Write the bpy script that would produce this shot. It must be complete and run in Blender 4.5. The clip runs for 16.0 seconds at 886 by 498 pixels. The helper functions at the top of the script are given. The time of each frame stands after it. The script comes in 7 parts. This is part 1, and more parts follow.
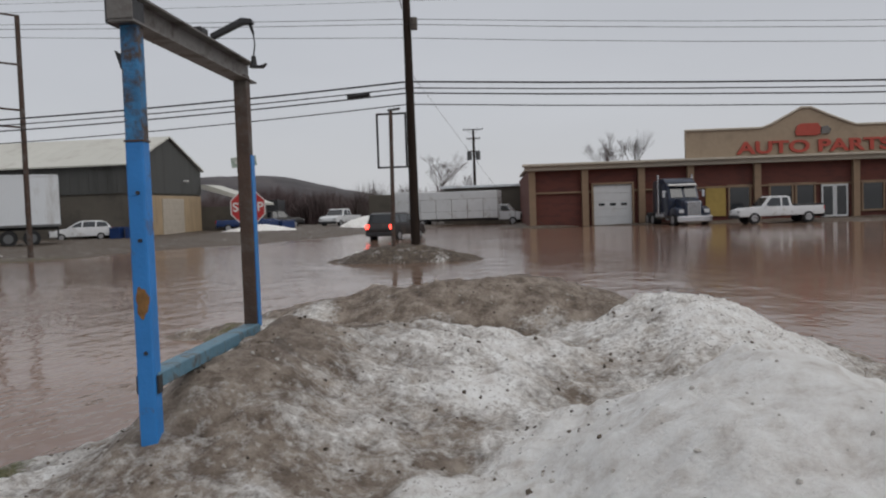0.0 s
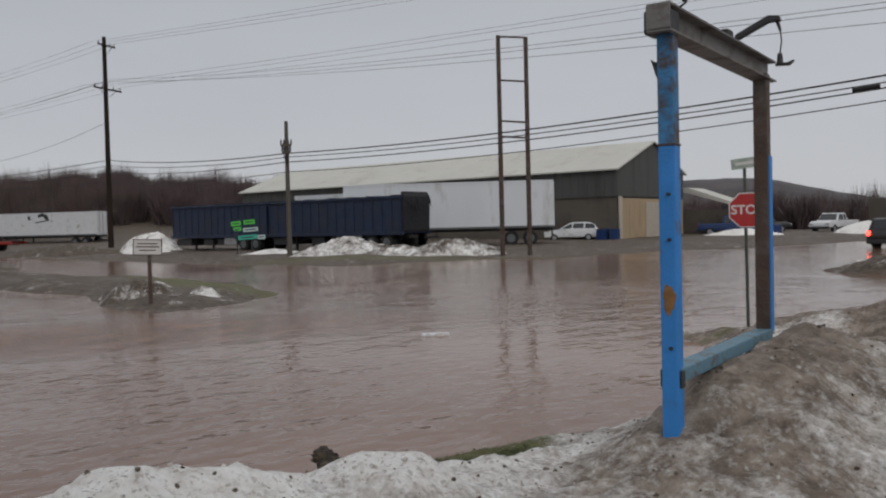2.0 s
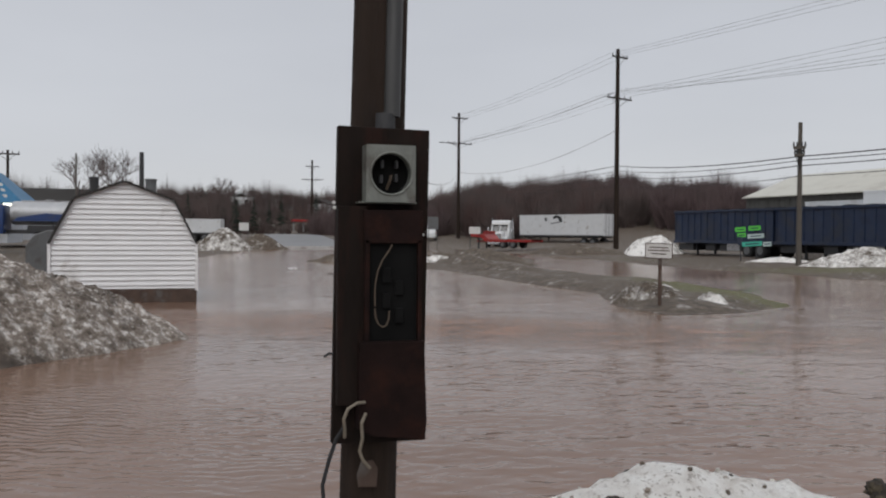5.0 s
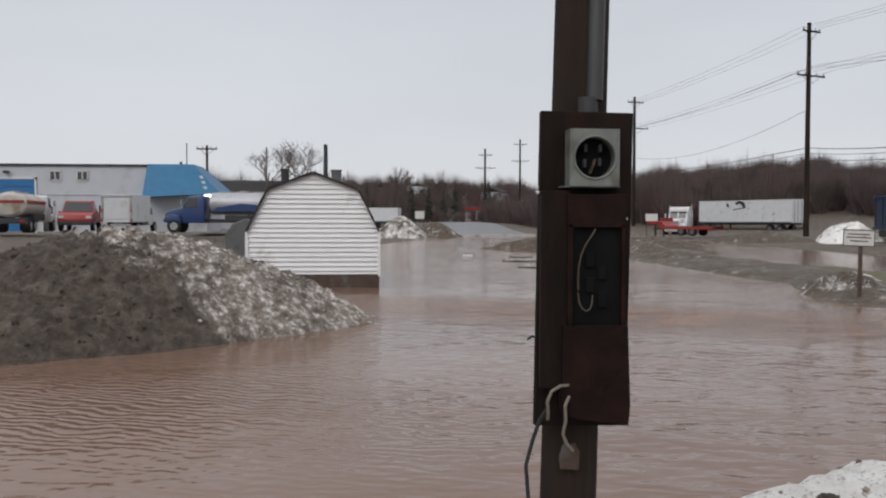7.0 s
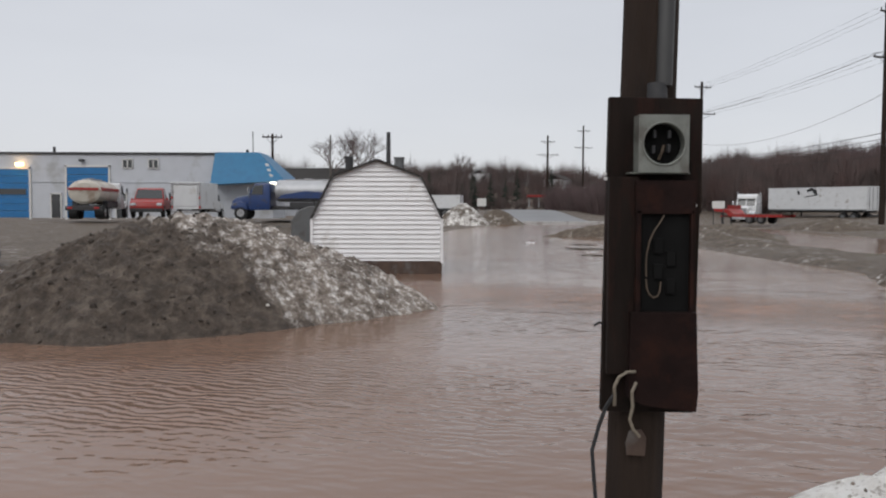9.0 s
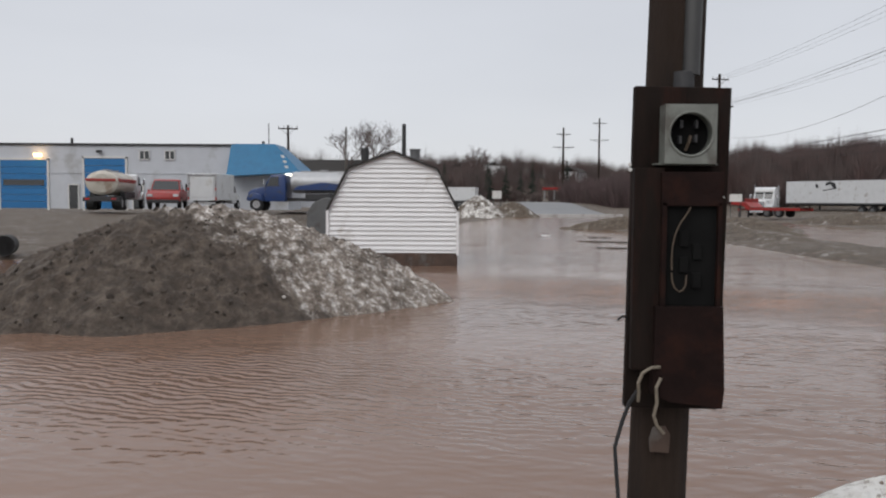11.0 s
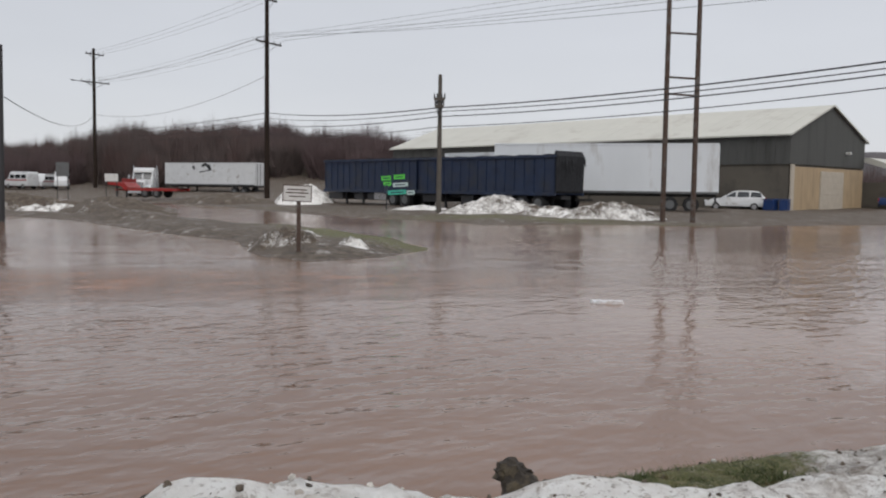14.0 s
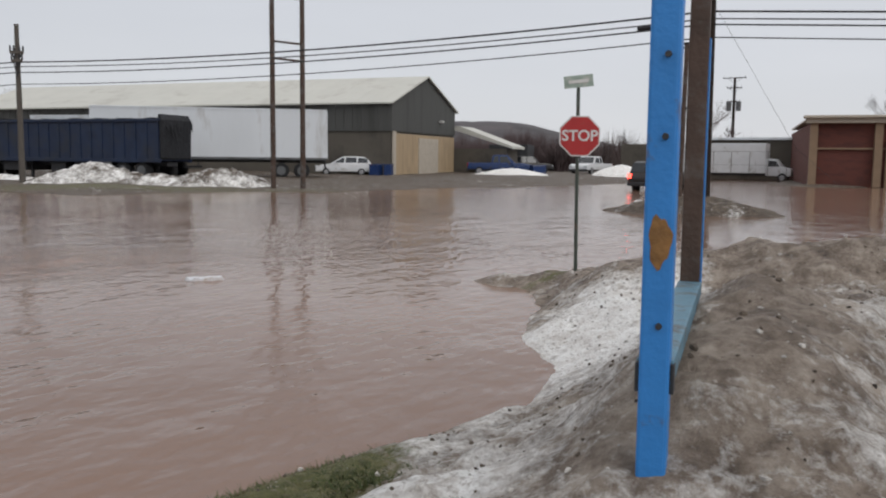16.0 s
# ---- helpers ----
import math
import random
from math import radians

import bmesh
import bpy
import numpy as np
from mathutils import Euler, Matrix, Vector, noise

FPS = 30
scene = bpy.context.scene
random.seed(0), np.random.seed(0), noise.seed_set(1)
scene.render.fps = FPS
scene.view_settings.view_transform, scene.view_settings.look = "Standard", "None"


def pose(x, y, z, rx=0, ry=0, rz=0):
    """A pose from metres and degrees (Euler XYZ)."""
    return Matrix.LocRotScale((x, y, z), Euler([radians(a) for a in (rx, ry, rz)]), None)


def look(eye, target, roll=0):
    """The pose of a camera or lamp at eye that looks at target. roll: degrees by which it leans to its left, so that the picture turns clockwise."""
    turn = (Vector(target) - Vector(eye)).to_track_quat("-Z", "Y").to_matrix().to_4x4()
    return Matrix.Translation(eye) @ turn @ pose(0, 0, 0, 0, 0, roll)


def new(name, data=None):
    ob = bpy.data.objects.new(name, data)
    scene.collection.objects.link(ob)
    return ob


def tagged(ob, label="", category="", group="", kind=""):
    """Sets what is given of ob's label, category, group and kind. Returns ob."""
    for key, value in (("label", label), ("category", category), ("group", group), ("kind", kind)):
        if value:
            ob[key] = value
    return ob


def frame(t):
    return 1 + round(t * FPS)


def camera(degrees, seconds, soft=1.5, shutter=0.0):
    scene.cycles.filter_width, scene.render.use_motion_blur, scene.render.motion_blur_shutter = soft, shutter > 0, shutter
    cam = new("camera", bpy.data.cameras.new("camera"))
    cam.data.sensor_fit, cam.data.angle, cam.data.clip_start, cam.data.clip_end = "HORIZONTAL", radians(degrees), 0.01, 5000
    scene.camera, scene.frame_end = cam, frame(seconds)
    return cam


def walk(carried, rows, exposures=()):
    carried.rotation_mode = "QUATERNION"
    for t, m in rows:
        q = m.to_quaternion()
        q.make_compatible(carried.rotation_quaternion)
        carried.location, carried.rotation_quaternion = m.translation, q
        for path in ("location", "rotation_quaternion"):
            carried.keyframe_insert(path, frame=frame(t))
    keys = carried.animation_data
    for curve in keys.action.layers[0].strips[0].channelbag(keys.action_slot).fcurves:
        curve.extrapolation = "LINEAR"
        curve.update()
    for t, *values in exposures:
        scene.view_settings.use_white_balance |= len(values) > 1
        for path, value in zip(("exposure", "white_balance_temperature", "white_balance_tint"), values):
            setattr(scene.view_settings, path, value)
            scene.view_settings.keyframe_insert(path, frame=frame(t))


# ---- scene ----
cam = camera(55.0, 16.0, soft=2.1)
PATH = [
    (0, (0.551, 0.171, 1.759), (0.201, 2.138, 1.663), -2.0),
    (0.5, (0.457, 0.047, 1.772), (-0.214, 1.929, 1.693), -2.0),
    (1, (0.344, 0.025, 1.784), (-0.575, 1.801, 1.725), -1.4),
    (1.5, (0.346, -0.094, 1.778), (-0.78, 1.558, 1.723), -1.1),
    (2, (0.353, -0.03, 1.753), (-0.97, 1.469, 1.698), -1.4),
    (2.5, (0.376, -0.051, 1.733), (-1.111, 1.287, 1.698), -1.3),
    (3, (0.399, -0.058, 1.782), (-1.221, 1.114, 1.773), -1.2),
    (3.5, (0.381, -0.18, 1.787), (-1.344, 0.833, 1.787), -0.5),
    (4, (0.357, -0.235, 1.781), (-1.453, 0.616, 1.775), -0.4),
    (4.5, (0.323, -0.274, 1.787), (-1.554, 0.418, 1.765), 0.2),
    (5, (0.279, -0.319, 1.783), (-1.644, 0.232, 1.748), 0.4),
    (7.5, (0.302, -0.462, 1.768), (-1.694, -0.359, 1.695), 0.1),
    (8, (0.32, -0.47, 1.768), (-1.677, -0.403, 1.687), 0.1),
    (8.5, (0.333, -0.469, 1.766), (-1.664, -0.435, 1.679), 0.1),
    (11, (0.272, -0.495, 1.76), (-1.725, -0.519, 1.646), 0.4),
    (11.5, (0.212, -0.394, 1.743), (-1.757, -0.056, 1.632), 1.0),
    (12, (0.091, -0.194, 1.722), (-1.856, 0.253, 1.605), 0.0),
    (12.5, (-0.044, -0.001, 1.66), (-1.978, 0.484, 1.498), -3.3),
    (13, (-0.24, 0.109, 1.623), (-2.049, 0.96, 1.57), 0.1),
    (13.5, (-0.727, 0.479, 1.618), (-2.363, 1.626, 1.528), 1.0),
    (14, (-1.004, 0.852, 1.553), (-2.557, 2.104, 1.413), 0.8),
    (14.5, (-1.093, 0.982, 1.517), (-2.543, 2.345, 1.316), 1.0),
    (15, (-1.007, 1.102, 1.563), (-2.329, 2.588, 1.357), 0.6),
    (15.5, (-1.196, 1.358, 1.538), (-2.338, 2.987, 1.337), 0.2),
    (16, (-1.329, 1.66, 1.557), (-2.192, 3.452, 1.349), 0.6),
]
EXPOSURES = [(0, -0.29), (1, -0.39), (2, -0.38), (3.5, -0.22), (5, -0.1), (7.5, 0.1), (11, 0.13), (12.5, 0.10), (13.5, 0.09), (14.5, 0.05), (16, 0.04)]
walk(cam, [(t, look(eye, target, roll)) for t, eye, target, roll in PATH], EXPOSURES)

# ---- world, sun and exposure ----
world = bpy.data.worlds.new("overcast_sky")
scene.world = world
world.use_nodes = True
wn, wl = world.node_tree.nodes, world.node_tree.links
wn.clear()
w_out = wn.new("ShaderNodeOutputWorld")
w_bg = wn.new("ShaderNodeBackground")
w_sky = wn.new("ShaderNodeTexSky")
w_sky.sky_type, w_sky.sun_disc = "NISHITA", False
w_sky.sun_elevation, w_sky.sun_rotation = radians(39), radians(116)
w_tc = wn.new("ShaderNodeTexCoord")
w_sep = wn.new("ShaderNodeSeparateXYZ")
w_ramp = wn.new("ShaderNodeValToRGB")
w_ramp.color_ramp.elements[0].position, w_ramp.color_ramp.elements[0].color = 0.0, (0.745, 0.755, 0.795, 1)
w_ramp.color_ramp.elements[1].position, w_ramp.color_ramp.elements[1].color = 0.32, (0.665, 0.685, 0.735, 1)
# an overcast sky is brightest overhead
w_ramp.color_ramp.elements.new(1.0).color = (1.22, 1.22, 1.24, 1)
w_noise = wn.new("ShaderNodeTexNoise")
w_noise.inputs["Scale"].default_value, w_noise.inputs["Detail"].default_value = 1.6, 4
w_map = wn.new("ShaderNodeMapping")
w_map.inputs["Scale"].default_value = (1, 1, 4)
w_cloud = wn.new("ShaderNodeMix")
w_cloud.data_type, w_cloud.blend_type = "RGBA", "MULTIPLY"
w_cloud.inputs["Factor"].default_value = 0.22
w_mix = wn.new("ShaderNodeMix")
w_mix.data_type = "RGBA"
w_mix.inputs["Factor"].default_value = 0.93
w_scale = wn.new("ShaderNodeMix")
w_scale.data_type, w_scale.blend_type = "RGBA", "MULTIPLY"
w_scale.inputs["Factor"].default_value = 1.0
w_scale.inputs["B"].default_value = (0.12, 0.12, 0.12, 1)
wl.new(w_tc.outputs["Generated"], w_sep.inputs[0])
wl.new(w_sep.outputs["Z"], w_ramp.inputs[0])
wl.new(w_tc.outputs["Generated"], w_map.inputs[0])
wl.new(w_map.outputs[0], w_noise.inputs["Vector"])
wl.new(w_ramp.outputs[0], w_cloud.inputs["A"])
wl.new(w_noise.outputs["Fac"], w_cloud.inputs["B"])
wl.new(w_sky.outputs[0], w_scale.inputs["A"])
wl.new(w_scale.outputs["Result"], w_mix.inputs["A"])
wl.new(w_cloud.outputs["Result"], w_mix.inputs["B"])
w_dot = wn.new("ShaderNodeVectorMath")
w_dot.operation = "DOT_PRODUCT"
w_dot.inputs[1].default_value = (-0.86, 0.41, 0.30)
w_dark = wn.new("ShaderNodeMapRange")
w_dark.interpolation_type = "SMOOTHSTEP"
for k, v in zip(("From Min", "From Max", "To Min", "To Max"), (0.80, 1.0, 1.0, 0.97)):
    w_dark.inputs[k].default_value = v
w_bank = wn.new("ShaderNodeMix")
w_bank.data_type, w_bank.blend_type = "RGBA", "MULTIPLY"
w_bank.inputs["Factor"].default_value = 1.0
wl.new(w_tc.outputs["Generated"], w_dot.inputs[0])
wl.new(w_dot.outputs["Value"], w_dark.inputs["Value"])
wl.new(w_mix.outputs["Result"], w_bank.inputs["A"])
wl.new(w_dark.outputs[0], w_bank.inputs["B"])
wl.new(w_bank.outputs["Result"], w_bg.inputs[0])
w_bg.inputs[1].default_value = 1.0
wl.new(w_bg.outputs[0], w_out.inputs[0])

sun_data = bpy.data.lights.new("sun", "SUN")
sun_data.energy, sun_data.angle, sun_data.color = 0.95, radians(40), (1.0, 0.97, 0.93)
sun = new("sun", sun_data)
sun.matrix_world = look((45, -22, 41), (0, 0, 0))


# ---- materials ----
ALBEDO_SCALE = 0.84  # lowers all mat() colours to offset the bright overhead sky: light level put into colour


def mat(name, col, rough=0.6, metal=0.0, var=0.25, scale=3.0, dirt=None, dirt_amt=0.0, dirt_scale=1.2, bump=0.0, bump_scale=40.0, spec=0.5, stretch=(1, 1, 1), per_object=0.0):
    """A surface with fine grain, broad stains and a little relief."""
    m = bpy.data.materials.new(name)
    m.use_nodes = True
    n, l = m.node_tree.nodes, m.node_tree.links
    bsdf = n["Principled BSDF"]
    tc, mp = n.new("ShaderNodeTexCoord"), n.new("ShaderNodeMapping")
    mp.inputs["Scale"].default_value = stretch
    l.new(tc.outputs["Object"], mp.inputs[0])
    n1 = n.new("ShaderNodeTexNoise")
    n1.inputs["Scale"].default_value, n1.inputs["Detail"].default_value = scale, 6
    l.new(mp.outputs[0], n1.inputs["Vector"])
    ramp = n.new("ShaderNodeMapRange")
    ramp.inputs["From Min"].default_value, ramp.inputs["From Max"].default_value = 0.25, 0.75
    ramp.inputs["To Min"].default_value, ramp.inputs["To Max"].default_value = 1 - var, 1 + var * 0.6
    l.new(n1.outputs["Fac"], ramp.inputs["Value"])
    mul = n.new("ShaderNodeMix")
    mul.data_type, mul.blend_type = "RGBA", "MULTIPLY"
    mul.inputs["Factor"].default_value = 1.0
    mul.inputs["A"].default_value = (*(c * ALBEDO_SCALE for c in col), 1)
    l.new(ramp.outputs[0], mul.inputs["B"])
    out = mul.outputs["Result"]
    if per_object:
        oi, pr = n.new("ShaderNodeObjectInfo"), n.new("ShaderNodeMapRange")
        pr.inputs["To Min"].default_value, pr.inputs["To Max"].default_value = 1 - per_object, 1 + per_object
        l.new(oi.outputs["Random"], pr.inputs["Value"])
        pm = n.new("ShaderNodeMix")
        pm.data_type, pm.blend_type = "RGBA", "MULTIPLY"
        pm.inputs["Factor"].default_value = 1.0
        l.new(out, pm.inputs["A"])
        l.new(pr.outputs[0], pm.inputs["B"])
        out = pm.outputs["Result"]
    if dirt:
        n2 = n.new("ShaderNodeTexNoise")
        n2.inputs["Scale"].default_value, n2.inputs["Detail"].default_value, n2.inputs["Roughness"].default_value = dirt_scale, 8, 0.65
        l.new(mp.outputs[0], n2.inputs["Vector"])
        r2 = n.new("ShaderNodeMapRange")
        r2.inputs["From Min"].default_value, r2.inputs["From Max"].default_value = 0.62 - 0.3 * dirt_amt, 0.72 - 0.2 * dirt_amt
        l.new(n2.outputs["Fac"], r2.inputs["Value"])
        mx = n.new("ShaderNodeMix")
        mx.data_type = "RGBA"
        l.new(r2.outputs[0], mx.inputs["Factor"])
        l.new(out, mx.inputs["A"])
        mx.inputs["B"].default_value = (*(c * ALBEDO_SCALE for c in dirt), 1)
        out = mx.outputs["Result"]
    l.new(out, bsdf.inputs["Base Color"])
    bsdf.inputs["Roughness"].default_value = rough
    bsdf.inputs["Metallic"].default_value = metal
    bsdf.inputs["Specular IOR Level"].default_value = spec
    if bump:
        n3, b = n.new("ShaderNodeTexNoise"), n.new("ShaderNodeBump")
        n3.inputs["Scale"].default_value, n3.inputs["Detail"].default_value = bump_scale, 5
        l.new(mp.outputs[0], n3.inputs["Vector"])
        l.new(n3.outputs["Fac"], b.inputs["Height"])
        b.inputs["Strength"].default_value, b.inputs["Distance"].default_value = bump, 1.0 / bump_scale
        l.new(b.outputs[0], bsdf.inputs["Normal"])
    return m


def glow(name, col, strength):
    m = bpy.data.materials.new(name)
    m.use_nodes = True
    b = m.node_tree.nodes["Principled BSDF"]
    b.inputs["Base Color"].default_value = (*col, 1)
    b.inputs["Emission Color"].default_value = (*col, 1)
    b.inputs["Emission Strength"].default_value = strength
    return m


M_blue = mat("blue_painted_steel", (0.03, 0.23, 0.62), 0.45, var=0.15, scale=6, dirt=(0.11, 0.075, 0.055), dirt_amt=0.12, dirt_scale=5, bump=0.15)
M_rail = mat("pale_worn_blue_rail", (0.13, 0.27, 0.36), 0.55, var=0.35, scale=6, dirt=(0.09, 0.075, 0.065), dirt_amt=0.45, dirt_scale=6, bump=0.25)
M_blueworn = mat("worn_blue_and_rust", (0.04, 0.20, 0.42), 0.6, var=0.35, scale=7, dirt=(0.075, 0.052, 0.04), dirt_amt=0.55, dirt_scale=9, bump=0.3)
M_rust = mat("rusty_brown_steel", (0.085, 0.052, 0.038), 0.75, var=0.4, scale=5, dirt=(0.12, 0.11, 0.10), dirt_amt=0.35, dirt_scale=3, bump=0.3)
M_rustspot = mat("orange_rust", (0.26, 0.13, 0.04), 0.8, var=0.4, scale=20, bump=0.3)
M_beam = mat("grey_weathered_beam", (0.21, 0.20, 0.19), 0.6, var=0.35, scale=4, dirt=(0.07, 0.055, 0.045), dirt_amt=0.45, dirt_scale=4, bump=0.25)
M_dark = mat("dark_steel", (0.035, 0.035, 0.038), 0.6, var=0.3, scale=8, bump=0.2)
M_rubber = mat("black_rubber", (0.018, 0.018, 0.019), 0.8, var=0.3, scale=8)
M_chrome = mat("bright_metal", (0.6, 0.6, 0.62), 0.25, 1.0, var=0.15, scale=6)
M_wheel = mat("grey_rim", (0.42, 0.42, 0.43), 0.45, 0.5, var=0.25, scale=8, dirt=(0.1, 0.08, 0.07), dirt_amt=0.3, dirt_scale=6)
M_glass = mat("dark_vehicle_glass", (0.02, 0.024, 0.028), 0.08, var=0.1, scale=2, spec=0.8)
M_white = mat("white_vehicle_paint", (0.72, 0.73, 0.74), 0.35, var=0.06, scale=2, dirt=(0.40, 0.37, 0.34), dirt_amt=0.15, dirt_scale=1.5)
M_trailer = mat("white_trailer_side", (0.76, 0.79, 0.82), 0.5, var=0.06, scale=0.8, dirt=(0.58, 0.58, 0.58), dirt_amt=0.25, dirt_scale=0.8, stretch=(1, 1, 0.25))
M_navy = mat("navy_blue_steel", (0.010, 0.024, 0.066), 0.5, var=0.35, scale=2, dirt=(0.02, 0.026, 0.045), dirt_amt=0.5, dirt_scale=1.0, bump=0.15)
M_black = mat("black_tarp", (0.015, 0.016, 0.02), 0.8, var=0.4, scale=3, bump=0.4, bump_scale=6)
M_green = mat("fluorescent_green_board", (0.10, 0.62, 0.06), 0.6, var=0.1, scale=5)
M_greenw = mat("pale_board", (0.5, 0.62, 0.6), 0.6, var=0.2, scale=5)
M_teal = mat("teal_board", (0.05, 0.45, 0.32), 0.6, var=0.2, scale=5)
M_tan = mat("tan_cladding", (0.46, 0.34, 0.21), 0.7, var=0.15, scale=1.5, dirt=(0.33, 0.25, 0.16), dirt_amt=0.3, dirt_scale=0.6, stretch=(3, 3, 0.4))
M_grey = mat("dark_grey_cladding", (0.085, 0.085, 0.08), 0.7, var=0.12, scale=0.8, dirt=(0.06, 0.06, 0.055), dirt_amt=0.4, dirt_scale=0.4, stretch=(3, 3, 0.3))
M_greylow = mat("brown_grey_lower_wall", (0.115, 0.10, 0.08), 0.75, var=0.15, scale=0.8, dirt=(0.07, 0.06, 0.05), dirt_amt=0.4, dirt_scale=0.4)
M_cream = mat("cream_metal_roof", (0.60, 0.59, 0.53), 0.6, var=0.08, scale=0.6, dirt=(0.47, 0.45, 0.40), dirt_amt=0.3, dirt_scale=0.3)
M_brick = mat("red_brick_panel", (0.145, 0.045, 0.033), 0.85, var=0.2, scale=14, dirt=(0.10, 0.035, 0.028), dirt_amt=0.5, dirt_scale=1.0, stretch=(1, 1, 3), bump=0.3, bump_scale=12)
M_stucco = mat("beige_stucco", (0.40, 0.31, 0.22), 0.85, var=0.1, scale=3, dirt=(0.31, 0.24, 0.17), dirt_amt=0.3, dirt_scale=0.5, bump=0.2)
M_pilaster = mat("tan_pilaster", (0.29, 0.20, 0.13), 0.85, var=0.12, scale=3, bump=0.2)
M_cornice = mat("cream_cornice", (0.52, 0.46, 0.38), 0.75, var=0.1, scale=2)
M_redsign = mat("red_sign_face", (0.46, 0.07, 0.045), 0.5, var=0.1, scale=3)
M_door = mat("white_sectional_door", (0.66, 0.67, 0.68), 0.5, var=0.06, scale=2, dirt=(0.5, 0.48, 0.45), dirt_amt=0.2, dirt_scale=1)
M_yellow = mat("yellow_poster", (0.42, 0.29, 0.07), 0.6, var=0.15, scale=3)
M_vinyl = mat("white_vinyl_siding", (0.86, 0.86, 0.87), 0.5, var=0.05, scale=2, dirt=(0.58, 0.56, 0.54), dirt_amt=0.12, dirt_scale=0.9, per_object=0.03)
M_roofdk = mat("dark_shingle", (0.035, 0.032, 0.03), 0.9, var=0.3, scale=6, bump=0.3)
M_bbwall = mat("white_block_wall", (0.56, 0.58, 0.62), 0.75, var=0.07, scale=1, dirt=(0.42, 0.42, 0.43), dirt_amt=0.25, dirt_scale=0.4)
M_bbblue = mat("bright_blue_panel", (0.010, 0.15, 0.31), 0.5, var=0.12, scale=2, dirt=(0.008, 0.115, 0.25), dirt_amt=0.3, dirt_scale=0.6)
M_bbdoor = mat("blue_overhead_door", (0.012, 0.16, 0.40), 0.5, var=0.12, scale=2)
M_pole = mat("brown_utility_pole", (0.040, 0.028, 0.022), 0.85, var=0.35, scale=4, stretch=(6, 6, 0.6), dirt=(0.028, 0.021, 0.018), dirt_amt=0.45, dirt_scale=2, bump=0.4, bump_scale=30, spec=0.12)
M_polegrey = mat("grey_utility_pole", (0.12, 0.105, 0.09), 0.85, var=0.3, scale=4, stretch=(6, 6, 0.6), bump=0.4, bump_scale=30)
M_board = mat("dark_stained_plywood", (0.015, 0.010, 0.008), 0.75, var=0.45, scale=6, dirt=(0.028, 0.012, 0.009), dirt_amt=0.5, dirt_scale=4, stretch=(2, 2, 0.5), bump=0.3, bump_scale=60, spec=0.12)
M_panel = mat("rusted_panel_cover", (0.015, 0.007, 0.006), 0.75, var=0.4, scale=9, dirt=(0.026, 0.010, 0.007), dirt_amt=0.45, dirt_scale=7, bump=0.25, spec=0.12)
M_meter = mat("galvanised_meter_socket", (0.20, 0.21, 0.19), 0.55, 0.2, var=0.2, scale=12, dirt=(0.12, 0.115, 0.10), dirt_amt=0.35, dirt_scale=9, bump=0.15)
# near-black for recesses: the shade inside them is put into the colour
M_void = mat("cavity_shade_black", (0.008, 0.008, 0.008), 0.9, var=0.3, scale=10, spec=0.12)
M_oldwire = mat("brown_insulated_wire", (0.075, 0.052, 0.034), 0.7, var=0.3, scale=30)
M_wire = mat("pale_insulated_wire", (0.22, 0.185, 0.14), 0.6, var=0.25, scale=30)
M_cable = mat("black_cable", (0.02, 0.02, 0.022), 0.7, var=0.2, scale=5)
M_galv = mat("galvanised_pipe", (0.07, 0.07, 0.07), 0.5, 0.4, var=0.25, scale=6, stretch=(4, 4, 0.5))
M_stop = mat("red_sign_sheet", (0.44, 0.022, 0.022), 0.5, var=0.12, scale=6, dirt=(0.3, 0.05, 0.04), dirt_amt=0.2, dirt_scale=6)
M_signwhite = mat("white_sign_sheet", (0.72, 0.71, 0.69), 0.55, var=0.1, scale=6, dirt=(0.5, 0.46, 0.42), dirt_amt=0.25, dirt_scale=6)
M_signgrn = mat("pale_green_plate", (0.34, 0.42, 0.36), 0.6, var=0.2, scale=8, dirt=(0.5, 0.5, 0.46), dirt_amt=0.4, dirt_scale=8)
M_postgrn = mat("green_grey_post", (0.06, 0.075, 0.06), 0.6, var=0.3, scale=8, dirt=(0.1, 0.07, 0.05), dirt_amt=0.3, dirt_scale=5)
M_grass = mat("wet_winter_grass", (0.066, 0.088, 0.026), 0.85, var=0.5, scale=14, dirt=(0.14, 0.11, 0.05), dirt_amt=0.4, dirt_scale=6)
M_twig = mat("bare_twigs", (0.115, 0.088, 0.082), 0.9, var=0.25, scale=0.6, dirt=(0.135, 0.085, 0.078), dirt_amt=0.5, dirt_scale=0.15)
M_twigred = mat("reddish_bare_brush", (0.13, 0.088, 0.088), 0.9, var=0.25, scale=0.5, dirt=(0.10, 0.075, 0.072), dirt_amt=0.5, dirt_scale=0.12)
M_conifer = mat("dark_evergreen", (0.02, 0.032, 0.022), 0.9, var=0.4, scale=1)
M_hill = mat("wooded_hillside", (0.082, 0.074, 0.078), 0.95, var=0.35, scale=0.05, dirt=(0.115, 0.098, 0.10), dirt_amt=0.35, dirt_scale=0.03)
M_truckblue = mat("blue_truck_paint", (0.015, 0.045, 0.16), 0.3, var=0.15, scale=3, dirt=(0.05, 0.05, 0.06), dirt_amt=0.2, dirt_scale=2)
M_semi = mat("near_black_blue_paint", (0.010, 0.020, 0.048), 0.3, var=0.15, scale=3, dirt=(0.05, 0.05, 0.055), dirt_amt=0.25, dirt_scale=2)
M_truckred = mat("red_truck_paint", (0.33, 0.020, 0.017), 0.4, var=0.15, scale=3, dirt=(0.2, 0.04, 0.03), dirt_amt=0.25, dirt_scale=2)
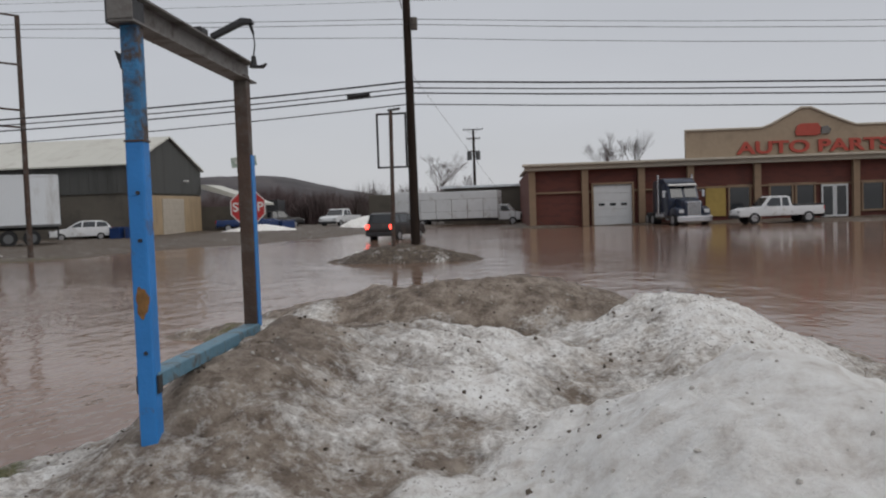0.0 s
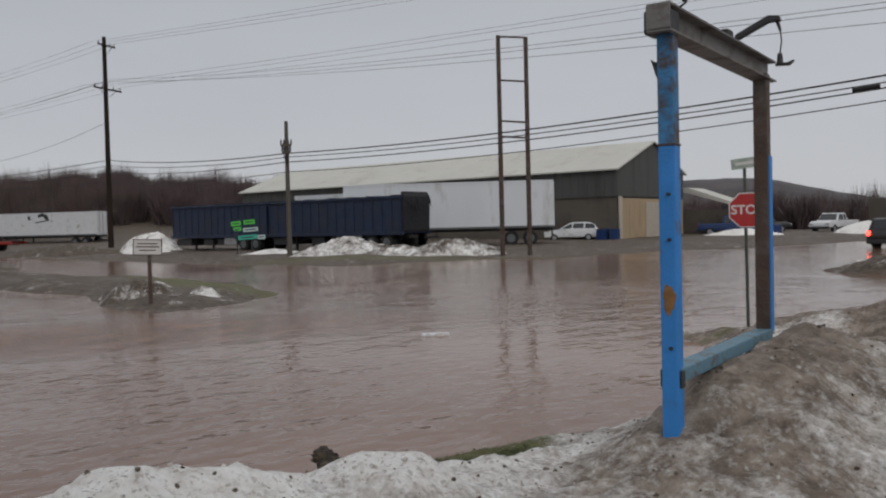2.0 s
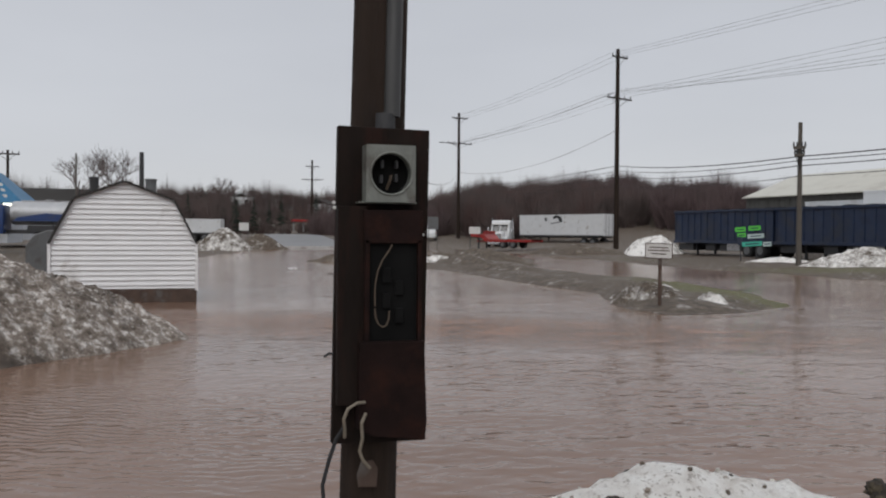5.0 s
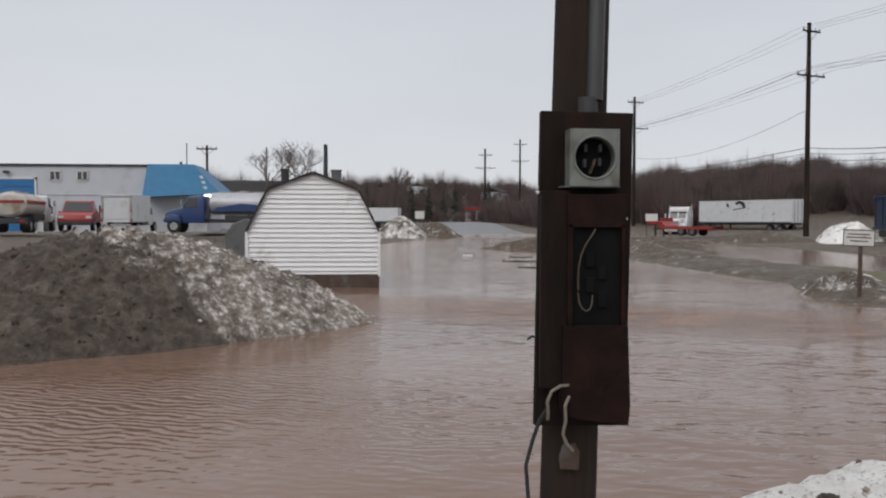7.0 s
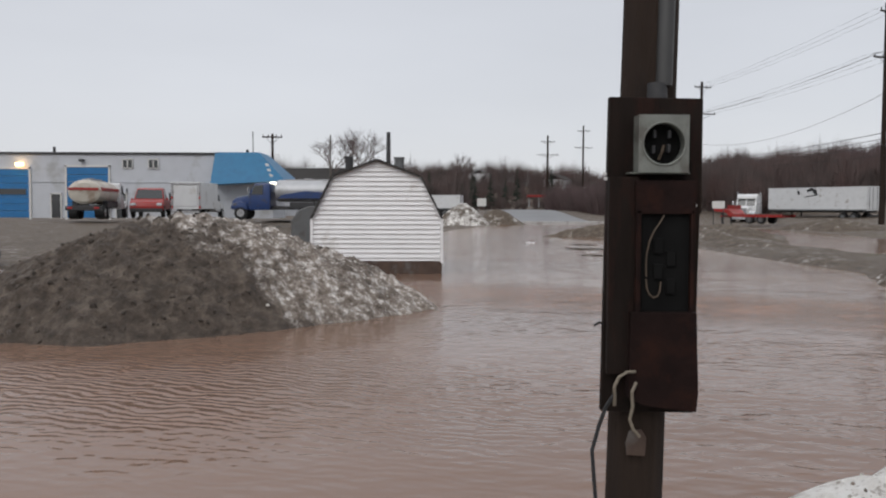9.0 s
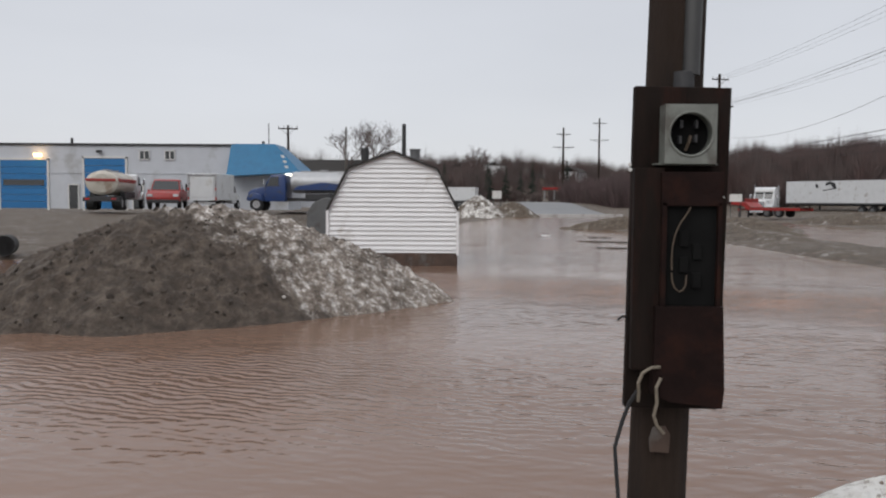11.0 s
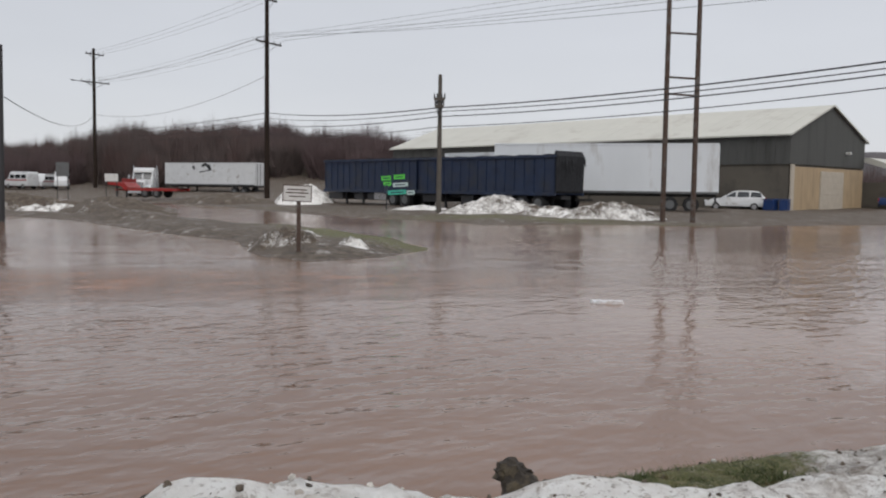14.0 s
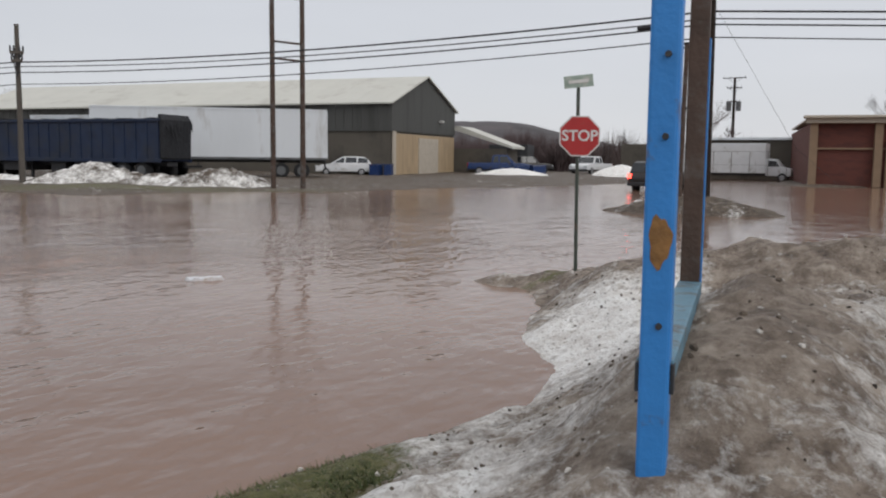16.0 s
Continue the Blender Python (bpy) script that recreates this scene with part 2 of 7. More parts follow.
M_tank = mat("cream_tank", (0.58, 0.54, 0.47), 0.4, var=0.12, scale=2, dirt=(0.34, 0.27, 0.21), dirt_amt=0.35, dirt_scale=0.9)
M_steeltank = mat("polished_tank_steel", (0.50, 0.51, 0.53), 0.5, 0.45, var=0.1, scale=2, dirt=(0.35, 0.35, 0.35), dirt_amt=0.3, dirt_scale=1)
M_suvdark = mat("dark_grey_car_paint", (0.03, 0.028, 0.028), 0.35, var=0.15, scale=3, dirt=(0.07, 0.055, 0.045), dirt_amt=0.3, dirt_scale=2)
M_amber = mat("amber_lens", (0.6, 0.2, 0.02), 0.3)
M_redlens = mat("red_lens", (0.4, 0.01, 0.01), 0.3)
M_lamp = mat("clear_headlamp", (0.6, 0.62, 0.64), 0.12)
M_tailglow = glow("lit_brake_lamp", (1.0, 0.06, 0.04), 6.0)
M_lampglow = glow("lit_sodium_lamp", (1.0, 0.62, 0.25), 8.0)
M_lampwhite = glow("lit_white_lamp", (1.0, 0.92, 0.7), 4.0)
M_greypaint = mat("grey_painted_metal", (0.13, 0.135, 0.14), 0.6, var=0.2, scale=4, dirt=(0.08, 0.075, 0.07), dirt_amt=0.35, dirt_scale=2)
M_concrete = mat("wet_concrete", (0.28, 0.27, 0.26), 0.6, var=0.2, scale=2, dirt=(0.16, 0.14, 0.13), dirt_amt=0.4, dirt_scale=0.6)
M_kerb = mat("snowy_kerb_concrete", (0.55, 0.54, 0.53), 0.7, var=0.25, scale=2, dirt=(0.25, 0.22, 0.20), dirt_amt=0.4, dirt_scale=1.0, bump=0.3)
M_road = mat("wet_asphalt_road", (0.10, 0.098, 0.10), 0.34, var=0.2, scale=1.2, dirt=(0.06, 0.058, 0.058), dirt_amt=0.5, dirt_scale=0.25)


def ground_material(name, dirt_stops, flecks=0.0, snow_stops=((0.3, (0.62, 0.575, 0.53)), (0.47, (0.84, 0.82, 0.79)), (0.64, (0.95, 0.945, 0.925)))):
    """Dirt, gravel and old snow; the snow and grass cover come from the mesh's own attributes."""
    m = bpy.data.materials.new(name)
    m.use_nodes = True
    n, l = m.node_tree.nodes, m.node_tree.links
    bsdf = n["Principled BSDF"]
    tc = n.new("ShaderNodeTexCoord")
    def tex(s, d=8, r=0.6):
        q = n.new("ShaderNodeTexNoise")
        q.inputs["Scale"].default_value, q.inputs["Detail"].default_value, q.inputs["Roughness"].default_value = s, d, r
        l.new(tc.outputs["Object"], q.inputs["Vector"])
        return q.outputs["Fac"]
    def rng(v, a, b, c, d):
        q = n.new("ShaderNodeMapRange")
        for k, x in zip(("From Min", "From Max", "To Min", "To Max"), (a, b, c, d)):
            q.inputs[k].default_value = x
        l.new(v, q.inputs["Value"])
        return q.outputs[0]
    def ramp(v, stops):
        q = n.new("ShaderNodeValToRGB")
        e = q.color_ramp.elements
        while len(e) < len(stops):
            e.new(0.5)
        for k, (p, c) in enumerate(stops):
            e[k].position, e[k].color = p, (*c, 1)
        l.new(v, q.inputs[0])
        return q.outputs[0]
    def mix(f, a, b):
        q = n.new("ShaderNodeMix")
        q.data_type = "RGBA"
        l.new(f, q.inputs["Factor"])
        l.new(a, q.inputs["A"])
        l.new(b, q.inputs["B"])
        return q.outputs["Result"]
    def maths(op, a, b):
        q = n.new("ShaderNodeMath")
        q.operation = op
        for k, x in enumerate((a, b)):
            if isinstance(x, float):
                q.inputs[k].default_value = x
            else:
                l.new(x, q.inputs[k])
        return q.outputs[0]
    dirt = ramp(tex(5.0, 10, 0.7), dirt_stops)
    snow = ramp(tex(7.0, 10, 0.65), snow_stops)
    grass = ramp(tex(16.0, 8, 0.7), [(0.3, (0.045, 0.050, 0.016)), (0.52, (0.115, 0.118, 0.038)), (0.72, (0.21, 0.17, 0.085))])
    at = n.new("ShaderNodeAttribute")
    at.attribute_name = "cover"
    sep = n.new("ShaderNodeSeparateColor")
    l.new(at.outputs["Color"], sep.inputs[0])
    speck = maths("ADD", maths("MULTIPLY", tex(1.7, 9, 0.7), 1.5), maths("MULTIPLY", tex(17.0, 6, 0.7), 1.0))
    s = maths("ADD", sep.outputs[0], maths("SUBTRACT", speck, 1.25))
    sfac = rng(s, 0.22, 0.66, 0.0, 1.0)
    g = maths("ADD", sep.outputs[1], maths("SUBTRACT", tex(7.0, 8, 0.7), 0.5))
    gfac = rng(g, 0.42, 0.6, 0.0, 1.0)
    base = mix(gfac, mix(sfac, dirt, snow), grass)
    if flecks:
        fl = rng(tex(30.0, 3, 0.7), 0.55, 0.62, 0.0, flecks)
        fl = maths("MULTIPLY", fl, rng(sep.outputs[0], 0.75, 1.15, 1.0, 0.06))
        base = mix(maths("MULTIPLY", fl, rng(tex(2.5, 5, 0.6), 0.38, 0.62, 0.25, 1.0)), base, dirt)
    l.new(base, bsdf.inputs["Base Color"])
    l.new(rng(sfac, 0, 1, 0.62, 0.72), bsdf.inputs["Roughness"])
    bsdf.inputs["Specular IOR Level"].default_value = 0.35
    b = n.new("ShaderNodeBump")
    l.new(maths("ADD", tex(22.0, 8, 0.7), maths("MULTIPLY", tex(5.0, 8, 0.6), 1.5)), b.inputs["Height"])
    b.inputs["Strength"].default_value, b.inputs["Distance"].default_value = 0.8, 0.08
    l.new(b.outputs[0], bsdf.inputs["Normal"])
    return m


M_ground = ground_material("mud_gravel_and_old_snow", [(0.3, (0.036, 0.027, 0.020)), (0.5, (0.092, 0.069, 0.050)), (0.72, (0.185, 0.146, 0.110))])
M_bank = ground_material("dirty_melting_snow", [(0.30, (0.062, 0.045, 0.034)), (0.46, (0.185, 0.144, 0.112)), (0.66, (0.40, 0.338, 0.28))], 0.8)
M_heap = ground_material("dirt_covered_snow_heap", [(0.30, (0.030, 0.022, 0.017)), (0.48, (0.070, 0.053, 0.041)), (0.70, (0.165, 0.131, 0.104))], 0.7, ((0.34, (0.12, 0.094, 0.074)), (0.50, (0.32, 0.272, 0.235)), (0.63, (0.84, 0.80, 0.765))))


def water_material():
    m = bpy.data.materials.new("muddy_flood_water")
    m.use_nodes = True
    n, l = m.node_tree.nodes, m.node_tree.links
    bsdf = n["Principled BSDF"]
    tc, mp = n.new("ShaderNodeTexCoord"), n.new("ShaderNodeMapping")
    mp.inputs["Rotation"].default_value = (0, 0, radians(25))
    mp.inputs["Scale"].default_value = (1.0, 0.62, 1.0)
    l.new(tc.outputs["Object"], mp.inputs[0])
    n1 = n.new("ShaderNodeTexNoise")
    n1.inputs["Scale"].default_value, n1.inputs["Detail"].default_value = 0.11, 5
    l.new(mp.outputs[0], n1.inputs["Vector"])
    cr = n.new("ShaderNodeValToRGB")
    cr.color_ramp.elements[0].position, cr.color_ramp.elements[0].color = 0.34, (0.150, 0.091, 0.065, 1)
    cr.color_ramp.elements[1].position, cr.color_ramp.elements[1].color = 0.68, (0.228, 0.141, 0.101, 1)
    l.new(n1.outputs["Fac"], cr.inputs[0])
    gm, gr = n.new("ShaderNodeMapping"), n.new("ShaderNodeTexGradient")
    gm.vector_type = "TEXTURE"
    gm.inputs["Location"].default_value, gm.inputs["Rotation"].default_value, gm.inputs["Scale"].default_value = (-15.0, 5.0, 0), (0, 0, radians(62)), (11, 3.2, 1)
    gr.gradient_type = "SPHERICAL"
    l.new(tc.outputs["Object"], gm.inputs[0])
    l.new(gm.outputs[0], gr.inputs[0])
    nz = n.new("ShaderNodeTexNoise")
    nz.inputs["Scale"].default_value, nz.inputs["Detail"].default_value, nz.inputs["Roughness"].default_value = 1.4, 6, 0.7
    l.new(mp.outputs[0], nz.inputs["Vector"])
    nr = n.new("ShaderNodeMapRange")
    nr.inputs["From Min"].default_value, nr.inputs["From Max"].default_value = 0.45, 0.68
    l.new(nz.outputs["Fac"], nr.inputs["Value"])
    gk = n.new("ShaderNodeMath")
    gk.operation = "MULTIPLY"
    l.new(gr.outputs["Fac"], gk.inputs[0])
    l.new(nr.outputs[0], gk.inputs[1])
    mud = n.new("ShaderNodeMix")
    mud.data_type = "RGBA"
    l.new(gk.outputs[0], mud.inputs["Factor"])
    l.new(cr.outputs[0], mud.inputs["A"])
    mud.inputs["B"].default_value = (0.36, 0.18, 0.11, 1)
    l.new(mud.outputs["Result"], bsdf.inputs["Base Color"])
    bsdf.inputs["Roughness"].default_value = 0.11
    bsdf.inputs["IOR"].default_value = 1.33
    bsdf.inputs["Specular IOR Level"].default_value = 0.42
    heights = []
    for s, d, w in ((1.5, 3, 1.0), (6.0, 3, 0.20), (0.28, 2, 0.7)):
        q = n.new("ShaderNodeTexNoise")
        q.inputs["Scale"].default_value, q.inputs["Detail"].default_value = s, d
        l.new(mp.outputs[0], q.inputs["Vector"])
        k = n.new("ShaderNodeMath")
        k.operation = "MULTIPLY"
        k.inputs[1].default_value = w
        l.new(q.outputs["Fac"], k.inputs[0])
        heights.append(k.outputs[0])
    a1, a2 = n.new("ShaderNodeMath"), n.new("ShaderNodeMath")
    l.new(heights[0], a1.inputs[0])
    l.new(heights[1], a1.inputs[1])
    l.new(a1.outputs[0], a2.inputs[0])
    l.new(heights[2], a2.inputs[1])
    # calm and ruffled patches
    n4 = n.new("ShaderNodeTexNoise")
    n4.inputs["Scale"].default_value, n4.inputs["Detail"].default_value = 0.16, 3
    l.new(tc.outputs["Object"], n4.inputs["Vector"])
    r4 = n.new("ShaderNodeMapRange")
    for k, x in zip(("From Min", "From Max", "To Min", "To Max"), (0.36, 0.68, 0.16, 0.72)):
        r4.inputs[k].default_value = x
    l.new(n4.outputs["Fac"], r4.inputs["Value"])
    b = n.new("ShaderNodeBump")
    sm, sg, sr, sk = n.new("ShaderNodeMapping"), n.new("ShaderNodeTexGradient"), n.new("ShaderNodeMapRange"), n.new("ShaderNodeMath")
    sm.vector_type = "TEXTURE"
    sm.inputs["Location"].default_value, sm.inputs["Scale"].default_value = (19, 36, 0), (25, 44, 60)
    sg.gradient_type = "SPHERICAL"
    l.new(tc.outputs["Object"], sm.inputs[0])
    l.new(sm.outputs[0], sg.inputs[0])
    for k, x in zip(("From Min", "From Max", "To Min", "To Max"), (0.0, 0.45, 1.0, 0.08)):
        sr.inputs[k].default_value = x
    l.new(sg.outputs["Fac"], sr.inputs["Value"])
    sk.operation = "MULTIPLY"
    l.new(sr.outputs[0], sk.inputs[0])
    l.new(r4.outputs[0], sk.inputs[1])
    l.new(sk.outputs[0], b.inputs["Strength"])
    b.inputs["Distance"].default_value = 0.10
    l.new(a2.outputs[0], b.inputs["Height"])
    # choppy water in the current, wind ripples in the lee of the large heap
    chop = n.new("ShaderNodeTexNoise")
    chop.inputs["Scale"].default_value, chop.inputs["Detail"].default_value, chop.inputs["Roughness"].default_value = 2.6, 5, 0.62
    l.new(mp.outputs[0], chop.inputs["Vector"])
    b2 = n.new("ShaderNodeBump")
    b2.inputs["Distance"].default_value = 0.16
    l.new(chop.outputs["Fac"], b2.inputs["Height"])
    l.new(gr.outputs["Fac"], b2.inputs["Strength"])
    l.new(b.outputs[0], b2.inputs["Normal"])
    last = b2
    for place, turn, size, step in (((-8.2, -3.4, 0), 70, (6.0, 3.4, 1), 2.3), ((-10.0, 17.0, 0), 120, (7.0, 5.0, 1), 1.8)):
        rm, rg = n.new("ShaderNodeMapping"), n.new("ShaderNodeTexGradient")
        rm.vector_type = "TEXTURE"
        rm.inputs["Location"].default_value, rm.inputs["Rotation"].default_value, rm.inputs["Scale"].default_value = place, (0, 0, radians(turn)), size
        rg.gradient_type = "SPHERICAL"
        l.new(tc.outputs["Object"], rm.inputs[0])
        l.new(rm.outputs[0], rg.inputs[0])
        wm, wv = n.new("ShaderNodeMapping"), n.new("ShaderNodeTexWave")
        wm.inputs["Rotation"].default_value = (0, 0, radians(-turn + 90))
        l.new(tc.outputs["Object"], wm.inputs[0])
        l.new(wm.outputs[0], wv.inputs["Vector"])
        for k, x in (("Scale", step), ("Distortion", 14.0), ("Detail", 4.0), ("Detail Scale", 0.7)):
            wv.inputs[k].default_value = x
        b3, cut = n.new("ShaderNodeBump"), n.new("ShaderNodeMath")
        cut.operation = "MULTIPLY"
        cut.inputs[1].default_value = 0.22
        l.new(rg.outputs["Fac"], cut.inputs[0])
        l.new(cut.outputs[0], b3.inputs["Strength"])
        b3.inputs["Distance"].default_value = 0.05
        l.new(wv.outputs["Fac"], b3.inputs["Height"])
        l.new(last.outputs[0], b3.inputs["Normal"])
        last = b3
    l.new(last.outputs[0], bsdf.inputs["Normal"])
    return m


M_water = water_material()


# ---- building blocks ----
def box(bm, c, s, rz=0.0, rx=0.0, ry=0.0, bevel=0.0):
    """A box of size s at centre c."""
    m = pose(c[0], c[1], c[2], rx, ry, rz) @ Matrix.Diagonal((s[0], s[1], s[2], 1))
    r = bmesh.ops.create_cube(bm, size=1.0, matrix=m)
    if bevel:
        es = list({e for v in r["verts"] for e in v.link_edges})
        bmesh.ops.bevel(bm, geom=es, offset=bevel, segments=2, affect="EDGES", profile=0.6)
    return r["verts"]


def rod(bm, a, b, r0, r1=None, n=10, caps=True):
    """A round bar from a to b."""
    a, b = Vector(a), Vector(b)
    r1 = r0 if r1 is None else r1
    d = b - a
    q = d.to_track_quat("Z", "Y").to_matrix().to_4x4()
    m = Matrix.Translation((a + b) / 2) @ q
    bmesh.ops.create_cone(bm, cap_ends=caps, segments=n, radius1=r0, radius2=r1, depth=d.length, matrix=m)


def prism(bm, pts, y0, y1, bevel=0.0, inset=0.0):
    """A side outline of (x, z) points drawn out from y0 to y1; inset narrows its upper points."""
    zs = [p[1] for p in pts]
    lo, hi = min(zs), max(zs)
    f = lambda z: inset * (z - lo) / max(hi - lo, 1e-6)
    A = [bm.verts.new((x, y0 + f(z), z)) for x, z in pts]
    B = [bm.verts.new((x, y1 - f(z), z)) for x, z in pts]
    fs = [bm.faces.new(A), bm.faces.new(list(reversed(B)))]
    for i in range(len(pts)):
        j = (i + 1) % len(pts)
        fs.append(bm.faces.new((A[j], A[i], B[i], B[j])))
    bmesh.ops.recalc_face_normals(bm, faces=fs)
    if bevel:
        es = list({e for q in fs for e in q.edges})
        bmesh.ops.bevel(bm, geom=es, offset=bevel, segments=2, affect="EDGES", profile=0.6)


def tube(bm, pts, r, n=6):
    """A bent round strand through the points, in one skin."""
    pts = [Vector(p) for p in pts]
    rings = []
    for k, p in enumerate(pts):
        d = (pts[min(k + 1, len(pts) - 1)] - pts[max(k - 1, 0)]).normalized()
        q = d.to_track_quat("Z", "Y").to_matrix()
        rings.append([bm.verts.new(p + q @ Vector((r * math.cos(6.2832 * i / n), r * math.sin(6.2832 * i / n), 0))) for i in range(n)])
    fs = [bm.faces.new(rings[0][::-1]), bm.faces.new(rings[-1])]
    for A, B in zip(rings, rings[1:]):
        # pair each vertex with its nearest neighbour on the next ring
        o = min(range(n), key=lambda j: sum((A[i].co - B[(i + j) % n].co).length for i in range(n)))
        for i in range(n):
            fs.append(bm.faces.new((A[i], A[(i + 1) % n], B[(i + 1 + o) % n], B[(i + o) % n])))
    bmesh.ops.recalc_face_normals(bm, faces=fs)


def mesh_of(name, bm, material, smooth=False):
    me = bpy.data.meshes.new(name)
    bm.to_mesh(me)
    bm.free()
    me.materials.append(material)
    if smooth:
        for p in me.polygons:
            p.use_smooth = True
        me.set_sharp_from_angle(angle=radians(40))
    return me


def part(name, bm, material, parent, label="", smooth=False):
    ob = new(name, mesh_of(name, bm, material, smooth))
    ob.parent = parent
    return tagged(ob, label)


def thing(name, m, label, category, group="", kind=""):
    ob = new(name)
    ob.empty_display_size = 0.2
    ob.matrix_basis = m
    return tagged(ob, label, category, group, kind)


def solid(name, bm, material, label, category="", group="", kind="", m=None, smooth=False):
    """A top-level object of one mesh."""
    ob = new(name, mesh_of(name, bm, material, smooth))
    if m is not None:
        ob.matrix_basis = m
    return tagged(ob, label, category, group, kind)


def BM():
    return bmesh.new()


def letters(text, size, depth, material, parent, m, name="lettering", label="", bold=0.0):
    cu = bpy.data.curves.new(name, "FONT")
    cu.body, cu.size, cu.extrude, cu.align_x, cu.align_y, cu.offset = text, size, depth, "CENTER", "CENTER", bold
    tmp = bpy.data.objects.new(name, cu)
    scene.collection.objects.link(tmp)
    bpy.context.view_layer.update()
    me = bpy.data.meshes.new_from_object(tmp.evaluated_get(bpy.context.evaluated_depsgraph_get()))
    bpy.data.objects.remove(tmp)
    me.materials.clear()
    me.materials.append(material)
    ob = new(name, me)
    ob.parent = parent
    ob.matrix_basis = m
    return tagged(ob, label)


# ---- ground, snow banks and water ----
def inside_by(px, py, poly):
    """Signed distance to a polygon, positive inside."""
    d = np.full(px.shape, 1e9)
    ins = np.zeros(px.shape, bool)
    for (x0, y0), (x1, y1) in zip(poly, poly[1:] + poly[:1]):
        ex, ey = x1 - x0, y1 - y0
        t = np.clip(((px - x0) * ex + (py - y0) * ey) / (ex * ex + ey * ey), 0, 1)
        d = np.minimum(d, np.hypot(px - x0 - t * ex, py - y0 - t * ey))
        c = ((y0 > py) != (y1 > py)) & (px < (x1 - x0) * (py - y0) / ((y1 - y0) if y1 != y0 else 1e-9) + x0)
        ins ^= c
    return np.where(ins, d, -d)


def rough_field(px, py, freq, octaves=4, seed=0.0):
    """Fractal noise about 0, roughly within -1 and 1."""
    flat = [noise.fractal((x * freq + seed, y * freq - seed, seed * 0.37), 0.9, 2.1, octaves) for x, y in zip(px.ravel(), py.ravel())]
    return np.array(flat).reshape(px.shape)


def sheet(name, px, py, pz, cover, material, label, category="", kind=""):
    """A height field as one mesh, with its snow and grass cover as an attribute."""
    h, w = px.shape
    me = bpy.data.meshes.new(name)
    idx = np.arange(h * w).reshape(h, w)
    quads = np.stack([idx[:-1, :-1], idx[:-1, 1:], idx[1:, 1:], idx[1:, :-1]], -1).reshape(-1, 4)
    me.from_pydata(np.stack([px, py, pz], -1).reshape(-1, 3).tolist(), [], quads.tolist())
    a = me.color_attributes.new("cover", "FLOAT_COLOR", "POINT")
    col = np.ones((h * w, 4), np.float32)
    col[:, :3] = cover.reshape(-1, 3)
    a.data.foreach_set("color", col.ravel())
    me.materials.append(material)
    for p in me.polygons:
        p.use_smooth = True
    return tagged(new(name, me), label, category, "", kind)


def bump_at(px, py, x, y, rx, ry, turn=0.0, power=1.0):
    c, s = math.cos(radians(turn)), math.sin(radians(turn))
    u, v = ((px - x) * c + (py - y) * s) / rx, (-(px - x) * s + (py - y) * c) / ry
    return np.exp(-((u * u + v * v) ** power))


WAREHOUSE_LOT = [(-29, 25.5), (-27.6, 30), (-24.6, 35), (-22.5, 37.6), (-22, 44), (-19, 50), (-17, 60), (-14, 75), (-14, 260), (-260, 260), (-260, 60), (-120, 42), (-88, 30), (-55, 27), (-40, 25.5)]
STORE_LOT = [(-7, 67), (-5, 65.2), (9, 63.5), (12, 59), (30, 56), (140, 50), (140, 260), (-10, 260)]
SIGN_ISLAND = [(-18.6, 14.6), (-17.2, 12.2), (-16.4, 10.0), (-18.4, 9.5), (-21.5, 10.6), (-24.5, 11.2), (-30, 11.2), (-38, 11.4), (-46, 9.6), (-56, 9.0), (-62, 12), (-78, 21), (-90, 25), (-57, 22.6), (-44, 17.4), (-35, 15.9), (-30.7, 16.4), (-25, 16.0), (-21.8, 15.7)]
DEPOT_LOT = [(-20, -60), (-21, -16), (-25, -12), (-34, -8.5), (-42, -5), (-52, -3), (-72, 1.5), (-84, 4.2), (-84, -60)]
FAR_LAND = [(-92, 90), (-88, 30), (-96, 26), (-100, 8), (-84, 4.4), (-80, -120), (-260, -120), (-260, 90)]


def ground_height(px, py):
    z = np.full(px.shape, -0.45)
    def lift(z, poly, rise, top, start=0.0):
        d = inside_by(px, py, poly)
        h = np.where(d > 0, np.minimum(d * rise, top), np.maximum(d * 0.25, -0.45)) + start
        return np.maximum(z, h)
    z = lift(z, WAREHOUSE_LOT, 0.05, 0.32)
    z = lift(z, STORE_LOT, 0.05, 0.06)
    z = lift(z, SIGN_ISLAND, 0.18, 0.22)
    z = lift(z, DEPOT_LOT, 0.032, 0.95)
    z = lift(z, FAR_LAND, 0.012, 1.5)
    z = z + 6.5 * bump_at(px, py, -150, 66, 62, 24, 8) + 9.0 * bump_at(px, py, -268, 8, 40, 80) + 3.5 * bump_at(px, py, -150, -40, 30, 40)
    out = np.maximum(np.hypot(px, py) - 230, 0)
    return z + np.minimum(out * 0.02, 3.0)


gx = np.concatenate([[-3500, -1500, -700, -400], np.arange(-270, -95, 2.5), np.arange(-95, 30, 0.7), np.arange(30, 150, 3.0), [260, 600, 1500, 3500]])
gy = np.concatenate([[-3500, -1500, -600, -250], np.arange(-120, -30, 3.0), np.arange(-30, 82, 0.7), np.arange(82, 270, 3.5), [400, 700, 1500, 3500]])
PX, PY = np.meshgrid(gx, gy)
PZ = ground_height(PX, PY)
RF = rough_field(PX, PY, 0.22, 5, 3.1)
near_water = np.exp(-((PZ / 0.5) ** 2))
PZ = PZ + (RF * 0.11 + 0.07 * rough_field(PX, PY, 0.7, 4, 6.6)) * near_water
COV = np.zeros(PX.shape + (3,))
COV[..., 0] = 0.10 + 0.05 * RF
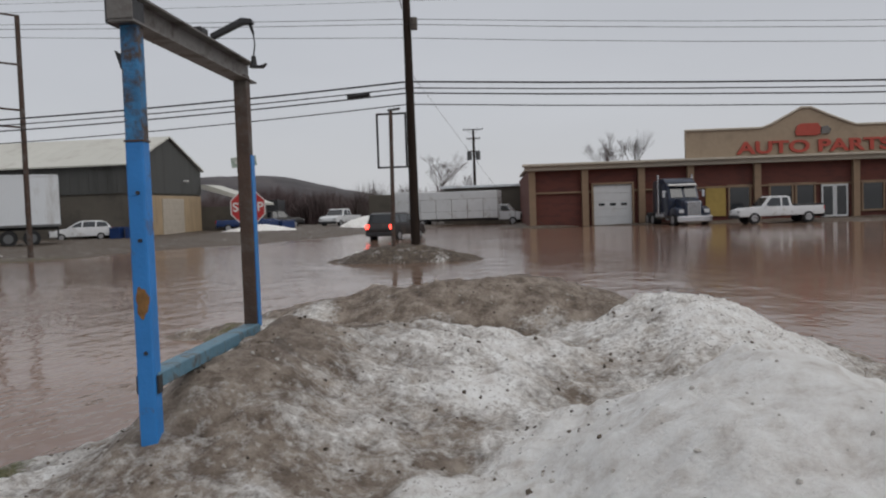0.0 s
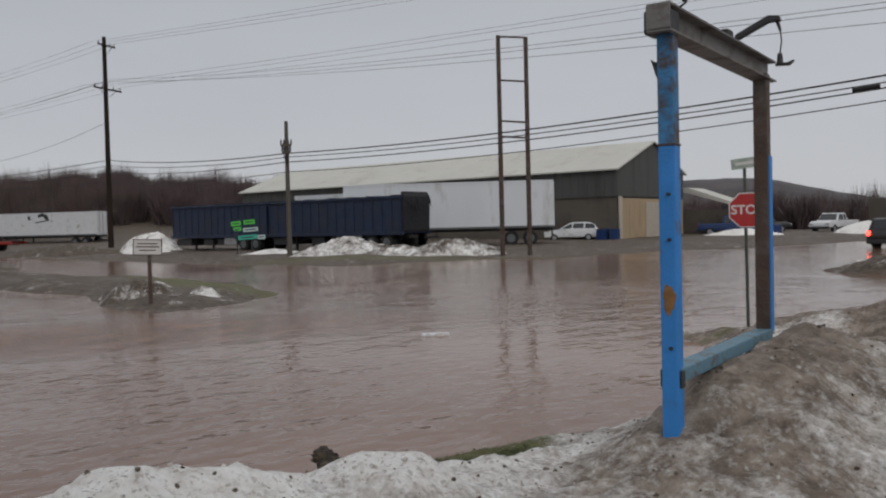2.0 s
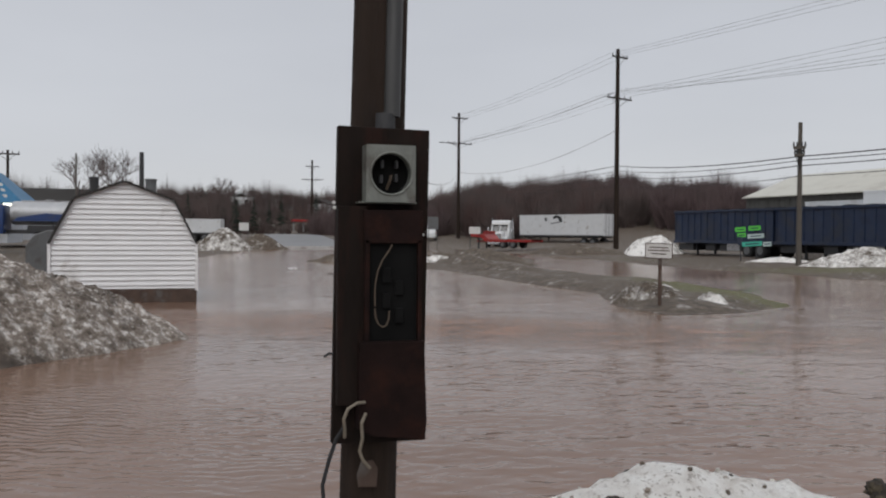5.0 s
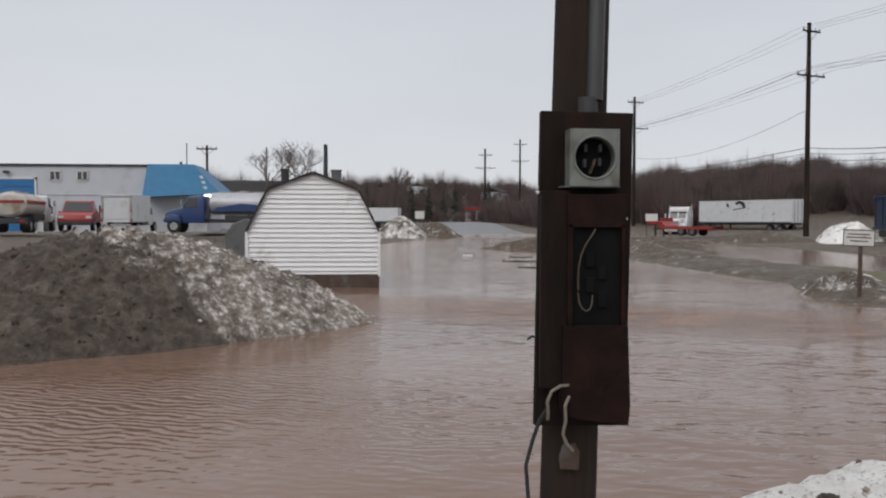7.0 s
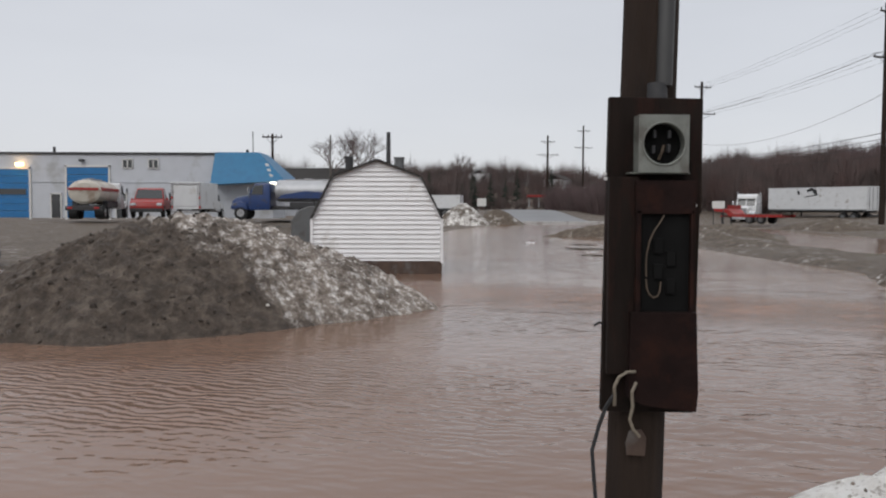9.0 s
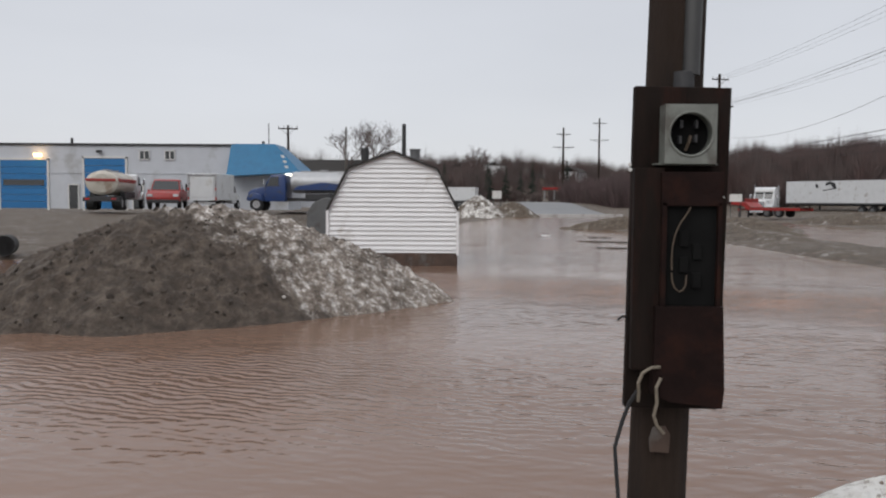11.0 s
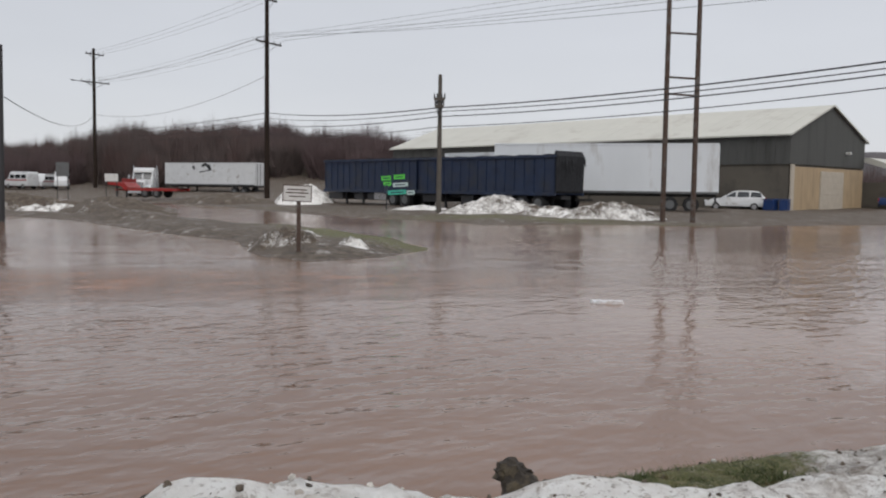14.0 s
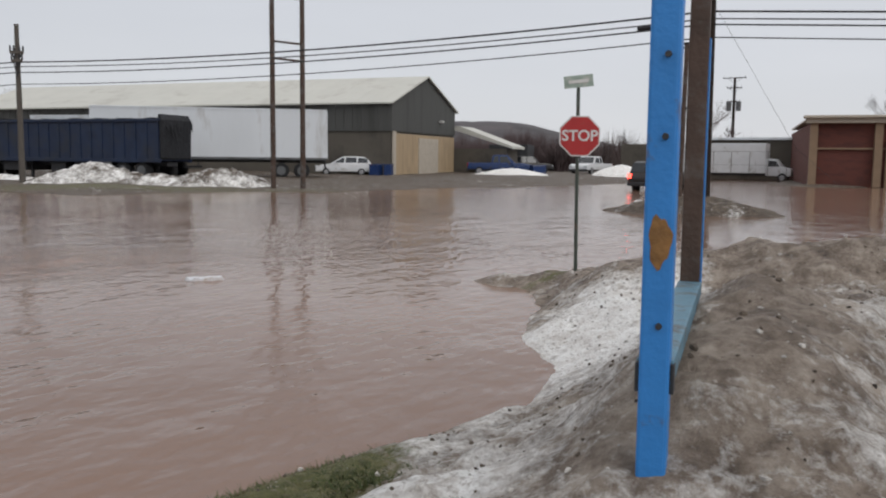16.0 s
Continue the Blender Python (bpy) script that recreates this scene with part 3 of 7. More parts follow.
COV[..., 1] = 0.30 * bump_at(PX, PY, -22.5, 37.5, 7, 3.0, 40) + 0.62 * np.exp(-((PX + 20) / 6) ** 2 - ((PY - 14) / 2.2) ** 2) + 0.42 * bump_at(PX, PY, -30, 15, 8, 1.6) + 0.50 * bump_at(PX, PY, -33, 29, 12, 3.4, 30) + 0.45 * bump_at(PX, PY, -52, 29, 14, 3.0, 8)
sheet("ground", PX, PY, PZ, COV, M_ground, "wet brown gravel and mud ground above the flood", "ground", "structure")

wbm = BM()
bmesh.ops.create_grid(wbm, x_segments=1, y_segments=1, size=1.0, matrix=Matrix.Translation((-60, 60, 0)) @ Matrix.Diagonal((240, 240, 1, 1)))
solid("water", wbm, M_water, "muddy reddish-brown flood water with light ripples", "water", "", "structure")

# the bank on which the camera stands
NEAR_SHORE = [(-3.3, -9), (-3.5, -1.0), (-3.75, 0.6), (-4.35, 1.7), (-4.25, 3.0), (-3.95, 4.1), (-3.75, 4.8), (-3.3, 6.1), (-3.1, 6.7), (-3.2, 7.6), (-3.9, 8.7), (-4.3, 10.2), (-5.7, 11.7), (-4.6, 13.2), (-2.4, 14.2), (0.4, 13.6), (2.9, 12.4), (3.5, 9.5), (3.1, 7.0), (2.9, 5.0), (3.2, 3.0), (4.2, 0), (5, -9)]


def bank_height(px, py):
    d = inside_by(px, py, NEAR_SHORE)
    z = np.where(d > 0, np.minimum(d * 0.30, 0.24), np.maximum(d * 0.5, -0.6))
    for x, y, rx, ry, turn, h in BANK_BUMPS:
        z = z + h * bump_at(px, py, x, y, rx, ry, turn, 1.2)
    return z - 0.06 * bump_at(px, py, -3.20, 4.6, 0.30, 1.0, -20, 1.5) - 0.12 * bump_at(px, py, -4.4, 11.2, 0.9, 1.0)


BANK_BUMPS = [
    (-1.0, 6.9, 1.35, 1.4, 0, 0.56), (-1.9, 10.6, 1.7, 0.9, -8, 0.50), (0.0, 11.0, 1.2, 0.9, 5, 0.42),
    (1.38, 8.3, 1.0, 1.5, 0, 0.62), (1.42, 4.3, 0.98, 1.3, 8, 0.74), (-1.80, 6.05, 0.55, 1.0, 8, 0.36), (-1.95, 5.3, 0.40, 0.55, 0, 0.14), (-3.3, 1.85, 0.55, 1.15, -12, 0.36),
    (-2.75, 3.2, 0.4, 0.7, 20, 0.16), (-1.72, 4.85, 0.75, 0.75, 0, 0.28), (-3.4, 9.9, 0.6, 1.1, 15, 0.16),
]
bx, by = np.meshgrid(np.arange(-6.6, 5.6, 0.055), np.arange(-4.0, 15.6, 0.065))
BZ = bank_height(bx, by)
N1, N2 = rough_field(bx, by, 0.9, 4, 1.7), rough_field(bx, by, 4.5, 4, 8.2)
on_land = np.clip(BZ / 0.25 + 0.4, 0.0, 1.0)
N3 = rough_field(bx, by, 2.2, 5, 5.5)
BZ = BZ + on_land * (N1 * 0.075 + N3 * 0.06 + np.abs(N2) * 0.055)
BC = np.zeros(bx.shape + (3,))
CLEAN_SNOW = [(-0.8, 3.0), (-0.68, 3.8), (-0.45, 4.4), (-0.1, 5.1), (0.45, 5.75), (1.0, 6.4), (2.2, 7.0), (3.6, 6.5), (3.9, 3.0), (3.0, 1.6), (1.6, 1.0), (0.4, 1.5), (-0.4, 2.1)]
snow = 0.30 + 0.95 * np.clip((inside_by(bx, by, CLEAN_SNOW) + 0.16 + 0.12 * N3 + 0.16 * N1) / 0.55, 0, 1)
snow += 0.50 * bump_at(bx, by, 1.7, 8.2, 1.0, 1.5) + 0.30 * bump_at(bx, by, -0.35, 6.6, 0.8, 1.5, -15) + 0.22 * bump_at(bx, by, 0.5, 9.4, 1.6, 0.5, -10)
snow += 0.46 * bump_at(bx, by, -3.3, 1.8, 0.8, 1.6, -10) + 0.60 * bump_at(bx, by, -3.0, 8.6, 0.75, 1.9, 10) + 0.28 * bump_at(bx, by, -2.75, 4.2, 0.6, 1.2, -10)
snow -= 0.20 * bump_at(bx, by, -1.9, 5.6, 0.6, 1.1, -10) + 0.62 * bump_at(bx, by, -1.2, 11.1, 3.0, 1.2) + 0.10 * bump_at(bx, by, -1.6, 5.0, 0.6, 0.8, -25) + 0.18 * bump_at(bx, by, -2.2, 7.6, 0.5, 1.4, 20)
BC[..., 0] = np.clip(snow + 0.10 * N1 + 0.12 * N3, -0.3, 1.5)
BC[..., 1] = 1.1 * bump_at(bx, by, -3.58, 4.5, 0.34, 0.95, -20) + 0.55 * bump_at(bx, by, -4.6, 11.6, 0.9, 0.4, 40)
bank = sheet("snow_bank", bx, by, BZ, BC, M_bank, "dirty grey melting snow bank with gravel and mud", "snow bank", "structure")


def heap(name, x, y, rx, ry, turn, h, snowy, label, z0=0.0, seed=1.0, category="snow mound", jag=0.10, power=0.8, dirt_side=None, n=64, surface=None, shift=0.0):
    """A ploughed heap as a mesh of its own."""
    u, v = np.meshgrid(np.linspace(-1.6, 1.6, n), np.linspace(-1.6, 1.6, n))
    r = np.sqrt(u * u + v * v)
    c, s = math.cos(radians(turn)), math.sin(radians(turn))
    hx, hy = u * rx * c - v * ry * s, u * rx * s + v * ry * c
    f = rough_field(hx + x, hy + y, 1.1 / max(min(rx, ry), 0.5), 5, seed)
    f2 = rough_field(hx + x, hy + y, 4.0 / max(min(rx, ry), 0.5), 4, seed + 5)
    prof = np.clip(1.06 - (r * (1 + 0.16 * f)) ** (2 * power), -0.3, 2)
    hz = h * prof + np.clip(prof, 0, 1) ** 0.5 * (f * jag + f2 * jag * 0.45) * h
    cov = np.zeros(u.shape + (3,))
    f3 = rough_field(hx + x, hy + y, 2.6, 4, seed + 9)
    hz = hz + np.clip(prof * 3, 0, 1) * (np.abs(f3) * (0.10 if surface else 0.16) - 0.03) * min(1.0, h)
    cov[..., 0] = np.clip(snowy + shift + 0.22 * f + 0.2 * f3, -0.4, 1)
    if surface:
        hz = hz + np.clip(prof * 3, 0, 1) * (rough_field(hx, hy, 6.5, 4, seed + 3) * 0.055)
    if dirt_side:
        cov[..., 0] = np.clip(cov[..., 0] + dirt_side[2] * np.tanh(9.0 * (u * dirt_side[0] + v * dirt_side[1] + dirt_side[3] + 0.09 * f)), -0.5, 1)
    ob = sheet(name, hx, hy, hz, cov, surface or M_ground, label, category)
    ob.location = (x, y, z0)
    return ob


heap("gravel_mound", -5.9, 28.6, 2.6, 1.4, 0, 0.62, 0.12, "low mound of wet brown gravel round a utility pole", -0.06, 2.0, "mound", 0.08)
big_heap = heap("snow_mound", -13.7, -4.5, 4.3, 2.5, 125, 1.62, 0.12, "large heap of dirt-covered melting snow in the flood", -0.08, 4.0, "snow mound", 0.10, 0.78, (1.0, 0.36, 0.32, 0.20), 290, M_heap, 0.10)


def crumbs(name, source, count, r0, r1, material, label, seed, keep=lambda x, y, z: z > 0.06):
    """Loose lumps lying on a heap or bank, as one piece of stuff."""
    rr = random.Random(seed)
    vs, off = source.data.vertices, source.location
    base = BM()
    bmesh.ops.create_icosphere(base, subdivisions=1, radius=1.0)
    P0 = [v.co.copy() for v in base.verts]
    F0 = [[v.index for v in f.verts] for f in base.faces]
    base.free()
    V, Fc, tries = [], [], 0
    while count and tries < 60000:
        tries += 1
        c = vs[rr.randrange(len(vs))].co
        x, y, z = c.x + off.x, c.y + off.y, c.z + off.z
        if not keep(x, y, z):
            continue
        q = r0 + (r1 - r0) * rr.random() ** 3
        turn = Euler((rr.uniform(0, 6), rr.uniform(0, 6), rr.uniform(0, 6))).to_matrix()
        sx, sy, sz = rr.uniform(0.7, 1.3), rr.uniform(0.7, 1.3), rr.uniform(0.5, 0.9)
        i = len(V)
        for p in P0:
            w = turn @ Vector((p.x * sx, p.y * sy, p.z * sz)) * q * rr.uniform(0.75, 1.2)
            V.append((x + w.x + rr.uniform(-0.004, 0.004), y + w.y, z + w.z + q * 0.15))
        Fc += [[i + k for k in f] for f in F0]
        count -= 1
    me = bpy.data.meshes.new(name)
    me.from_pydata(V, [], Fc)
    me.materials.append(material)
    return tagged(new(name, me), label, "loose lumps", "", "stuff")


M_crumbsnow = mat("dirty_snow_lump", (0.56, 0.53, 0.49), 0.8, var=0.35, scale=9, dirt=(0.26, 0.21, 0.17), dirt_amt=0.4, dirt_scale=6, bump=0.4)
M_crumbdirt = mat("gravel_lump", (0.15, 0.118, 0.09), 0.9, var=0.5, scale=9, dirt=(0.04, 0.03, 0.024), dirt_amt=0.45, dirt_scale=5, bump=0.4)
M_crumbdark = mat("dark_gravel_lump", (0.10, 0.08, 0.066), 0.9, var=0.5, scale=6, dirt=(0.05, 0.04, 0.033), dirt_amt=0.45, dirt_scale=4, bump=0.4)
crumbs("loose_snow", bank, 3600, 0.005, 0.019, M_crumbsnow, "loose lumps of dirty snow on the bank", 1)
crumbs("loose_gravel", bank, 3200, 0.004, 0.020, M_crumbdirt, "loose brown gravel crumbs on the bank", 2, lambda x, y, z: z > 0.06 and not (x > 0.7 and 2.5 < y < 6.2))
crumbs("loose_snow", big_heap, 260, 0.012, 0.045, M_crumbsnow, "loose lumps of dirty ice on the large heap", 3, lambda x, y, z: z > 0.1 and (x + 13.7) * -0.57 + (y + 4.5) * 0.82 > 0.3)
crumbs("loose_gravel", big_heap, 1100, 0.012, 0.052, M_crumbdark, "dark gravel lumps on the large heap", 4, lambda x, y, z: z > 0.02 and (x + 13.7) * -0.57 + (y + 4.5) * 0.82 < 0.2)


# ---- the blue sign frame on the bank ----
def sign_frame():
    # local y runs from the front post to the back post
    f = thing("sign_frame", pose(-1.90, 4.5, 0, 0, 0, 6.5), "empty blue steel sign frame worn to rust, standing in snow", "sign frame")
    W, L = 0.10, 2.02
    b = BM()
    box(b, (0, 0, 1.15), (W, W, 2.06), bevel=0.012)
    front = part("front_post", b, M_blue, f, "bright blue painted square steel post")
    b = BM()
    box(b, (0, 0, 2.50), (W - 0.003, W - 0.003, 0.66), bevel=0.012)
    part("front_post_top", b, M_blueworn, f, "blue paint flaking to brown rust")
    b = BM()
    box(b, (0, 0, 2.182), (W + 0.007, W + 0.007, 0.012), bevel=0.003)
    part("weld_seam", b, M_rust, front)
    b = BM()
    n = 26
    rim = []
    for k in range(n):
        a = 2 * math.pi * k / n
        r = 1 + 0.12 * math.sin(3 * a + 1) + 0.08 * math.sin(7 * a)
        rim.append((0.004 + 0.036 * r * math.cos(a), 1.30 + 0.085 * r * math.sin(a)))
    prism(b, rim, -W / 2 - 0.0025, -W / 2 + 0.004)
    part("rust_patch", b, M_rustspot, front, "orange rust patch where the paint is gone")
    for z in (1.90, 1.64, 1.02):
        b = BM()
        rod(b, (0.01, -W / 2, z), (0.01, -W / 2 - 0.014, z), 0.012, 0.010, 8)
        part("bolt", b, M_dark, front)
    for sx in (-1, 1):
        b = BM()
        box(b, (sx * (W / 2 + 0.007), 0, 0.84), (0.014, 0.06, 0.10), bevel=0.003)
        part("bracket", b, M_dark, front)
    b = BM()
    box(b, (0.0, L, 1.83), (0.105, 0.105, 2.04), bevel=0.012)
    back = part("back_post", b, M_rust, f, "brown rusted square steel post")
    b = BM()
    box(b, (0.056, L + 0.012, 1.55), (0.010, 0.085, 1.35), bevel=0.003)
    part("blue_edge", b, M_blue, back, "strip of blue paint left on the post")
    b = BM()
    box(b, (0.0, L / 2, 0.86), (0.125, L + 0.02, 0.085), bevel=0.01)
    part("bottom_rail", b, M_rail, f, "worn blue bottom rail")
    Lb, yc = L + 0.32, L / 2 + 0.02
    b = BM()
    box(b, (0.0, yc, 2.885), (0.012, Lb, 0.14), bevel=0.003)
    beam = part("top_beam", b, M_beam, f, "grey weathered steel channel beam")
    for piece, centre, size in (("upper_flange", (0.0, yc, 2.957), (0.14, Lb, 0.014)),
                                ("lower_flange", (0.0, yc, 2.812), (0.14, Lb, 0.014)),
                                ("end_plate", (0.0, yc - Lb / 2, 2.885), (0.14, 0.012, 0.13))):
        b = BM()
        box(b, centre, size, bevel=0.003)
        part(piece, b, M_beam, beam)
    b = BM()
    box(b, (-0.02, -0.03, 2.87), (0.155, 0.16, 0.13), bevel=0.01)
    part("cap_plate", b, M_dark, f)
    b = BM()
    box(b, (0.02, 1.0, 2.98), (0.10, 0.13, 0.04), bevel=0.005)
    prism(b, [(0.03, 2.97), (0.03, 3.01), (0.25, 3.11), (0.32, 3.10), (0.33, 3.065), (0.25, 3.065)], 1.22, 1.28, bevel=0.006)
    part("lamp_arm", b, M_dark, f, "dark bent steel lamp arm")
    b = BM()
    rod(b, (0.305, 1.25, 3.07), (0.325, 1.25, 3.00), 0.013, 0.009)
    tube(b, [(0.325, 1.25, 3.00), (0.332, 1.25, 2.93), (0.32, 1.25, 2.85)], 0.005)
    part("hanging_cord", b, M_cable, f)
    b = BM()
    rod(b, (0.32, 1.25, 2.85), (0.32, 1.25, 2.78), 0.015, 0.022)
    prism(b, [(0.29, 2.77), (0.31, 2.79), (0.37, 2.78), (0.41, 2.795), (0.38, 2.765)], 1.22, 1.28, bevel=0.004)
    part("lamp_socket", b, M_dark, f, "broken lamp socket hanging from its cord")
    b = BM()
    tube(b, [(0.06, 0.03, 2.96), (0.10, 0.03, 2.98), (0.095, 0.03, 3.10), (0.07, 0.03, 3.25), (0.06, 0.03, 3.45)], 0.007)
    rod(b, (0.095, 0.03, 2.99), (0.095, 0.03, 3.09), 0.016)
    part("feed_wire", b, M_cable, f)
    b = BM()
    prism(b, [(-0.07, 2.66), (-0.05, 2.66), (-0.05, 2.56), (-0.065, 2.58), (-0.095, 2.68)], -0.02, 0.02, bevel=0.003)
    part("torn_lug", b, M_dark, f)


sign_frame()


# ---- the service pole with its meter board ----
def service_pole():
    s = thing("service_pole", pose(-3.24, 0.34, 0, 0, 0, 0), "dark wooden service pole with a meter board, stripped of its meter", "utility pole")
    b = BM()
    rod(b, (0, 0.0, -0.5), (0, 0.125, 5.2), 0.122, 0.105, 24)
    part("pole", b, M_pole, s, smooth=True)
    b = BM()
    rod(b, (0.115, 0.095, 2.26), (0.105, 0.165, 5.2), 0.034, 0.034, 16)
    part("conduit", b, M_galv, s, "grey conduit pipe", True)
    b = BM()
    rod(b, (0.12, 0.065, 2.13), (0.118, 0.067, 2.17), 0.030, 0.030, 16)
    rod(b, (0.118, 0.067, 2.17), (0.117, 0.068, 2.27), 0.042, 0.040, 16)
    part("conduit_coupling", b, M_dark, s, smooth=True)
    b = BM()
    box(b, (0.145, 0.045, 1.575), (0.045, 0.375, 1.265), 0, -0.9, 0, bevel=0.006)
    board = part("board", b, M_board, s, "dark stained plywood backing board")
    # meter socket with its round hole
    b = BM()
    n = 32
    y0, z0, hw, hh, r = 0.062, 2.018, 0.098, 0.112, 0.081
    for x in (0.262,):
        ring = [b.verts.new((x, y0 + r * math.cos(2 * math.pi * k / n), z0 + r * math.sin(2 * math.pi * k / n))) for k in range(n)]
        out = []
        for k in range(n):
            c, q = math.cos(2 * math.pi * k / n), math.sin(2 * math.pi * k / n)
            f = 1 / max(abs(c), abs(q))
            out.append(b.verts.new((x, y0 + hw * c * f, z0 + hh * q * f)))
        back = [b.verts.new((0.17, v.co.y, v.co.z)) for v in out]
        deep = [b.verts.new((0.20, v.co.y, v.co.z)) for v in ring]
        for k in range(n):
            j = (k + 1) % n
            b.faces.new((ring[k], ring[j], out[j], out[k]))
            b.faces.new((out[k], out[j], back[j], back[k]))
            b.faces.new((ring[j], ring[k], deep[k], deep[j]))
    bmesh.ops.recalc_face_normals(b, faces=b.faces)
    sock = part("meter_socket", b, M_meter, s, "grey galvanised meter socket with an empty round opening")
    # disc coloured near-black for the shade inside the socket
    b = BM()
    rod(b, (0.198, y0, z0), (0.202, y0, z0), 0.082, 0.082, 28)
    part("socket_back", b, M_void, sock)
    b = BM()
    tube(b, [(0.264, y0 + 0.083 * math.cos(2 * math.pi * k / 32), z0 + 0.083 * math.sin(2 * math.pi * k / 32)) for k in range(33)], 0.005, 6)
    part("retaining_ring", b, M_meter, sock)
    for dy, dz in ((-0.032, -0.02), (0.028, -0.015), (-0.028, 0.04), (0.03, 0.04)):
        b = BM()
        box(b, (0.215, y0 + dy, z0 + dz), (0.03, 0.012, 0.03), bevel=0.002)
        part("meter_jaw", b, M_dark, sock)
    b = BM()
    tube(b, [(0.22, y0 - 0.01, z0 - 0.06), (0.232, y0 + 0.0, z0 - 0.03), (0.226, y0 + 0.008, z0 - 0.005)], 0.006)
    part("loose_wire", b, M_oldwire, sock)
    b = BM()
    box(b, (0.20, 0.055, 1.905), (0.07, 0.235, 0.006), bevel=0.001)
    part("drip_ledge", b, M_meter, board)
    # breaker panel: an opening painted dark as shade and a rusted cover below it
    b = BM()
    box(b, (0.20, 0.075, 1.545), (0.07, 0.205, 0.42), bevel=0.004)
    part("panel_box", b, M_void, s, "breaker box with its shaded inside painted black")
    b = BM()
    box(b, (0.212, -0.085, 1.50), (0.05, 0.115, 0.78), bevel=0.004)
    part("panel_flange", b, M_board, s)
    b = BM()
    for y, z, w, h in ((0.075, 1.81, 0.235, 0.13), (-0.03, 1.55, 0.02, 0.42), (0.182, 1.55, 0.016, 0.42)):
        box(b, (0.222, y, z), (0.07, w, h), bevel=0.003)
    part("panel_frame", b, M_panel, s, "rusted dark brown panel front")
    b = BM()
    prism(b, [(-0.065, 1.02), (-0.06, 1.36), (0.20, 1.36), (0.212, 1.04), (0.205, 0.965), (0.0, 0.99)], 0.0, 0.075, bevel=0.004)
    for v in b.verts:
        v.co = Vector((0.19 + v.co.y, v.co.x, v.co.z))
    bmesh.ops.recalc_face_normals(b, faces=b.faces)
    part("lower_cover", b, M_panel, s, "bent dark red rusted cover plate")
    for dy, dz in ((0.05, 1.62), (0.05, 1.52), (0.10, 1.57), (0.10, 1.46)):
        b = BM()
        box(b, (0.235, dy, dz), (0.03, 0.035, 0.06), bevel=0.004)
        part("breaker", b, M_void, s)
    b = BM()
    rod(b, (0.24, 0.078, 1.335), (0.24, 0.078, 1.285), 0.018, 0.018, 12)
    part("plug_fuse", b, M_signwhite, s, smooth=True)
    wires = {
        "bent_wire": [(0.25, 0.070, 1.74), (0.255, 0.055, 1.715), (0.258, 0.03, 1.68), (0.259, 0.012, 1.64), (0.258, 0.002, 1.59), (0.256, 0.0, 1.54), (0.255, 0.002, 1.50)],
        "curled_wire": [(0.255, 0.001, 1.49), (0.258, 0.004, 1.455), (0.26, 0.014, 1.43), (0.262, 0.03, 1.418), (0.26, 0.046, 1.424), (0.256, 0.056, 1.445), (0.25, 0.06, 1.48)],
        "looped_wire": [(0.27, -0.04, 1.128), (0.29, -0.075, 1.13), (0.295, -0.11, 1.11), (0.29, -0.125, 1.07), (0.27, -0.118, 1.03), (0.25, -0.115, 0.99)],
        "tag_wire": [(0.27, -0.035, 1.085), (0.285, -0.055, 1.05), (0.28, -0.05, 0.99), (0.275, -0.06, 0.94), (0.265, -0.045, 0.90), (0.255, -0.015, 0.865)],
    }
    for nm, pts in wires.items():
        b = BM()
        tube(b, pts, 0.0036 if nm in ("bent_wire", "curled_wire") else 0.0065, 8)
        part(nm, b, M_wire if nm in ("looped_wire", "tag_wire") else M_oldwire, s, "stiff insulated wire")
    b = BM()
    tube(b, [(0.25, -0.118, 1.03), (0.23, -0.145, 0.98), (0.22, -0.17, 0.90), (0.215, -0.195, 0.80), (0.21, -0.185, 0.68), (0.205, -0.175, 0.58), (0.20, -0.16, 0.46), (0.18, -0.14, 0.30)], 0.008, 8)
    part("black_cable", b, M_cable, s)
    b = BM()
    tube(b, [(0.16, -0.145, 1.30), (0.17, -0.165, 1.31), (0.175, -0.185, 1.295)], 0.005, 6)
    part("snipped_wire", b, M_cable, s)
    b = BM()
    prism(b, [(-0.03, 0.76), (0.045, 0.755), (0.05, 0.83), (0.03, 0.865), (-0.02, 0.86), (-0.035, 0.81)], 0.25, 0.258, bevel=0.001)
    for v in b.verts:
        v.co = Vector((v.co.y - 0.115, v.co.x - 0.01, v.co.z))
    bmesh.ops.recalc_face_normals(b, faces=b.faces)
    part("paper_tag", b, M_rust, s, "faded paper tag")
    for y, z in ((-0.145, 1.885), (-0.115, 1.83), (0.215, 1.78), (-0.148, 1.905)):
        b = BM()
        rod(b, (0.165, y, z), (0.176, y, z), 0.008, 0.006, 8)
        part("screw", b, M_signwhite, board)


service_pole()


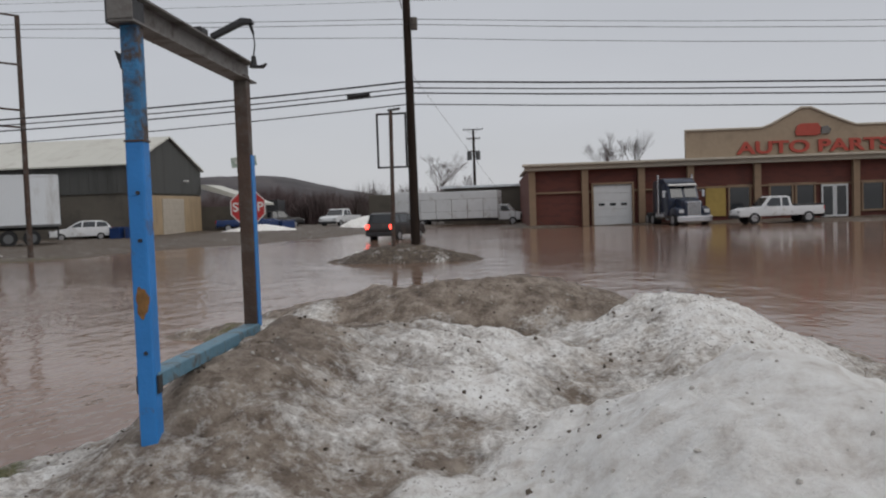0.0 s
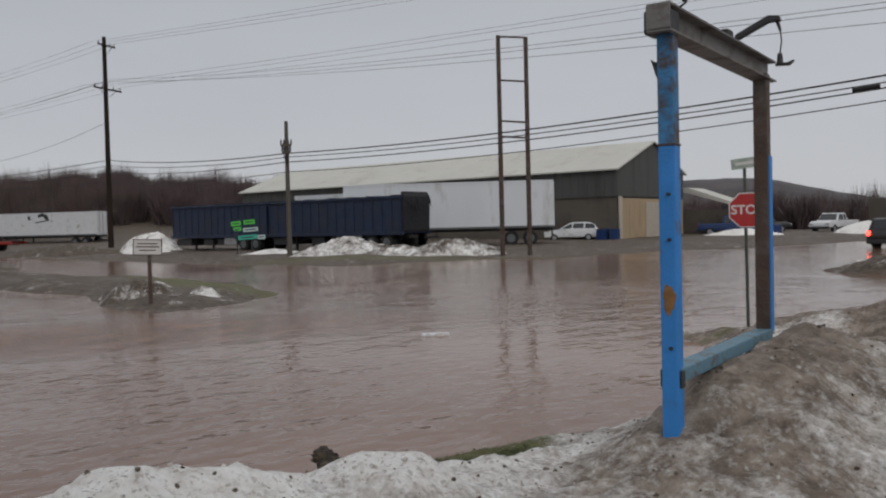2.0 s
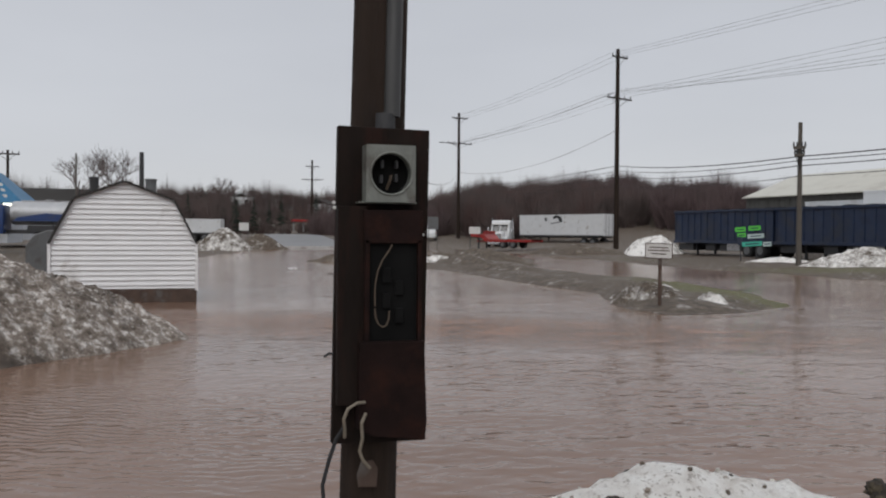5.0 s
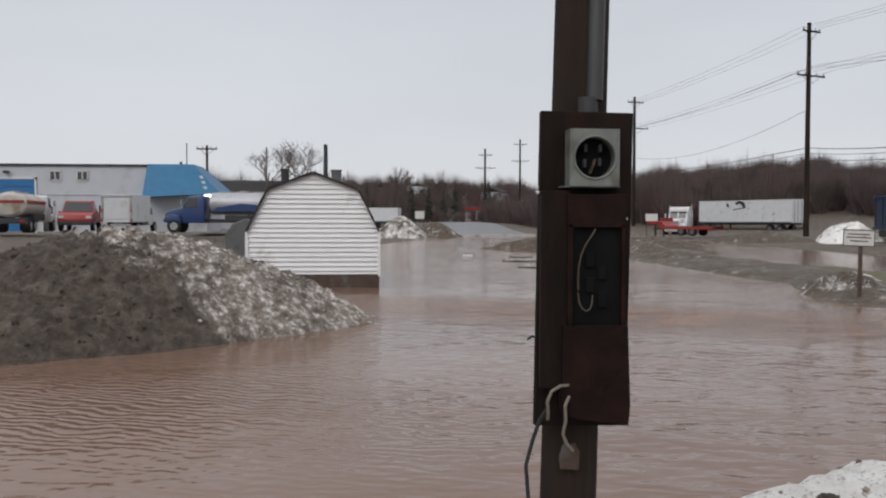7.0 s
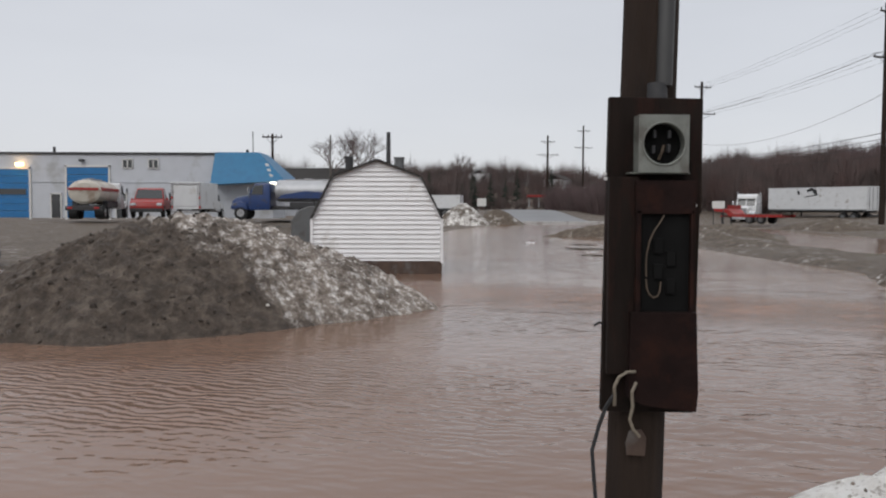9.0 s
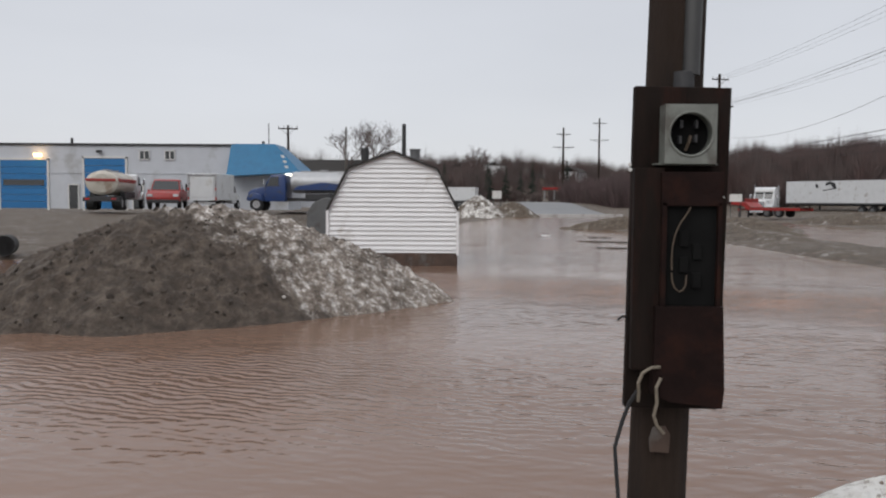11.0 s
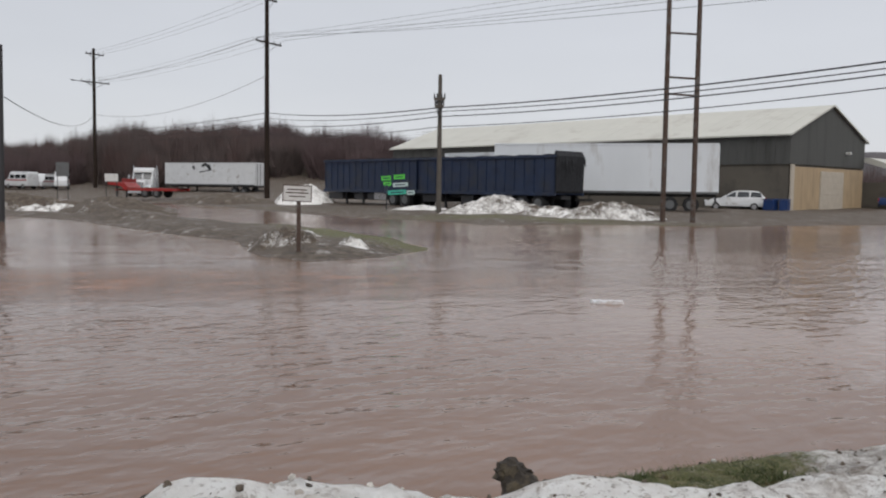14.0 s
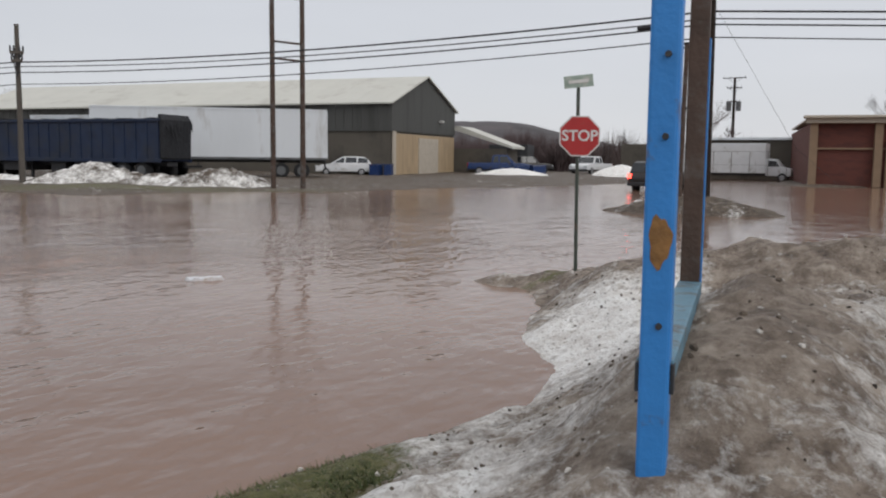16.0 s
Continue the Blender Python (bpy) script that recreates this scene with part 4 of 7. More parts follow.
# ---- stop sign at the corner ----
def stop_sign():
    s = thing("stop_sign", pose(-4.44, 12.0, 0.04, 0, 0, 22), "red octagonal stop sign with a street plate on a thin post", "stop sign")
    b = BM()
    rod(b, (0.0, 0.03, -0.5), (-0.03, 0.03, 2.56), 0.024, 0.022, 10)
    part("post", b, M_postgrn, s, "green-grey steel post")
    R = 0.25 / math.cos(math.pi / 8)
    def octagon(bm, r, y0, y1, zc=1.83):
        prism(bm, [(r * math.cos(math.pi / 8 + k * math.pi / 4), zc + r * math.sin(math.pi / 8 + k * math.pi / 4)) for k in range(8)], y0, y1)
    b = BM()
    octagon(b, R, -0.004, 0.0)
    face = part("sign_border", b, M_signwhite, s, "white border of the sign")
    b = BM()
    octagon(b, R * 0.935, -0.008, -0.0045)
    part("sign_face", b, M_stop, s, "red sign face")
    letters("STOP", 0.185, 0.0015, M_signwhite, s, pose(0, -0.0105, 1.83, 90, 0, 0), "lettering", "white letters", 0.004)
    b = BM()
    box(b, (-0.03, 0.0, 2.50), (0.36, 0.006, 0.15), 0, 0, -6, bevel=0.002)
    plate = part("street_plate", b, M_signgrn, s, "faded pale green street plate")
    b = BM()
    box(b, (-0.03, -0.006, 2.50), (0.25, 0.003, 0.04), 0, 0, -6)
    part("plate_bar", b, M_signwhite, plate)


stop_sign()


def small_sign():
    s = thing("notice_sign", pose(-17.72, 10.2, 0, 0, 0, 58), "small white notice board on a dark post standing in the water", "sign")
    b = BM()
    box(b, (0, 0.04, 0.6), (0.09, 0.07, 1.9), bevel=0.008)
    part("post", b, M_rust, s)
    b = BM()
    box(b, (-0.03, 0, 1.42), (0.62, 0.03, 0.36), 0, 0, 2, bevel=0.006)
    pl = part("notice_board", b, M_signwhite, s)
    for z, w in ((1.50, 0.44), (1.43, 0.50), (1.35, 0.36)):
        b = BM()
        box(b, (-0.03, -0.018, z), (w, 0.004, 0.026), 0, 0, 2)
        part("text_bar", b, M_rust, pl)
    b = BM()
    for x in (-0.34, 0.28):
        box(b, (x, -0.005, 1.42), (0.02, 0.045, 0.38), 0, 0, 2)
    for z in (1.245, 1.595):
        box(b, (-0.03, -0.005, z), (0.64, 0.045, 0.018), 0, 0, 2)
    part("board_frame", b, M_rust, s)


small_sign()


# ---- tall sign frames over the road ----
def ladder_frame():
    s = thing("tall_sign_frame", pose(-26.6, 35.2, 0, 0, 0, 0), "tall narrow rusty steel sign frame without its panels", "sign frame")
    H, dx, dy = 11.5, 1.12, 0.86
    tops = [(0, 0), (dx, dy)]
    for k, (x, y) in enumerate(tops):
        b = BM()
        rod(b, (x, y, -0.4), (x, y, H if k == 0 else H - 0.15), 0.13, 0.11, 12)
        part("post", b, M_rust, s)
    for z in (H - 0.05, 9.2, 7.1, 6.3):
        b = BM()
        rod(b, (0, 0, z), (dx, dy, z - 0.12), 0.05, n=8)
        part("rung", b, M_rust, s)
    for k, (x, y) in enumerate(tops):
        b = BM()
        box(b, (x, y, 0.02), (0.4, 0.4, 0.16), bevel=0.02)
        part("footing", b, M_concrete, s)


ladder_frame()


def road_sign_frame():
    s = thing("road_sign_frame", pose(-6.15, 28.4, 0, 0, 0, 3), "empty rectangular sign frame on a rusty pole", "sign frame")
    b = BM()
    rod(b, (-0.02, 0, 0), (0.04, 0, 5.1), 0.075, 0.065, 12)
    part("post", b, M_rust, s, "rust-orange steel pole")
    for x in (-0.44, 0.54):
        b = BM()
        box(b, (x, 0, 4.1), (0.06, 0.10, 1.82), bevel=0.008)
        part("frame_side", b, M_dark, s)
    for z in (3.2, 5.0):
        b = BM()
        box(b, (0.05, 0, z), (1.04, 0.10, 0.06), 0, 0, 0, bevel=0.008)
        part("frame_rail", b, M_dark, s)
    b = BM()
    box(b, (0.15, 0, 5.14), (0.42, 0.12, 0.07), 0, 0, -8, bevel=0.01)
    part("top_lamp", b, M_dark, s)


road_sign_frame()


# ---- utility poles ----
def utility_pole(x, y, z, h, r=0.16, arms=(), turn=0.0, lean=(0, 0), material=None, fittings=True, label="tall brown wooden utility pole with crossarms", lamp=False):
    s = thing("utility_pole", pose(x, y, z - 0.3, 0, 0, turn), label, "utility pole", "utility poles")
    b = BM()
    rod(b, (0, 0, 0), (lean[0], lean[1], h + 0.3), r, r * 0.68, 14)
    part("pole", b, material or M_pole, s, smooth=True)
    at = lambda q: (lean[0] * q / h, lean[1] * q / h, q + 0.3)
    for q, w in arms:
        c = at(q)
        b = BM()
        box(b, (c[0], c[1] - r, c[2]), (w, 0.12, 0.14), bevel=0.015)
        arm = part("crossarm", b, material or M_pole, s)
        for k in (-0.46, -0.2, 0.2, 0.46):
            b = BM()
            rod(b, (c[0] + k * w, c[1] - r, c[2] + 0.06), (c[0] + k * w, c[1] - r, c[2] + 0.32), 0.055, 0.03, 8)
            part("insulator", b, M_dark, arm)
        for sx in (-1, 1):
            b = BM()
            rod(b, (c[0] + sx * w * 0.32, c[1] - r, c[2] - 0.05), (c[0], c[1] - r, c[2] - 0.75), 0.025, n=6)
            part("brace", b, M_dark, arm)
    if lamp:
        c = at(h * 0.74)
        b = BM()
        tube(b, [(c[0], c[1], c[2]), (c[0] - 1.2, c[1], c[2] + 0.35), (c[0] - 2.6, c[1], c[2] + 0.45)], 0.04)
        box(b, (c[0] - 2.9, c[1], c[2] + 0.42), (0.7, 0.22, 0.12), bevel=0.03)
        part("street_lamp_arm", b, M_dark, s)
    return s


utility_pole(-5.5, 28.9, 0.4, 12.5, 0.17, [(9.6, 0.5)], 0, (-0.06, 0), label="brown utility pole with a small transformer")
utility_pole(-38.1, 30.4, 0.35, 7.5, 0.15, [(6.15, 0.62), (5.75, 0.5)], 40, material=M_polegrey, label="shorter grey wooden pole with two short arms")
utility_pole(-73.8, 38.2, 0.4, 19.2, 0.26, [(18.4, 2.2), (14.45, 3.5)], 112, label="tall dark utility pole with two crossarms beside the road")
utility_pole(-119.8, 36.4, 0.8, 18.8, 0.26, [(18.0, 2.6), (14.3, 4.2)], 104, lamp=True, label="tall utility pole with two crossarms and a street lamp")
utility_pole(-226, 37.8, 1.7, 22, 0.3, [(20.6, 3.6), (16.2, 4.8)], 95)
utility_pole(-198, 24.8, 1.7, 17, 0.3, [(15.5, 3.2), (12.5, 5.0)], 95)
utility_pole(-38.6, 8.42, 0.0, 7.0, 0.16, [], 0, (0.05, 0.08), material=M_dark, label="bare dark pole cut off at the top")
far_pole = utility_pole(-19.8, 148.8, 0.3, 15, 0.28, [(15.0, 3.6), (13.4, 2.4), (11.2, 2.0)], 0, label="distant utility pole with stacked crossarms")
for sx in (-0.75, 0.75):
    b = BM()
    rod(b, (sx, -0.3, 10.0), (sx, -0.3, 11.5), 0.42, 0.42, 14)
    part("transformer", b, M_greypaint, far_pole, "grey transformer can", True)
utility_pole(-58.8, -3.95, 0.9, 6.1, 0.2, [], 95, material=M_dark, label="short dark pole beside the depot")
utility_pole(-95.0, -19.0, 1.0, 9.0, 0.18, [(8.6, 2.2)], 95, label="thin pole behind the depot")
utility_pole(-80.0, -10.65, 0.9, 7.7, 0.10, [], 0, material=M_polegrey, label="thin bare grey pole behind the shed")


def wire(name, pts, sags, r, label="thin black overhead wire", n=14):
    if not isinstance(sags, tuple):
        sags = (sags,) * len(pts)
    cu = bpy.data.curves.new(name, "CURVE")
    cu.dimensions, cu.bevel_depth, cu.bevel_resolution = "3D", r, 1
    row = []
    for p, q, sag in zip(pts, pts[1:], sags):
        p, q = Vector(p), Vector(q)
        row += [p.lerp(q, k / n) - Vector((0, 0, sag * 4 * (k / n) * (1 - k / n))) for k in range(n + (q == Vector(pts[-1])))]
    sp = cu.splines.new("POLY")
    sp.points.add(len(row) - 1)
    for k, v in enumerate(row):
        sp.points[k].co = (*v, 1)
    cu.materials.append(M_cable)
    return tagged(new(name, cu), label, "overhead wire", "overhead wires")


A0, B0, C0 = Vector((-5.6, 28.9, 0)), Vector((-38.1, 30.4, 0)), Vector((-73.8, 38.2, 0))
R0 = Vector((62, 37.6, 0))
for k, (za, zb, zr, dy, r) in enumerate(((6.12, 6.05, 6.15, 0.0, 0.032), (5.92, 5.85, 5.98, 0.1, 0.022), (5.72, 5.55, 5.70, -0.1, 0.026), (5.35, 5.0, 5.3, 0.0, 0.02))):
    off = Vector((0, dy, 0))
    wire("overhead_wire", [R0 + off + Vector((0, 0, zr)), A0 + off + Vector((0, 0, za)), B0 + off + Vector((0, 0, zb)), C0 + off + Vector((0, 0, zb + 2.4 - 0.3 * k)), Vector((-119.3, 36.2, 8.6 - 0.3 * k))], (0.85, 0.35, 0.35, 0.35), r)
for k, (za, zr, dy) in enumerate(((8.3, 8.2, 0.3), (8.0, 7.75, -0.3), (7.6, 7.25, 0.0))):
    off = Vector((0, dy, 0))
    wire("overhead_wire", [R0 + off + Vector((0, 0, zr)), A0 + off + Vector((0, 0, za)), C0 + Vector((dy * 5, 0, 15.6)), Vector((-119.3 + dy * 5, 36.2, 15.2))], (1.0, 0.5, 0.5), 0.010)
def onward(p, q, f):
    return tuple(a + (b - a) * f for a, b in zip(p, q))


for dy, q in ((-1.0, (-43.2, 44.0, 18.9)), (0.0, (-42.0, 45.4, 18.9)), (1.0, (-41.2, 47.0, 18.9))):
    p = (-73.8 + dy * 0.4, 38.2 + dy, 19.1)
    wire("overhead_wire", [onward(p, q, 2.6), p, (-119.8, 36.4 + dy, 18.9)], 0.4, 0.010)
for dy, q in ((-1.6, (-33.6, 44.0, 14.9)), (0.2, (-32.6, 45.3, 14.9)), (1.6, (-31.8, 47.6, 14.9))):
    p = (-73.8 + dy * 0.4, 38.2 + dy, 15.2)
    wire("overhead_wire", [onward(p, q, 2.0), p, (-119.8, 36.4 + dy, 15.2)], 0.4, 0.010)
wire("service_wire", [(-38.55, 8.5, 5.05), (-119.8, 36.4, 10.9), (-73.8, 38.2, 11.9)], (1.4, 1.6), 0.018)
wire("guy_wire", [(-5.6, 28.9, 6.6), (-3.6, 40.0, 2.2), (-1.5, 52.0, -0.1)], 0.0, 0.006)
wire("drop_wire", [(-5.7, 28.9, 8.6), (-3.0, 10.0, 12.5)], 0.4, 0.015)
b = BM()
rod(b, (0.30, -0.05, 7.85), (0.30, -0.05, 8.25), 0.13, 0.13, 14)
tr = solid("pole_transformer", b, M_polegrey, "small grey can transformer fixed to the utility pole", "transformer", m=pose(-5.6, 28.9, 0))
b = BM()
rod(b, (-7.75, 28.95, 5.72), (-6.95, 28.93, 5.76), 0.07, 0.07, 10)
solid("cable_splice", b, M_cable, "thick black splice case on the overhead wire", "splice case")


# ---- warehouse across the water ----
def wall_panels(parent, name, width, z0, z1, pitch, material, m, depth=0.04, label=""):
    """A clad wall: a sheet with upright ribs."""
    b = BM()
    box(b, (width / 2, 0.1, (z0 + z1) / 2), (width, 0.2, z1 - z0))
    n = int(width / pitch)
    for k in range(n + 1):
        box(b, (min(k * pitch, width - 0.05) + 0.02, -depth / 2, (z0 + z1) / 2), (0.07, depth, z1 - z0))
    ob = part(name, b, material, parent, label)
    ob.matrix_basis = m
    return ob


def warehouse():
    # local x runs along the long front from the near corner, y goes back
    ang = math.degrees(math.atan2(55.7 - 58.9, -75.0 + 32.7))
    s = thing("warehouse", pose(-33.1, 58.36, 0.2, 0, 0, ang), "long dark grey warehouse with cream metal roof", "warehouse")
    # the long front lies along local x; the building's depth goes to local -y
    L, D, E, A = 44.0, 13.2, 5.62, 8.0
    b = BM()
    box(b, (L / 2, -D / 2, 1.75), (L, D, 3.5))
    part("lower_wall", b, M_greylow, s, "brown-grey lower wall")
    b = BM()
    prism(b, [(-0.12, 3.5), (-0.12, E), (L, E), (L, 3.5)], -D - 0.12, 0.12)
    part("upper_wall", b, M_grey, s, "dark grey upper cladding")
    b = BM()
    for k in range(60):
        box(b, (k * L / 60 + 0.3, 0.14, (3.5 + E) / 2), (0.09, 0.05, E - 3.5))
    part("cladding_ribs", b, M_grey, s)
    b = BM()
    v = [b.verts.new(p) for p in ((-0.12, 0.12, E), (-0.12, -D - 0.12, E), (-0.12, -D / 2, A), (0.1, 0.12, E), (0.1, -D - 0.12, E), (0.1, -D / 2, A))]
    for f in ((0, 1, 2), (5, 4, 3), (0, 2, 5, 3), (2, 1, 4, 5), (1, 0, 3, 4)):
        b.faces.new([v[i] for i in f])
    bmesh.ops.recalc_face_normals(b, faces=b.faces)
    part("gable", b, M_grey, s, "dark grey gable")
    for sgn in (1, -1):
        y0, y1 = (0.45, -D / 2) if sgn == 1 else (-D - 0.45, -D / 2)
        n = 40
        for k in range(n):
            b = BM()
            x0, x1 = -0.35 + k * (L + 0.6) / n, -0.35 + (k + 1) * (L + 0.6) / n - 0.02
            c = [(x0, y0, E - 0.1), (x1, y0, E - 0.1), (x1, y1, A + 0.05), (x0, y1, A + 0.05)]
            lo = [b.verts.new(p) for p in c]
            hi = [b.verts.new((p[0], p[1], p[2] + 0.12)) for p in c]
            b.faces.new(hi if sgn == 1 else hi[::-1])
            for i in range(4):
                j = (i + 1) % 4
                b.faces.new((lo[i], lo[j], hi[j], hi[i]))
            bmesh.ops.recalc_face_normals(b, faces=b.faces)
            part("roof_panel", b, M_cream, s)
    b = BM()
    box(b, (-0.08, -D / 2 - 0.2, 1.7), (0.12, D - 0.6, 3.3))
    part("gable_base", b, M_tan, s, "tan clad gable base")
    b = BM()
    box(b, (-0.18, -7.0, 1.55), (0.10, 4.2, 3.1), bevel=0.02)
    door = part("roller_door", b, M_cornice, s, "pale closed roller door")
    for k in range(7):
        b = BM()
        box(b, (-0.24, -7.0, 0.25 + k * 0.43), (0.03, 4.1, 0.36), bevel=0.01)
        part("door_slat", b, M_cornice, door)
    b = BM()
    box(b, (-0.35, -9.5, 4.6), (0.4, 0.25, 0.18), bevel=0.04)
    part("wall_lamp", b, M_signwhite, s)
    b = BM()
    box(b, (-0.16, -0.25, 1.75), (0.12, 0.5, 3.5))
    part("corner_trim", b, M_cornice, s)
    # lean-to behind
    b = BM()
    prism(b, [(-5.5, 2.4), (-5.5, 2.6), (-0.5, 4.4), (0.5, 4.4), (0.5, 4.2)], -D - 4.2, -D - 0.3)
    part("lean_to_roof", b, M_cream, s, "cream lean-to roof")
    b = BM()
    box(b, (-2.4, -D - 2.2, 1.2), (5.0, 3.4, 2.4))
    part("lean_to_wall", b, M_greylow, s)


warehouse()


# ---- auto parts store ----
def store():
    s = thing("auto_parts_store", pose(-4.3, 66.2, 0.0, 0, 0, 6.5), "low red brick store with beige piers and sign parapet", "store")
    L, D, H = 52.0, 24.0, 4.35
    b = BM()
    box(b, (L / 2, D / 2 + 0.3, H / 2), (L, D, H))
    part("wall", b, M_brick, s, "dark red brick wall")
    piers = [0.25, 4.3, 8.6, 12.3, 17.3, 24.6, 29.5, 34.0, 38.5, 43.0, 47.5, 51.6]
    for x in piers:
        b = BM()
        box(b, (x, 0.12, 2.2), (0.5, 0.5, 4.4), bevel=0.02)
        part("pier", b, M_pilaster, s, "tan stucco pier")
    for x0, x1 in zip(piers, piers[1:]):
        b = BM()
        box(b, ((x0 + x1) / 2, 0.22, 2.62), (x1 - x0 - 0.5, 0.2, 0.12), bevel=0.01)
        part("brick_band", b, M_pilaster, s)
    b = BM()
    box(b, (L / 2, 0.1, 4.52), (L + 0.6, 0.9, 0.34), bevel=0.03)
    box(b, (L / 2, -0.05, 4.78), (L + 0.9, 1.2, 0.18), bevel=0.03)
    box(b, (L / 2, D / 2, 4.80), (L, D, 0.14))
    part("cornice", b, M_cornice, s, "cream moulded cornice")
    # parapet with the sign
    b = BM()
    prism(b, [(12.0, 4.85), (12.0, 6.95), (17.7, 6.95), (18.4, 7.22), (19.4, 7.72), (20.2, 8.15), (20.6, 8.36), (21.3, 8.36), (21.8, 8.15), (22.7, 7.72), (23.9, 7.22), (24.6, 6.95), (31.5, 6.95), (31.5, 4.85)], 0.0, 0.5, bevel=0.02)
    part("sign_parapet", b, M_stucco, s, "beige stucco parapet with a raised curved middle")
    b = BM()
    for x0, z0, x1, z1 in ((11.9, 6.98, 17.7, 6.98), (24.6, 6.98, 31.6, 6.98), (17.7, 6.98, 18.4, 7.25), (18.4, 7.25, 20.6, 8.39), (20.6, 8.39, 21.3, 8.39), (21.3, 8.39, 22.7, 7.75), (22.7, 7.75, 23.9, 7.25), (23.9, 7.25, 24.6, 6.98)):
        rod(b, (x0, -0.04, z0), (x1, -0.04, z1), 0.09, n=6)
    part("parapet_coping", b, M_cornice, s)
    letters("AUTO PARTS", 1.26, 0.07, M_redsign, s, pose(21.5, -0.08, 5.45, 90, 0, 0) @ Matrix.Diagonal((1.52, 1, 1, 1)), "sign_letters", "red block letters", 0.035)
    b = BM()
    prism(b, [(20.2, 6.28), (20.1, 6.55), (20.25, 7.0), (20.55, 7.18), (21.8, 7.18), (22.0, 6.9), (21.95, 6.38), (21.7, 6.25)], -0.14, -0.01, bevel=0.03)
    part("logo_plaque", b, M_redsign, s, "plain red plaque above the lettering")
    b = BM()
    prism(b, [(22.02, 6.36), (22.06, 6.9), (22.5, 6.98), (22.8, 6.68), (22.6, 6.36)], -0.12, -0.01, bevel=0.03)
    part("logo_edge", b, M_beam, s, "grey end of the plaque")
    # overhead door
    b = BM()
    box(b, (6.4, 0.2, 1.56), (2.96, 0.06, 3.1))
    door = part("overhead_door", b, M_door, s, "white sectional overhead door with three small panes")
    for k in range(5):
        b = BM()
        box(b, (6.4, 0.14, 0.32 + k * 0.61), (2.9, 0.08, 0.59), bevel=0.02)
        part("door_panel", b, M_door, door)
    for k in range(3):
        b = BM()
        box(b, (5.55 + 0.85 * k, 0.085, 1.60), (0.45, 0.02, 0.2), bevel=0.01)
        part("door_pane", b, M_glass, door)
    b = BM()
    for x in (4.86, 7.94):
        box(b, (x, 0.1, 1.58), (0.14, 0.3, 3.2), bevel=0.01)
    box(b, (6.4, 0.1, 3.2), (3.2, 0.3, 0.14), bevel=0.01)
    part("door_frame", b, M_pilaster, s)
    # shop front
    b = BM()
    box(b, (14.2, 0.20, 1.55), (1.5, 0.10, 2.3), bevel=0.02)
    part("poster", b, M_yellow, s, "yellow poster in the window")
    for x, w in ((16.0, 1.6), (19.1, 1.7), (20.9, 1.4), (25.9, 1.6), (27.8, 1.6), (31.5, 2.6)):
        b = BM()
        box(b, (x, 0.24, 1.6), (w, 0.05, 2.1))
        win = part("shop_window", b, M_glass, s, "dark shop window")
        b = BM()
        for sx in (-1, 1):
            box(b, (x + sx * w / 2, 0.2, 1.6), (0.12, 0.16, 2.3), bevel=0.01)
        for z in (0.5, 2.7):
            box(b, (x, 0.2, z), (w + 0.2, 0.16, 0.12), bevel=0.01)
        part("window_frame", b, M_pilaster, win)
    for x in (22.55, 23.55):
        b = BM()
        for sx in (-0.42, 0.42):
            box(b, (x + sx, 0.14, 1.3), (0.12, 0.10, 2.4), bevel=0.01)
        for z in (0.16, 2.48):
            box(b, (x, 0.14, z), (0.95, 0.10, 0.14), bevel=0.01)
        dr = part("door_leaf", b, M_door, s, "white framed glass door leaf")
        b = BM()
        box(b, (x, 0.16, 1.3), (0.74, 0.03, 2.2))
        part("door_glass", b, M_glass, dr)


store()


